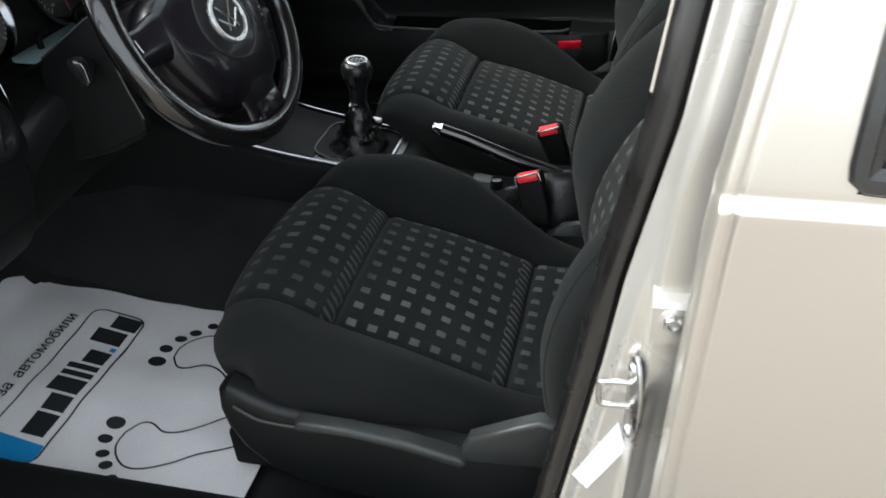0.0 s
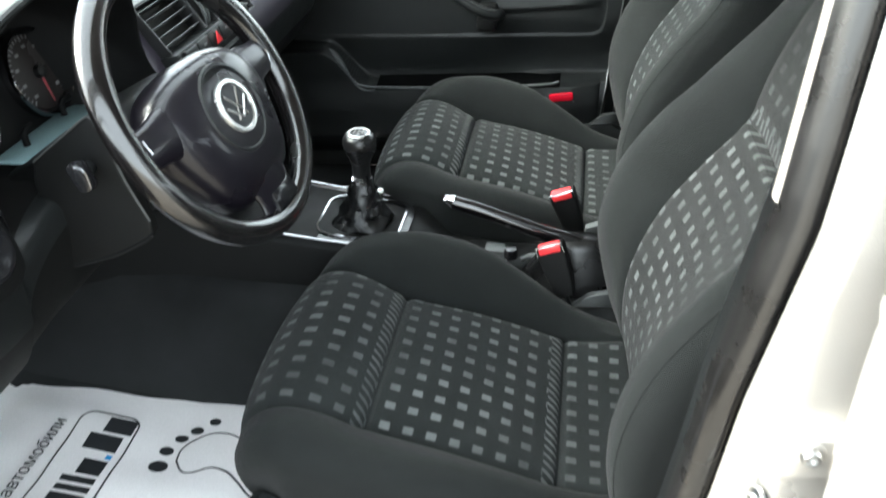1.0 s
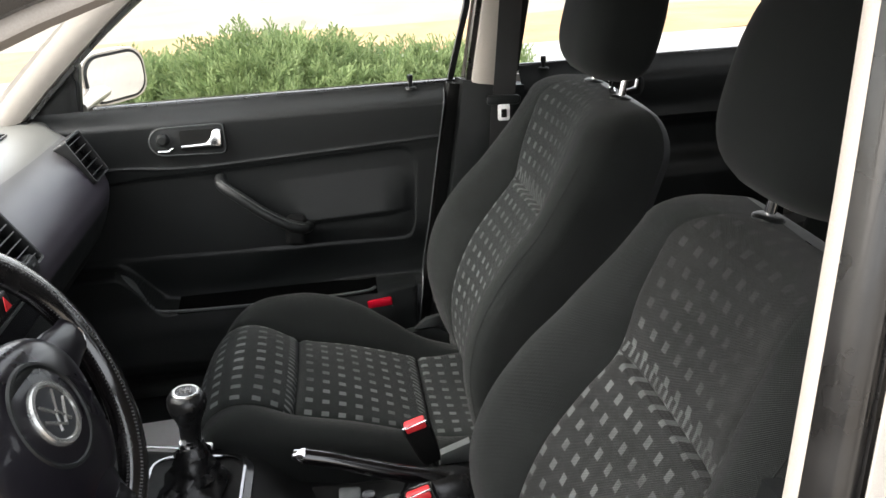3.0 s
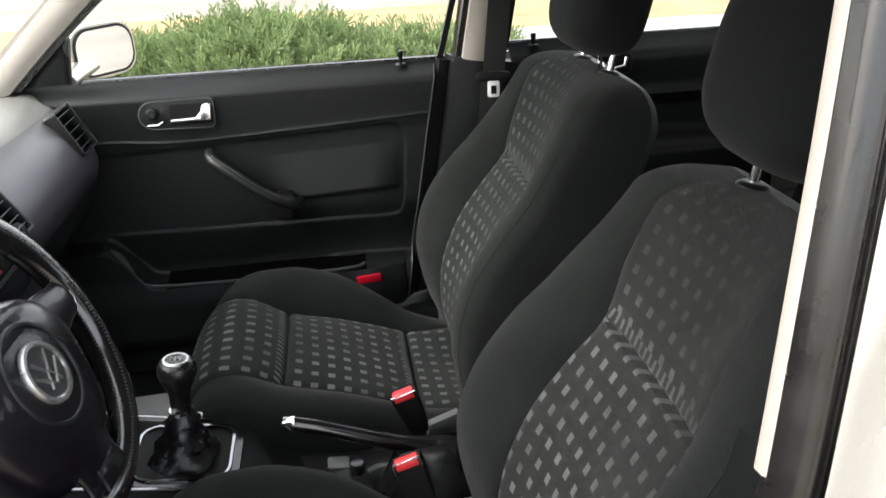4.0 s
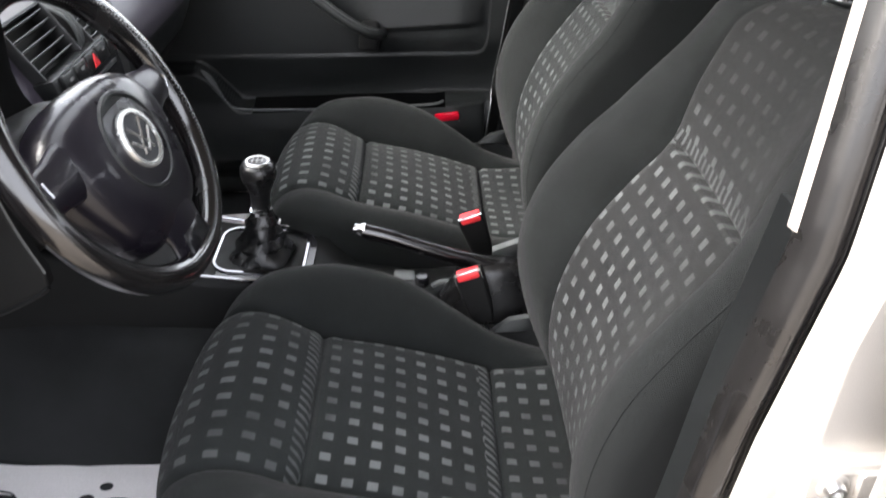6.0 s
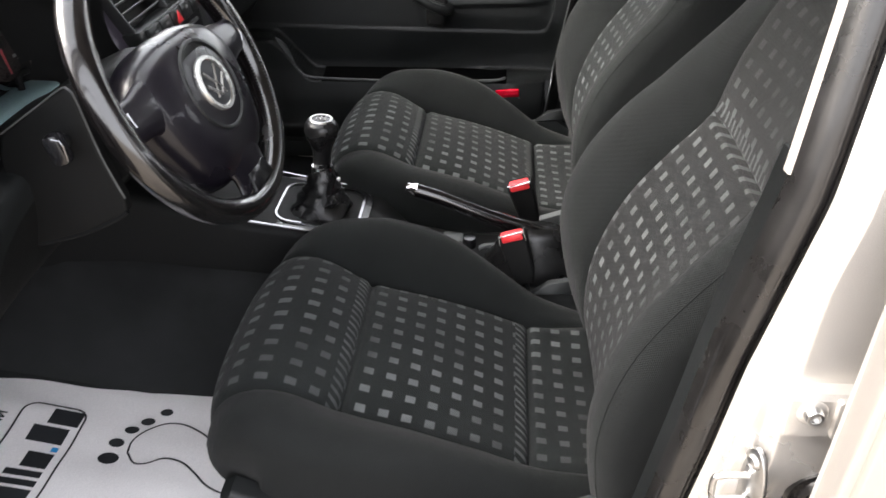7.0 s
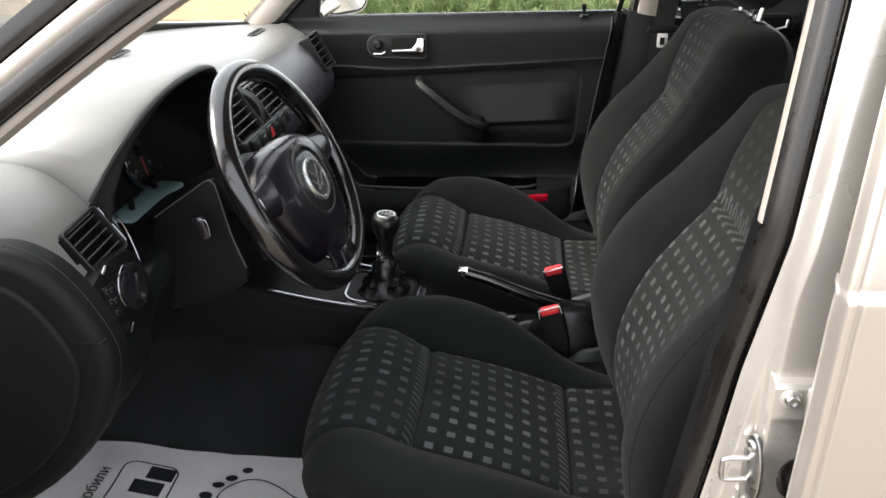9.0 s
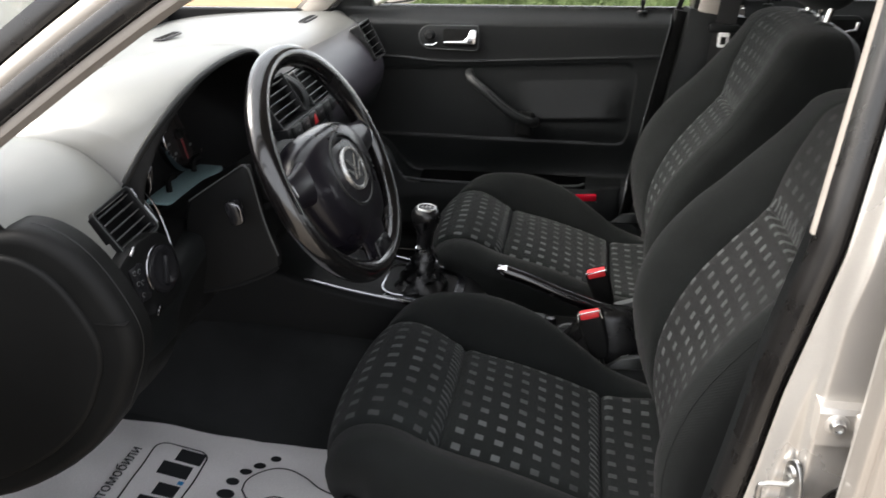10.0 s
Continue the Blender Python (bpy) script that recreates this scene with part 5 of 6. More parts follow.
    part("mirror_switch", lathe(bmesh.new(), [(0.001, 0.012), (0.008, 0.012), (0.012, 0.008), (0.014, 0.0), (0.001, 0.0)], 24, hb @ pose(-0.050, 0.004, 0.007)), PLASTIC, bz)
    part("switch_edge", tube(bmesh.new(), [hb @ Vector(p) for p in ((-0.062, -0.020, 0.009), (-0.040, -0.020, 0.009), (-0.030, -0.014, 0.009))], 0.0022, 6), CHROME, bz)
    # pull handle
    pts = spline([(-0.012, 0.700, 0.826), (-0.005, 0.672, 0.816), (0.03, 0.652, 0.792), (0.08, 0.645, 0.752), (0.125, 0.648, 0.722), (0.155, 0.66, 0.708), (0.165, 0.69, 0.70)], 5)
    pull = part("pull_handle", tube(bmesh.new(), pts, 0.0128, 14), DOORSKIN, D, "black slanting pull handle")
    # Highlight along the top of the handle, added as a pale tube.
    part("pull_glint", tube(bmesh.new(), [p + Vector((0.003, -0.0080, 0.0105)) for p in pts[4:-5]], 0.0013, 8), GLINT, pull)
    part("pull_cup", nbox((0.136, 0.683, 0.697), (0.046, 0.05, 0.062), 0.012, m=pose(0, 0, 0, 0, 6, 0), segs=3), COLUMN_BLACK, D)
    part("edge_bead", tube(bmesh.new(), [(0.4915 + 0.10 * (z - 0.98) / 0.57, door_y(0.49, z) - 0.001, z) for z in lin(0.40, 0.975, 24)], 0.0016, 6), GREYPL, D, "thin grey bead along the door edge")
    # reflector in the door edge, lock pin, glass seal
    part("edge_reflector", nbox((0.306, 0.664, 0.505), (0.058, 0.012, 0.020), 0.004, m=pose(0, 0, 0, 0, -4, 0)), REFLECT, D, "red edge reflector")
    part("reflector_rim", nbox((0.306, 0.668, 0.4935), (0.062, 0.012, 0.005), 0.002), GREYPL, D)
    part("lock_pin", lathe(bmesh.new(), [(0.001, 0.028), (0.006, 0.027), (0.0065, 0.018), (0.0045, 0.012), (0.0045, 0.0), (0.001, 0.0)], 14, pose(0.418, 0.738, 0.982)), PLASTIC, D)
    part("pin_collar", lathe(bmesh.new(), [(0.001, 0.005), (0.011, 0.004), (0.013, 0.0), (0.001, 0.0)], 18, pose(0.418, 0.738, 0.979)), PLASTIC, D)
    part("glass_seal", nbox((0.13, 0.757, 0.982), (0.78, 0.014, 0.016), 0.004), RUBBER, D)
    part("window_pane", nbox((0.10, 0.716, 1.15), (0.86, 0.004, 0.40), 0, m=pose(0, 0, 0, 16, 0, 0)), GLASS, D, "clear side window").visible_shadow = False
    # outer skin
    g, u = [], []
    for x in lin(-0.44, 0.53, 24):
        g.append([Vector((x + 0.07 * smooth(0.3, 0.53, x) * (z - 0.98) / 0.6, 0.80 + 0.062 * math.sin(math.pi * smooth(0.25, 1.05, z)) , z)) for z in lin(0.30, 0.985, 20)])
        u.append([(0, 0)] * 20)
    part("outer_skin", sheets(g, u, lambda i, j: 1)[1], SILVER, D, "silver painted outer panel")
    # window frame of the door
    fr = [(-0.293, 0.757, 0.985), (-0.285, 0.752, 1.04), (-0.270, 0.744, 1.088), (-0.113, 0.722, 1.212), (0.035, 0.698, 1.305), (0.16, 0.682, 1.352), (0.32, 0.670, 1.380), (0.572, 0.665, 1.386), (0.545, 0.715, 1.15), (0.508, 0.758, 0.99)]
    part("window_frame", ribbon(bmesh.new(), spline(fr[:8], 4) + spline(fr[8:], 4), [(-0.006, -0.010), (0.006, -0.010), (0.006, 0.012), (-0.006, 0.012)], (0, -1, 0.2)), PLASTIC, D, "black window frame")
    # mirror triangle
    part("mirror_triangle", slab(bmesh.new(), [(-0.440, 0.960), (-0.286, 0.960), (-0.262, 1.104), (-0.290, 1.080), (-0.370, 1.012)], 0.02, basis((0, 0.765, 0), (1, 0, 0), (0, 0, 1)), 0.005), PLASTIC, D, "black mirror corner cover")
    return D


car_door_passenger()


def wing_mirror():
    M = thing("wing_mirror", (-0.28, 0.85, 0.97), "silver door mirror with bright glass", "door mirror")
    m = basis((-0.262, 0.945, 1.024), (0.60, 0.80, 0), (0, 0, 1))       # x: along the glass, y: up, z: out of the glass
    if (m.to_3x3() @ Vector((0, 0, 1))).x < 0:
        m = m @ pose(0, 0, 0, 0, 180, 0)
    loops = []
    for d, f in ((-0.085, 0.40), (-0.072, 0.66), (-0.045, 0.88), (-0.01, 0.98), (0.012, 1.0), (0.020, 0.97)):
        loops.append([m @ Vector((0.092 * f * math.copysign(abs(math.cos(a)) ** 0.55, math.cos(a)), 0.062 * f * math.copysign(abs(math.sin(a)) ** 0.6, math.sin(a)), d)) for a in [2 * math.pi * q / 36 for q in range(36)]])
    part("housing", rings(bmesh.new(), loops), SILVER, M, "silver mirror shell", sharp=60)
    part("glass_rim", slab(bmesh.new(), rrect(0.168, 0.110, 0.042, 6), 0.004, m @ pose(0, 0, 0.0185)), PLASTIC, M)
    part("mirror_pane", slab(bmesh.new(), rrect(0.156, 0.098, 0.038, 6), 0.003, m @ pose(0, 0, 0.021)), MIRROR, M, "reflecting mirror glass")
    part("foot", rings(bmesh.new(), [[Vector((-0.315 + dx + 0.040 * s * math.cos(a), y, 0.985 + h + 0.022 * s * math.sin(a))) for a in [2 * math.pi * q / 16 for q in range(16)]] for y, dx, h, s in ((0.775, 0, 0.0, 1.0), (0.82, 0.01, 0.005, 0.9), (0.90, 0.03, 0.012, 0.8))]), SILVER, M)


wing_mirror()


# ---- body shell: pillars, sill, roof ----
B = thing("car_body", (0.2, 0, 0.2), "silver car body shell with the driver door open", "car")


def upright(x_of, zs, y_of, prof, hint=(0, -1, 0)):
    return ribbon(bmesh.new(), [(x_of(z), y_of(z), z) for z in zs], prof, hint)


B_TABLE = ((0.30, 0.369), (0.53, 0.407), (0.66, 0.430), (0.76, 0.447), (0.85, 0.460), (0.99, 0.489), (1.20, 0.519), (1.40, 0.545))


def b_line(z):
    """Where the rear edge of the front door opening runs, along x, at a height."""
    for (z0, a), (z1, b) in zip(B_TABLE, B_TABLE[1:]):
        if z <= z1:
            return a + (b - a) * (z - z0) / (z1 - z0)
    return B_TABLE[-1][1]


def side_y(z):
    return 0.742 - 0.14 * max(0.0, z - 1.0) ** 1.05 * 1.2


ZS = lin(0.34, 1.36, 40)
# driver side: rubber seal in two beads, painted flange and pillar face
part("door_seal", upright(lambda z: b_line(z) + 0.018, ZS, lambda z: -side_y(z) + 0.012, [(-0.013, -0.012), (-0.0115, 0.002), (-0.008, 0.008), (-0.003, 0.0115), (0.003, 0.0125), (0.0085, 0.0105), (0.0105, 0.0075), (0.012, 0.0095), (0.016, 0.008), (0.019, -0.002), (0.017, -0.014)]), RUBBER, B, "black rubber door seal")
part("pillar_trim", upright(lambda z: b_line(z), lin(1.003, 1.36, 16), lambda z: -side_y(z) + 0.012, [(0.0034, -0.010), (0.0037, -0.019), (0.0050, -0.0210), (0.0064, -0.019), (0.0064, -0.010), (0.0050, -0.007)]), CREAM, B, "cream cloth upper pillar trim")
part("pillar_trim_low", upright(lambda z: b_line(z) + 0.01, lin(0.34, 1.003, 16), lambda z: -side_y(z) + 0.05, [(0.004, -0.02), (0.06, -0.02), (0.06, 0.03), (0.004, 0.03)]), PLASTIC, B, "black lower pillar trim")


def table(rows, z):
    for (z0, a), (z1, b) in zip(rows, rows[1:]):
        if z <= z1:
            return a + (b - a) * (z - z0) / (z1 - z0)
    return rows[-1][1]


CREASE = ((0.30, 0.480), (0.671, 0.500), (0.776, 0.507), (0.864, 0.510), (0.964, 0.516), (1.083, 0.536), (1.37, 0.585))
DOOR_EDGE = ((0.30, 0.508), (0.714, 0.525), (0.963, 0.535), (1.107, 0.557), (1.37, 0.600))


def pillar_face(z, f):
    """The painted side of the driver B-pillar, from the seal (f=0) to under the rear door (f=1)."""
    a, c, e = b_line(z) + 0.028, table(CREASE, z), table(DOOR_EDGE, z) + 0.060
    x = a + f * (e - a)
    y = -side_y(z) - 0.004 - 0.016 * smooth(0.0, 0.014, x - a) - 0.012 * smooth(-0.003, 0.005, x - c)
    y += 0.010 * smooth(0.775, 0.725, z) * smooth(0.002, 0.02, x - c)
    return Vector((x, y, z))


g = [[pillar_face(z, f) for f in lin(0, 1, 100)] for z in lin(0.30, 1.37, 90)]
part("b_pillar", sheets(g, [[(0, 0)] * 100] * 90, lambda i, j: 1)[1], PRIMER, B, "silver painted centre pillar", sharp=70)
# rear door hinge with its bolt
side = [(-0.752, 0.822), (-0.786, 0.822), (-0.7865, 0.856), (-0.7835, 0.8605), (-0.776, 0.8625), (-0.752, 0.8635)]
bk = part("hinge_plate", slab(bmesh.new(), side, 0.075, basis((0.510, 0, 0), (0, 1, 0), (0, 0, 1)), 0.0), PRIMER, B, "painted hinge bracket", sharp=25)
part("hinge_leaf", slab(bmesh.new(), rrect(0.026, 0.036, 0.003), 0.005, basis((0.554, -0.786, 0.841), (1, 0, 0.0), (0, 0, 1)), 0.0015), PRIMER, bk)
part("washer", lathe(bmesh.new(), [(0.001, 0.002), (0.0095, 0.002), (0.0108, 0.001), (0.011, 0.0), (0.001, 0.0)], 28, basis((0.526, -0.786, 0.845), (1, 0, 0), (0, 0, 1))), PRIMER, bk)
part("bolt", lathe(bmesh.new(), [(0.001, 0.004), (0.0036, 0.004), (0.0040, 0.0065), (0.0060, 0.0065), (0.0068, 0.005), (0.0072, 0.0), (0.001, 0.0)], 24, basis((0.526, -0.7875, 0.845), (1, 0, 0), (0, 0, 1))), STEEL, bk, "steel bolt head")
part("rivet", lathe(bmesh.new(), [(0.001, 0.004), (0.004, 0.003), (0.005, 0.0), (0.001, 0.0)], 16, basis((0.554, -0.7905, 0.844), (1, 0, 0), (0, 0, 1))), STEEL, bk)
# striker
stm = basis((0.5045, -0.770, 0.742), (0.40, -0.915, 0), (0, 0, 1))
if (stm.to_3x3() @ Vector((0, 0, 1))).x > 0:
    stm = stm @ pose(0, 0, 0, 0, 180, 0)
sk = part("striker_plate", slab(bmesh.new(), [(0.017 * math.cos(a), 0.049 * math.sin(a)) for a in [2 * math.pi * q / 28 for q in range(28)]], 0.004, stm, 0.0015), STEEL, B, "steel door striker plate")
part("striker_loop", tube(bmesh.new(), spline([(0.506, -0.769, 0.7605), (0.490, -0.770, 0.7610), (0.478, -0.771, 0.7605), (0.4742, -0.771, 0.756), (0.4748, -0.771, 0.739), (0.478, -0.771, 0.7345), (0.490, -0.770, 0.7340), (0.506, -0.769, 0.7345)], 3), 0.0028, 10), STEEL, B, "steel striker loop")
for dz in (0.036, -0.036):
    part("striker_screw", lathe(bmesh.new(), [(0.001, 0.004), (0.005, 0.003), (0.0065, 0.0), (0.001, 0.0)], 16, stm @ pose(0, dz, 0.004)), STEEL, sk)
# cable grommet between pillar and rear door
part("cable_grommet", lathe(bmesh.new(), [(0.001, 0.030), (0.016, 0.030), (0.019, 0.024), (0.024, 0.024), (0.026, 0.016), (0.031, 0.016), (0.033, 0.008), (0.040, 0.006), (0.042, 0.0), (0.001, 0.0)], 28, basis((0.566, -0.762, 0.742), (1, -0.15, 0), (0, 0, 1))), RUBBER, B, "ribbed black rubber cable grommet")
part("service_sticker", slab(bmesh.new(), [(0.493, 0.706), (0.501, 0.672), (0.469, 0.612), (0.4545, 0.629)], 0.0008, basis((0, -0.7628, 0), (1, 0, 0), (0, 0, 1))), WHITEPAINT, B, "white paper sticker on the pillar")

# sill
part("sill", ribbon(bmesh.new(), [(-0.62, -0.74, 0.315), (0.62, -0.74, 0.315)], [(-0.075, -0.075), (-0.075, 0.02), (-0.02, 0.045), (0.03, 0.045), (0.05, 0.02), (0.05, -0.075)], (0, 0, 1)), SILVER, B, "silver painted sill")
part("sill_cover", ribbon(bmesh.new(), [(-0.60, -0.70, 0.352), (0.46, -0.70, 0.352)], [(-0.052, -0.05), (-0.047, 0.004), (-0.030, 0.012), (0.035, 0.012), (0.045, -0.004), (0.045, -0.05)], (0, 0, 1)), PLASTIC, B, "black plastic sill cover")
part("sill_seal", tube(bmesh.new(), [(-0.55, -0.752, 0.362), (0.30, -0.752, 0.362), (0.36, -0.751, 0.372), (0.388, -0.75, 0.40)], 0.014, 10), RUBBER, B)

# front pillars; the driver's is seen in the open doorway
A_PTS = [(-0.50, 0.745, 0.90), (-0.375, 0.745, 1.000), (-0.282, 0.742, 1.066), (-0.165, 0.728, 1.146), (-0.060, 0.712, 1.212), (0.06, 0.688, 1.275), (0.20, 0.665, 1.325), (0.40, 0.650, 1.352), (0.60, 0.65, 1.36)]
LAYERS = ((0.003, 0.005, 0.006, CREAM, "pillar_lining", "cream edge of the pillar lining"), (0.020, 0.0135, 0.014, RUBBER, "door_seal", "black door seal along the front pillar"),
          (0.042, 0.0100, 0.008, SILVER, "a_pillar", "silver painted front pillar"), (0.064, 0.0135, 0.006, RUBBER, "screen_seal", "black windscreen seal"))
for off, half, out, mat_, nm, lb in LAYERS:
    pts = []
    for (x, y, z) in A_PTS:
        k = 1.0 - 0.6 * smooth(-0.05, 0.3, x)
        pts.append((x - off * 0.56 * k, -y + 0.010 * (off > 0.03), z + off * 0.83))
    part(nm, ribbon(bmesh.new(), spline(pts, 5), [(-half, -0.02), (-half * 0.8, out * 0.8), (-half * 0.3, out), (half * 0.4, out), (half * 0.85, out * 0.75), (half, -0.02)], (0, -1, 0.1)), mat_, B, lb)
# passenger's front pillar, seen from inside: cream lining
A_FAR = [(-0.50, 0.745, 0.870), (-0.410, 0.742, 0.956), (-0.291, 0.736, 1.065), (-0.126, 0.716, 1.200), (0.03, 0.692, 1.303), (0.16, 0.674, 1.353), (0.32, 0.662, 1.382), (0.50, 0.655, 1.394), (0.62, 0.652, 1.396)]
lining = []
for q in spline(A_FAR, 5):
    h = 0.028 + 0.004 * smooth(-0.42, -0.10, q.x)
    lining.append([Vector((q.x - 0.006 - 0.62 * (h + u * h), q.y - 0.020 - w, q.z + 0.78 * (h + u * h))) for u, w in ((-1, -0.012), (-0.9, 0.008), (-0.4, 0.016), (0.4, 0.016), (0.9, 0.006), (1, -0.012))])
part("pillar_lining", rings(bmesh.new(), lining), CREAM, B, "cream cloth front pillar lining")
part("pillar_seal", ribbon(bmesh.new(), spline([(x, y - 0.006, z) for x, y, z in A_FAR[1:]], 4), [(-0.005, -0.01), (-0.0045, 0.008), (0.0045, 0.008), (0.005, -0.01)], (0.1, -1, 0)), RUBBER, B)
part("a_pillar", ribbon(bmesh.new(), spline([(x - 0.03, y + 0.01, z + 0.03) for x, y, z in A_FAR], 4), [(-0.03, -0.02), (-0.028, 0.01), (0.028, 0.01), (0.03, -0.02)], (0, 1, 0.2)), SILVER, B)

# passenger B-pillar
def pb(z):
    return 0.372 + 0.118 * smooth(0.30, 0.72, z) * 0.55 + 0.155 * max(0.0, z - 0.66) + 0.075


part("pillar_trim", upright(lambda z: pb(z) + 0.020, lin(0.984, 1.37, 16), lambda z: side_y(z) - 0.030, [(-0.034, -0.03), (-0.032, 0.008), (-0.020, 0.016), (0.020, 0.016), (0.034, 0.006), (0.036, -0.03)], (0, -1, 0)), CREAM, B, "cream cloth upper pillar trim")
part("pillar_trim_low", upright(lambda z: pb(z) + 0.030, lin(0.33, 0.984, 24), lambda z: 0.715, [(-0.075, -0.03), (-0.060, 0.000), (-0.028, 0.012), (0.045, 0.016), (0.075, 0.006), (0.077, -0.03)], (0, -1, 0)), PLASTIC, B, "black lower pillar trim")
part("pillar_seal", upright(lambda z: pb(z) - 0.018, lin(0.36, 1.36, 30), lambda z: side_y(z) - 0.018, [(-0.008, -0.02), (-0.007, 0.006), (0.007, 0.006), (0.008, -0.02)], (0, -1, 0)), RUBBER, B)
part("opening_seal", upright(lambda z: 0.512 + 0.10 * (z - 0.98) / 0.57, lin(0.36, 0.985, 24), lambda z: 0.735, [(-0.018, -0.02), (-0.017, 0.004), (-0.010, 0.011), (0.004, 0.012), (0.016, 0.008), (0.026, -0.02)], (0, -1, 0)), TRIM, B, "black seal round the door opening")
part("pillar_skin", upright(lambda z: pb(z) + 0.03, lin(0.3, 1.37, 24), lambda z: side_y(z) + 0.03, [(-0.06, -0.02), (-0.05, 0.02), (0.05, 0.02), (0.06, -0.02)], (0, 1, 0)), SILVER, B)

# roof, lining, bonnet and tail, plainly closed
roof = sheet_bm(lambda x, y: 1.455 - 0.12 * abs(x - 0.55) ** 2.2 - 0.06 * (abs(y) / 0.65) ** 3.5, lin(0.02, 1.75, 24), lin(-0.655, 0.655, 21), 0.012)
part("roof", roof, SILVER, B, "silver roof")
part("headliner", sheet_bm(lambda x, y: 1.432 - 0.12 * abs(x - 0.55) ** 2.2 - 0.055 * (abs(y) / 0.65) ** 3.5, lin(0.05, 1.72, 24), lin(-0.645, 0.645, 21), 0.008), CREAM, B, "cream roof lining")
part("bonnet", sheet_bm(lambda x, y: 0.955 - 0.05 * (abs(y) / 0.75) ** 3 - 0.22 * max(0, -0.95 - x) ** 1.6, lin(-1.72, -0.90, 18), lin(-0.78, 0.78, 19), 0.012), SILVER, B, "silver bonnet")
part("front_end", ribbon(bmesh.new(), [(-1.74, -0.80, 0.52), (-1.80, 0, 0.52), (-1.74, 0.80, 0.52)], [(-0.06, -0.30), (-0.06, 0.26), (0.06, 0.26), (0.06, -0.30)], (0, 0, 1)), SILVER, B)
for sy in (-1, 1):
    part("front_wing", nbox((-1.20, sy * 0.80, 0.66), (1.12, 0.10, 0.50), 0.04), SILVER, B)
part("tail", nbox((2.20, 0, 0.68), (0.10, 1.50, 0.72), 0.05), SILVER, B)
part("boot_lid", sheet_bm(lambda x, y: 1.02 - 0.10 * max(0, x - 1.75) - 0.04 * (abs(y) / 0.75) ** 3, lin(1.70, 2.22, 10), lin(-0.76, 0.76, 13), 0.012), SILVER, B)
part("windscreen", sheet_bm(lambda x, y: 0.985 + (x + 0.86) * 0.455 - 0.03 * (abs(y) / 0.68) ** 2, lin(-0.84, 0.04, 10), lin(-0.66, 0.66, 13), 0.005), GLASS, B, "raked clear windscreen").visible_shadow = False
part("wiper", tube(bmesh.new(), [(-0.78, 0.50, 1.030), (-0.74, 0.1, 1.055), (-0.70, -0.25, 1.065)], 0.006, 6), PLASTIC, B)
for x in (-1.12, 1.40):
    for sy in (-1, 1):
        w = part("wheel", lathe(bmesh.new(), [(0.12, -0.09), (0.26, -0.10), (0.30, -0.08), (0.305, 0.0), (0.30, 0.08), (0.26, 0.10), (0.20, 0.09), (0.12, 0.07)], 40, basis((x, sy * 0.75, 0.305), (1, 0, 0), (0, 0, sy))), TYRE, B)
        part("wheel_rim", lathe(bmesh.new(), [(0.002, 0.05), (0.05, 0.06), (0.15, 0.085), (0.20, 0.092), (0.202, 0.0), (0.002, 0.0)], 40, basis((x, sy * 0.75, 0.305), (1, 0, 0), (0, 0, sy)) @ pose(0, 0, 0.012)), STEEL, w)


# ---- rear doors, rear seat ----
def rear_door_skin(z):
    """Half width of the rear door skin: a gentle barrel, a small ledge under the glass, then leaning in."""
    y = 0.840 - 0.10 * (min(z, 0.985) - 0.88) ** 2
    return y - 0.008 * smooth(0.975, 0.984, z) - 0.30 * max(0.0, z - 0.985) ** 1.15


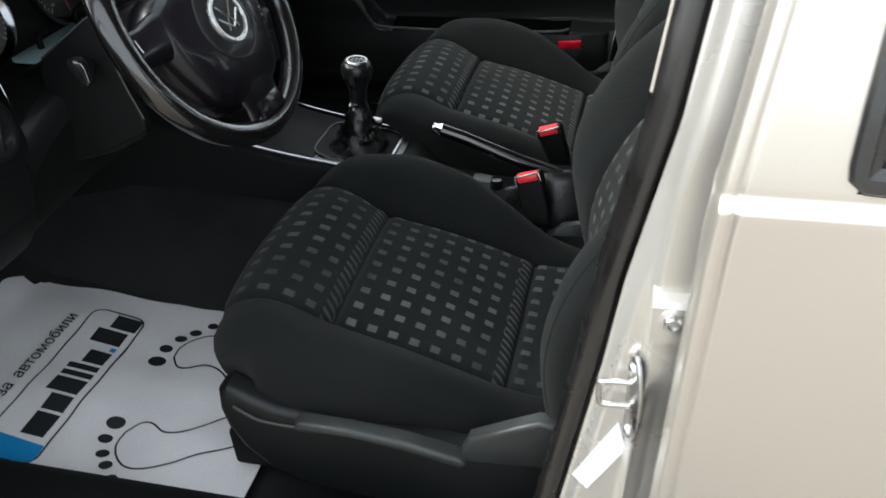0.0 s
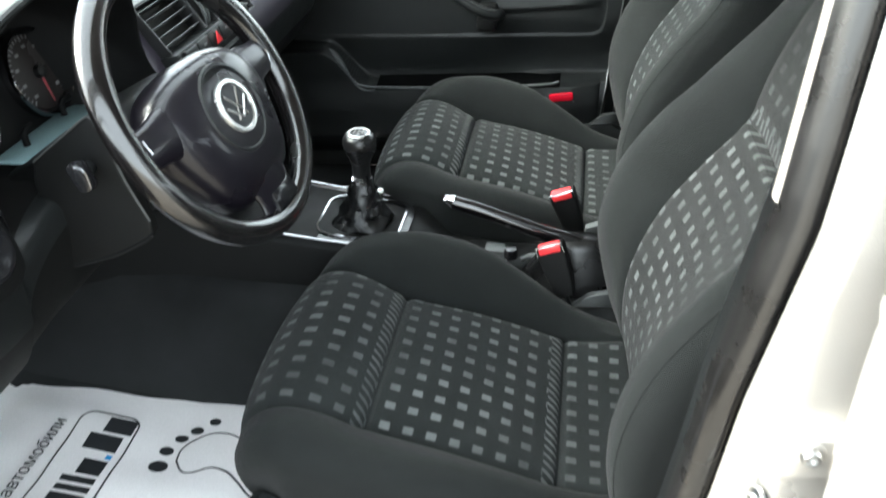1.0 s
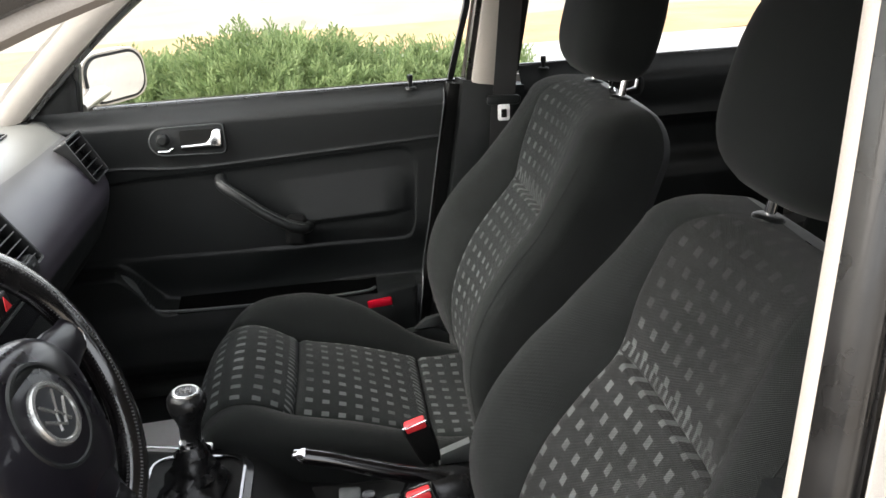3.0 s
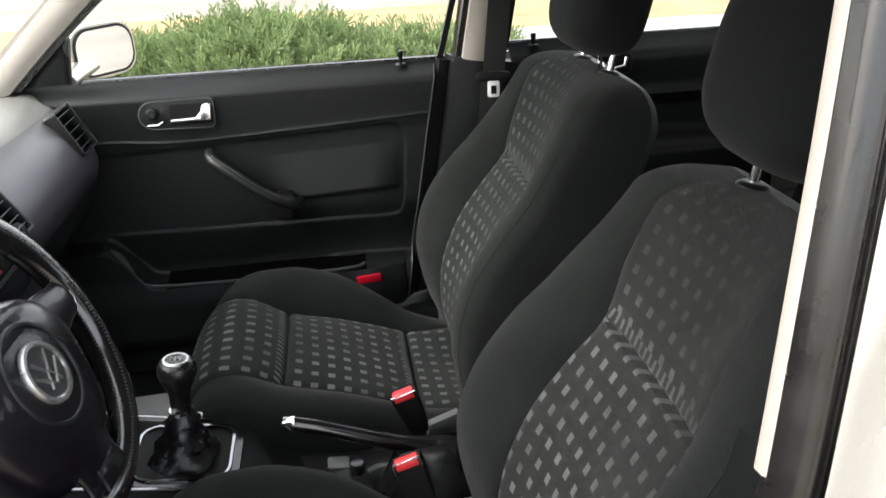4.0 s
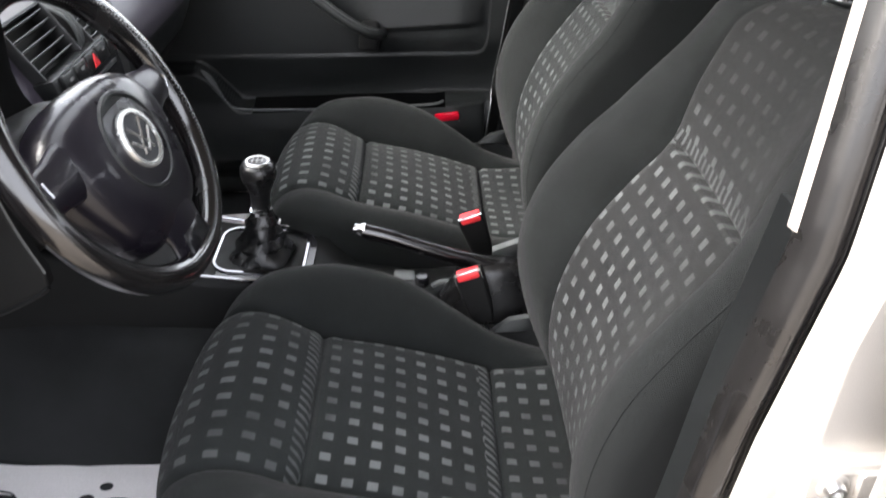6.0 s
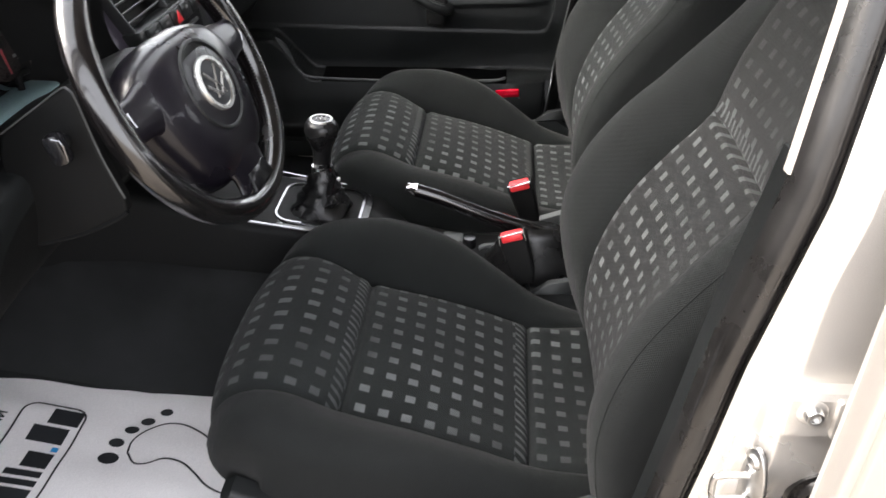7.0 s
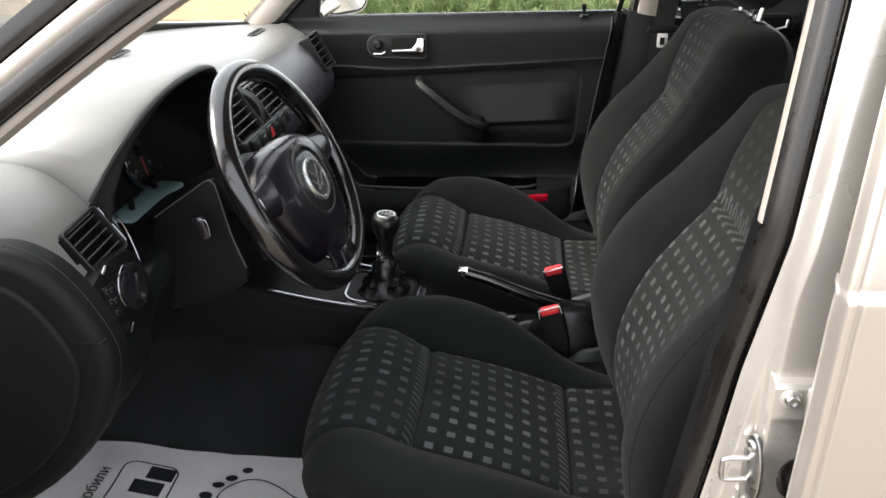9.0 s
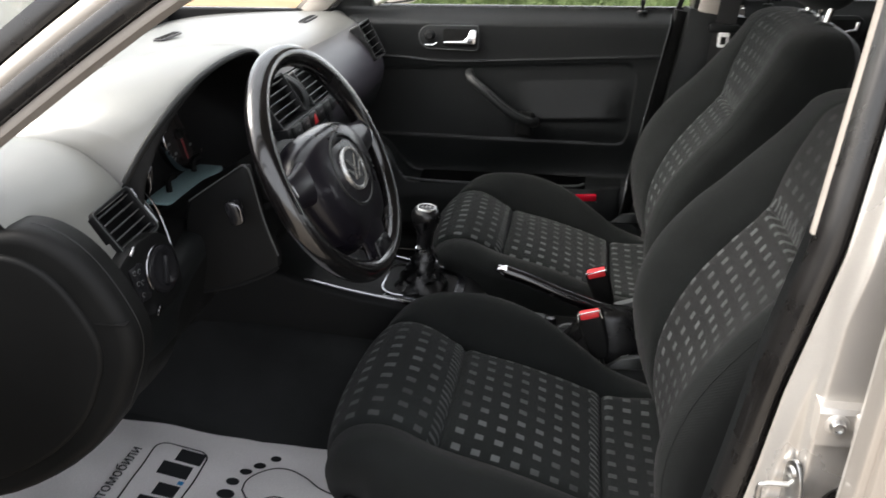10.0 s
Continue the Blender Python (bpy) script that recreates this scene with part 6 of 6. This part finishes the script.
def rear_door(side):
    near = side < 0
    D = thing("rear_door", (0.95, side * 0.78, 0.30), "closed silver rear door with black window seal" if near else "closed rear door with black trim", "car door", "rear doors")
    x0 = (lambda z: table(DOOR_EDGE, z)) if near else (lambda z: pb(z) + 0.095)

    def skin_point(d, x, z):
        """d: distance from the front edge."""
        dip = 0.020 * (1 - smooth(0.0, 0.005, d)) ** 1.5 + 0.0022 * bell(d - 0.0135, 0.0022)
        return Vector((x, side * (rear_door_skin(z) - dip), z))
    near_d = [0, 0.0006, 0.0012, 0.002, 0.003, 0.004, 0.005, 0.007, 0.009, 0.010, 0.011, 0.012, 0.013, 0.0135, 0.014, 0.015, 0.016, 0.017, 0.018, 0.020, 0.024, 0.030]
    zs = sorted(set(lin(0.30, 0.97, 30) + [0.974, 0.976, 0.978, 0.980, 0.982, 0.984, 0.986, 0.990]))
    ds = near_d + lin(0.06, 1.0, 14)
    g = []
    for d in ds:
        row = []
        for z in zs:
            x = x0(z) + d if d < 0.031 else x0(z) + 0.03 + (d - 0.03) / 0.97 * (1.25 - x0(z) - 0.16 * smooth(0.62, 0.35, z))
            row.append(skin_point(d, x, z))
        g.append(row)
    part("outer_skin", sheets(g, [[(0, 0)] * len(zs)] * len(ds), lambda i, j: 1)[1], SILVER, D, "silver painted door skin", sharp=80)
    edge = [[Vector((x0(z) + 0.0005, side * (rear_door_skin(z) - 0.020 - d), z)) for d in (0, 0.003, 0.006)] for z in zs]
    part("door_edge", sheets(edge, [[(0, 0)] * 3] * len(zs), lambda i, j: 1)[1], PRIMER, D)
    # frame of the window and its glass
    if near:
        def win(z):
            return 0.610 + 0.07 * (z - 1.0)

        def fy(z):
            return -rear_door_skin(z)
        fz = [0.990, 0.992, 0.996] + lin(1.0, 1.34, 18)
        g = []
        for z in fz:
            xs = [x0(z) + d for d in near_d] + [x0(z) + 0.03 + f * (win(z) + 0.008 - x0(z) - 0.03) for f in (0.3, 0.6, 0.85, 1.0)]
            g.append([skin_point(x - x0(z), x, z) for x in xs])
        part("window_frame", sheets(g, [[(0, 0)] * len(g[0])] * len(fz), lambda i, j: 1)[1], SILVER, D, "silver window frame", sharp=80)
        bend = [(1.22, 0.999), (0.70, 0.999), (0.632, 0.999), (0.6225, 0.9995), (0.6200, 1.0015), (0.6195, 1.008), (win(1.04) + 0.0085, 1.04), (win(1.1) + 0.009, 1.1), (win(1.33) + 0.009, 1.33)]
        part("window_seal", ribbon(bmesh.new(), [(x, fy(z) - 0.001, z) for x, z in bend], [(-0.0095, -0.012), (-0.0095, 0.001), (-0.007, 0.0035), (0.001, 0.0035), (0.003, 0.001), (0.008, 0.000), (0.0095, -0.004), (0.0095, -0.012)], (0, -1, 0.2)), RUBBER, D, "black window seal")
        part("window_pane", sheets([[Vector((win(z) + 0.012 + f * (1.22 - win(z) - 0.25 * (z - 0.98)), fy(z) + 0.008, z)) for f in (0, 0.5, 1.0)] for z in lin(0.998, 1.33, 8)], [[(0, 0)] * 3] * 8, lambda i, j: 1)[1], TINT, D, "dark tinted side window")
    else:
        gi, us = [], []
        xs = lin(0.66, 1.30, 40)
        for x in xs:
            gi.append([Vector((x, 0.745 - 0.034 * smooth(1.01, 0.965, z) + 0.012 * smooth(0.965, 0.88, z) - 0.010 * bell(z - 0.872, 0.012) + 0.028 * smooth(0.87, 0.85, z) - 0.05 * smooth(0.78, 0.74, z), z)) for z in lin(0.36, 1.008, 50)])
            us.append([(0, 0)] * 50)
        part("inner_trim", sheets(gi, us, lambda i, j: 1)[1], DOORSKIN, D, "black rear door trim", sharp=70)
        part("glass_seal", nbox((0.97, 0.757, 1.004), (0.62, 0.014, 0.016), 0.004), RUBBER, D)
        hb = basis((0.880, 0.711, 0.952), (1, 0, 0), (0, 0.05, 1))
        bz = part("handle_bezel", slab(bmesh.new(), rrect(0.118, 0.058, 0.027, 6), 0.008, hb @ pose(0, 0, -0.002), 0.003, 3), PLASTIC, D, "black oval handle bezel")
        # Recess shade again drawn as a flat dark plate.
        part("handle_recess", slab(bmesh.new(), rrect(0.078, 0.040, 0.006), 0.003, hb @ pose(0.010, 0, 0.0045)), DARK, bz)
        part("door_opener", tube(bmesh.new(), [hb @ Vector(p) for p in ((-0.024, -0.010, 0.009), (0.010, -0.009, 0.012), (0.036, -0.004, 0.012), (0.040, 0.014, 0.010))], [0.0030, 0.0038, 0.0050, 0.0055], 10), CHROME, D, "chrome inside door handle")
        part("lock_pin", lathe(bmesh.new(), [(0.001, 0.028), (0.006, 0.027), (0.0065, 0.018), (0.0045, 0.012), (0.0045, 0.0), (0.001, 0.0)], 14, pose(0.716, 0.738, 1.000)), PLASTIC, D)
        part("pin_collar", lathe(bmesh.new(), [(0.001, 0.005), (0.011, 0.004), (0.013, 0.0), (0.001, 0.0)], 18, pose(0.716, 0.738, 0.999)), PLASTIC, D)
        part("window_pane", nbox((0.96, 0.720, 1.16), (0.60, 0.004, 0.36), 0, m=pose(0, 0, 0, 16, 0, 0)), GLASS, D).visible_shadow = False
        fr = [(0.650, 0.762, 1.0), (0.668, 0.725, 1.15), (0.69, 0.67, 1.34), (0.90, 0.665, 1.36), (1.12, 0.69, 1.30), (1.28, 0.755, 1.0)]
        part("window_frame", ribbon(bmesh.new(), spline(fr, 5), [(-0.012, -0.01), (0.012, -0.01), (0.012, 0.012), (-0.012, 0.012)], (0, -1, 0.2)), PLASTIC, D, "black window frame")


rear_door(-1)
rear_door(1)


def rear_bench():
    R = thing("rear_bench", (1.3, 0, 0.30), "black cloth rear bench seat", "car seat")
    part("cushion", nbox((1.08, 0, 0.44), (0.50, 1.30, 0.22), 0.06, segs=4), CLOTH, R, sharp=60)
    part("backrest", nbox((1.43, 0, 0.76), (0.16, 1.30, 0.62), 0.06, m=pose(0, 0, 0, 0, 18, 0), segs=4), CLOTH, R, sharp=60)
    for y in (-0.36, 0.36):
        part("headrest", nbox((1.55, y, 1.12), (0.10, 0.26, 0.13), 0.04, m=pose(0, 0, 0, 0, 14, 0), segs=4), CLOTH, R, sharp=60)


rear_bench()
for sy in (-1, 1):
    part("rear_quarter", nbox((1.75, sy * 0.77, 0.66), (0.95, 0.09, 0.66), 0.04), SILVER, B)
    part("c_pillar", ribbon(bmesh.new(), [(1.28, sy * 0.75, 0.98), (1.38, sy * 0.72, 1.15), (1.45, sy * 0.66, 1.34)], [(-0.06, -0.02), (-0.05, 0.02), (0.05, 0.02), (0.06, -0.02)], (0, sy, 0.2)), SILVER, B)


# ---- closing panels low down, and the open driver's door ----
for sy in (-1, 1):
    part("kick_panel", nbox((-0.70 + (0.05 if sy > 0 else 0), sy * 0.725, 0.62), (0.44 + (0.10 if sy > 0 else 0), 0.03, 0.72), 0.006), TRIM, B)
    part("front_flank", nbox((-0.76, sy * 0.80, 0.62), (0.50, 0.06, 0.70), 0.02), SILVER, B)
part("sill", nbox((0.3, 0.75, 0.28), (2.0, 0.12, 0.16), 0.02), SILVER, B)
part("sill_cover", nbox((0.2, 0.70, 0.345), (1.5, 0.08, 0.05), 0.015), PLASTIC, B)


def open_door():
    D = thing("driver_door", (-0.47, -0.81, 0.30), "driver door swung wide open, silver outside, black inside", "car door")
    m = Matrix.Translation((-0.47, -0.81, 0)) @ pose(0, 0, 0, 0, 0, -69)      # x: along the door, y: into the car
    skin = [[m @ Vector((x, -0.05 - 0.05 * math.sin(math.pi * smooth(0.25, 1.05, z)), z)) for z in lin(0.30, 0.985, 16)] for x in lin(0.0, 0.98, 20)]
    part("outer_skin", sheets(skin, [[(0, 0)] * 16] * 20, lambda i, j: 1)[1], SILVER, D, "silver painted outer panel")
    trim = [[m @ Vector((x, 0.045 + 0.03 * smooth(0.98, 0.90, z) - 0.02 * smooth(0.86, 0.84, z) + 0.04 * smooth(0.55, 0.52, z), z)) for z in lin(0.33, 0.99, 40)] for x in lin(0.03, 0.95, 30)]
    part("inner_trim", sheets(trim, [[(0, 0)] * 40] * 30, lambda i, j: 1)[1], DOORSKIN, D, "black vinyl inner trim")
    part("door_edge", ribbon(bmesh.new(), [m @ Vector((0.96, 0, 0.32)), m @ Vector((0.98, 0, 0.98))], [(-0.05, -0.01), (-0.05, 0.01), (0.05, 0.01), (0.05, -0.01)], tuple(m.to_3x3() @ Vector((1, 0, 0)))), PRIMER, D)
    fr = [(0.02, 0, 0.98), (0.25, 0.06, 1.16), (0.50, 0.12, 1.30), (0.85, 0.15, 1.36), (1.05, 0.15, 1.36), (0.98, 0, 0.98)]
    part("window_frame", tube(bmesh.new(), [m @ Vector(q) for q in spline(fr[:4], 4) + fr[4:]], 0.018, 8), RUBBER, D, "black window frame")


open_door()


# ---- seat belt on the passenger pillar ----
def seat_belt():
    S = thing("seat_belt", (0.62, 0.69, 0.45), "black seat belt hanging with its metal tongue", "seat belt")
    web = spline([(0.640, 0.650, 1.30), (0.627, 0.662, 1.13), (0.614, 0.672, 0.98), (0.606, 0.680, 0.90), (0.596, 0.685, 0.70), (0.585, 0.685, 0.45)], 5)
    part("webbing", ribbon(bmesh.new(), web, [(-0.024, 0), (-0.024, 0.0018), (0.024, 0.0018), (0.024, 0)], (0, -1, 0)), BELT, S)
    m = basis((0.609, 0.664, 0.944), (1, 0, -0.03), (0.12, 0.05, 1))
    if (m.to_3x3() @ Vector((0, 0, 1))).y > 0:
        m = m @ pose(0, 0, 0, 0, 180, 0)
    part("tongue_grip", slab(bmesh.new(), rrect(0.074, 0.020, 0.008), 0.012, m @ pose(0, 0.010, -0.004), 0.004), PLASTIC, S, "black plastic tongue grip")
    t = slab(bmesh.new(), rrect(0.026, 0.036, 0.005), 0.003, m @ pose(0.0, -0.016, 0.004), 0.001)
    tg = part("tongue", t, ZINC, S, "bright zinc tongue")
    part("tongue_slot", slab(bmesh.new(), rrect(0.012, 0.018, 0.002), 0.0008, m @ pose(0.0, -0.018, 0.0072)), DARK, tg)


seat_belt()


# ---- pedals and the printed paper mat ----
P = thing("pedals", (-0.66, -0.33, 0.32), "black rubber pedals under the dashboard", "pedals")
for y, z in ((-0.22, 0.44), (-0.36, 0.46), (-0.46, 0.46)):
    part("pedal", nbox((-0.66, y, z), (0.03, 0.07, 0.06), 0.008, m=pose(0, 0, 0, 0, -35, 0)), RUBBER, P)
    part("pedal_arm", tube(bmesh.new(), [(-0.67, y, z + 0.02), (-0.72, y, z + 0.12), (-0.76, y, z + 0.20)], 0.008, 8), DARK, P)


def mat_z(x, y):
    r = math.sin(x * 31 + y * 9) * 0.0012 + math.sin(x * 12 - y * 27) * 0.0016 + 0.0010 * math.sin(y * 70 + 8 * x)
    far = 0.05 * smooth(-0.20, -0.165, y) * smooth(-0.30, -0.60, x)
    return 0.283 + 0.155 * max(0.0, -0.30 - x) + 0.40 * max(0.0, -0.62 - x) + r + far


def mat_at(x, y, lift=0.0):
    return Vector((x, y, mat_z(x, y) + lift))


M = thing("paper_mat", (-0.38, -0.39, 0.28), "white paper floor mat printed with footprints and lettering", "floor mat")
part("sheet", sheet_bm(mat_z, lin(-0.78, -0.03, 60), lin(-0.634, -0.172, 45), 0.0012), PAPER, M, "creased white paper")


def draped(outline, lift=0.0016, hole=None):
    """A printed patch laid on the mat."""
    bm = bmesh.new()
    c = (sum(p[0] for p in outline) / len(outline), sum(p[1] for p in outline) / len(outline))
    vs = [bm.verts.new(mat_at(x, y, lift)) for x, y in outline]
    mid = [bm.verts.new(mat_at(c[0] + (x - c[0]) * 0.5, c[1] + (y - c[1]) * 0.5, lift)) for x, y in outline]
    o = bm.verts.new(mat_at(*c, lift))
    n = len(vs)
    for k in range(n):
        bm.faces.new((vs[k], vs[(k + 1) % n], mid[(k + 1) % n], mid[k]))
        bm.faces.new((mid[k], mid[(k + 1) % n], o))
    return bm


def drawn(pts, width, closed=True):
    """A printed line on the mat."""
    bm = bmesh.new()
    n, vs = len(pts), []
    for k in range(n):
        a = Vector(pts[(k - 1) % n if closed else max(0, k - 1)])
        b = Vector(pts[(k + 1) % n if closed else min(n - 1, k + 1)])
        t = (b - a).normalized()
        nn = Vector((-t.y, t.x)) * width / 2
        p = Vector(pts[k])
        vs.append((bm.verts.new(mat_at(*(p + nn), 0.0016)), bm.verts.new(mat_at(*(p - nn), 0.0016))))
    for k in range(n if closed else n - 1):
        a, b = vs[k], vs[(k + 1) % n]
        bm.faces.new((a[0], b[0], b[1], a[1]))
    return bm


M2 = thing("paper_mat", (-0.38, 0.39, 0.28), "plain white paper floor mat in the passenger footwell", "floor mat")
part("sheet", sheet_bm(lambda x, y: mat_z(x, -y), lin(-0.78, -0.06, 40), lin(0.172, 0.622, 30), 0.0012), PAPER, M2, "creased white paper")

# lettering frame with its blue end; the name in it stands as plain bars
corners = rrect(0.353, 0.102, 0.022, 5, -0.4385, -0.429)
frame_pts = []
for (ya, xa), (yb, xb) in zip(corners, corners[1:] + corners[:1]):
    n = max(1, int(math.hypot(yb - ya, xb - xa) / 0.012))
    frame_pts += [(xa + (xb - xa) * k / n, ya + (yb - ya) * k / n) for k in range(n)]
part("print_frame", drawn(frame_pts, 0.0032), INK, M)
part("print_corner", draped([(-0.381, -0.606), (-0.380, -0.590), (-0.381, -0.576), (-0.43, -0.573), (-0.470, -0.570), (-0.478, -0.574), (-0.4795, -0.590), (-0.478, -0.602), (-0.470, -0.612), (-0.43, -0.6145), (-0.392, -0.613)]), BLUE, M, "blue printed corner")


def print_bar(y, wide, low, high, material):
    n = 4
    part("print_bar" if material is INK else "print_dot", draped([(-0.392 - low - (high - low) * k / n, y) for k in range(n + 1)] + [(-0.392 - high + (high - low) * k / n, y + wide) for k in range(n + 1)]), material, M)


yy = -0.563
for wide, low, high, gap in ((0.048, 0.0, 0.040, 0.006), (0.034, 0.0, 0.040, 0.006), (0.034, 0.0, 0.057, 0.006), (0.012, 0.0, 0.057, 0.006), (0.012, 0.0, 0.057, 0.006), (0.032, 0.0, 0.040, 0.005), (0.010, 0.0, 0.010, 0.006), (0.033, 0.0, 0.057, 0.006), (0.033, -0.009, 0.040, 0.006)):
    print_bar(yy, wide, low, high, BLUE if wide == 0.010 else INK)
    yy += wide + gap
tx = basis((-0.499, -0.534, mat_z(-0.499, -0.534) + 0.0042), (0, 1, 0), (-1, 0, 0.155))
for word, run in (("1", 0.0), ("за", 0.026), ("автомобили", 0.070)):
    part("print_word", join_text(word, 0.0295, tx @ pose(run, 0, 0)), INK, M, "small black printed word")


def footprint(cx, cy, flip):
    toes = ((-0.034, 0.033, 0.0125, 0.0165), (-0.034, 0.000, 0.0090, 0.0125), (-0.020, -0.030, 0.0085, 0.0120), (-0.001, -0.051, 0.0085, 0.0120), (0.023, -0.074, 0.0075, 0.0105))
    for dx, dy, ry, rx in toes:
        dy *= flip
        part("toe_print", draped([(cx + dx + rx * math.cos(a), cy + dy + ry * math.sin(a)) for a in [2 * math.pi * q / 18 for q in range(18)]]), INK, M)
    sole = [(-0.009, 0.018), (-0.010, -0.006), (0.004, -0.030), (0.030, -0.049), (0.062, -0.050), (0.098, -0.032), (0.130, -0.006), (0.168, 0.012), (0.200, 0.030), (0.215, 0.055), (0.205, 0.080), (0.175, 0.092), (0.140, 0.078), (0.113, 0.054), (0.086, 0.034), (0.056, 0.028), (0.030, 0.041), (0.010, 0.040)]
    pts = [(cx + p.x, cy + flip * p.y) for p in spline([(a, b, 0) for a, b in sole + sole[:1]], 4)[:-1]]
    part("sole_print", drawn(pts, 0.0032), INK, M)


footprint(-0.278, -0.318, -1)
footprint(-0.270, -0.532, 1)


# ---- outside: ground, kerb, hedge ----
tagged(single("ground", sheet_bm(lambda x, y: 0.0, lin(-400, 400, 9), lin(-400, 400, 9), 0.2), ASPHALT, kind="structure"), "pale worn concrete ground", "ground")
tagged(single("kerb", nbox((0.5, 1.62, 0.06), (16.0, 0.14, 0.16), 0.02), KERB, kind="structure"), "concrete kerb beside the hedge", "kerb")
tagged(single("pavement", sheet_bm(lambda x, y: 0.03, lin(-10, 14, 5), lin(4.2, 7.2, 4), 0.05), KERB, kind="structure"), "pale concrete pavement beyond the hedge", "pavement")
tagged(single("verge", sheet_bm(lambda x, y: 0.035 + 0.02 * math.sin(x * 1.3 + y), lin(-40, 40, 60), lin(7.2, 9.5, 8), 0.05), SOIL, kind="structure"), "strip of dry ochre soil", "verge")


def sprays(rng, count, centre, size, length, fan, needle):
    """Feathery evergreen sprays over an uneven mound, as plain vertices and faces."""
    verts, faces = [], []
    for _ in range(count):
        while True:
            d = Vector((rng.gauss(0, 1), rng.gauss(0, 1), rng.gauss(0.25, 0.9)))
            if d.length > 0.2:
                break
        d.normalize()
        rad = rng.uniform(0.72, 1.0) ** 0.5
        lump = 1 + 0.16 * noise.noise(Vector((d.x * 2.3 + centre[0], d.y * 2.3, d.z * 2.6))) + 0.10 * noise.noise(d * 6 + Vector(centre))
        p = Vector(centre) + Vector((d.x * size[0], d.y * size[1], d.z * size[2])) * rad * lump
        if p.z < 0.05:
            continue
        aim = (d + Vector((rng.uniform(-0.7, 0.7), rng.uniform(-0.7, 0.7), rng.uniform(0.1, 0.9)))).normalized()
        side = aim.cross(Vector((rng.uniform(-1, 1), rng.uniform(-1, 1), rng.uniform(-1, 1)))).normalized()
        L = length * rng.uniform(0.6, 1.35)
        droop = Vector((0, 0, -0.25 * L))
        for k in range(fan):
            f = (k + 0.5) / fan
            base = p + aim * (L * f) + droop * f * f
            for s in (-1, 1):
                tip = base + (side * s * 0.75 + aim * 0.8 + Vector((0, 0, rng.uniform(-0.2, 0.3)))).normalized() * needle * (1.15 - 0.6 * f) * rng.uniform(0.7, 1.2)
                off = aim * needle * 0.24
                n0 = len(verts)
                mid = base.lerp(tip, 0.55)
                bow = aim.cross(side) * needle * rng.uniform(-0.15, 0.15)
                verts += [base - off * 0.5, mid + off * 0.9 + bow, tip, mid - off * 0.6 + bow]
                faces.append((n0, n0 + 1, n0 + 2, n0 + 3))
    return verts, faces


def shrub(centre, size, count, seed, mat_, label, category="shrub", group="hedge shrubs", needle=0.046, length=0.15):
    rng = random.Random(seed)
    S = thing("shrub", (centre[0], centre[1], 0.0), label, category, group)
    bm = bmesh.new()
    for k in range(7):
        a = 2 * math.pi * k / 7 + rng.uniform(-0.3, 0.3)
        top = Vector((centre[0] + math.cos(a) * size[0] * 0.55, centre[1] + math.sin(a) * size[1] * 0.55, centre[2] + size[2] * rng.uniform(0.2, 0.6)))
        base = Vector((centre[0] + 0.04 * math.cos(a), centre[1] + 0.04 * math.sin(a), 0.0))
        tube(bm, [base, base.lerp(top, 0.4) + Vector((0, 0, 0.1)), top], [0.022, 0.014, 0.005], 7)
    part("stems", bm, BARK, S)
    v, f = sprays(rng, count, centre, size, length, 7, needle)
    me = bpy.data.meshes.new("foliage")
    me.from_pydata([tuple(p - ROOT[S]) for p in v], [], f)
    me.materials.append(mat_)
    ob = new("foliage", me)
    ob.parent = S
    ob["kind"] = "stuff"
    return S


for k in range(3):
    rr = random.Random(40 + k)
    shrub((-0.62 + 0.62 * k + rr.uniform(-0.1, 0.1), 2.55 + rr.uniform(-0.12, 0.12), 0.35), (0.62 + rr.uniform(-0.05, 0.1), 0.62, 0.39 + rr.uniform(-0.06, 0.07)), 4200, 100 + k, LEAF, "feathery green juniper shrub in a low hedge")
for k, (x, y) in enumerate(((-4.6, 4.4), (-5.6, 5.3), (-6.8, 5.6))):
    shrub((x, y, 0.5), (0.8, 0.7, 0.6), 1100, 300 + k, GRASSLEAF, "yellow-green shrub beyond the bonnet", group="far shrubs", needle=0.06, length=0.2)
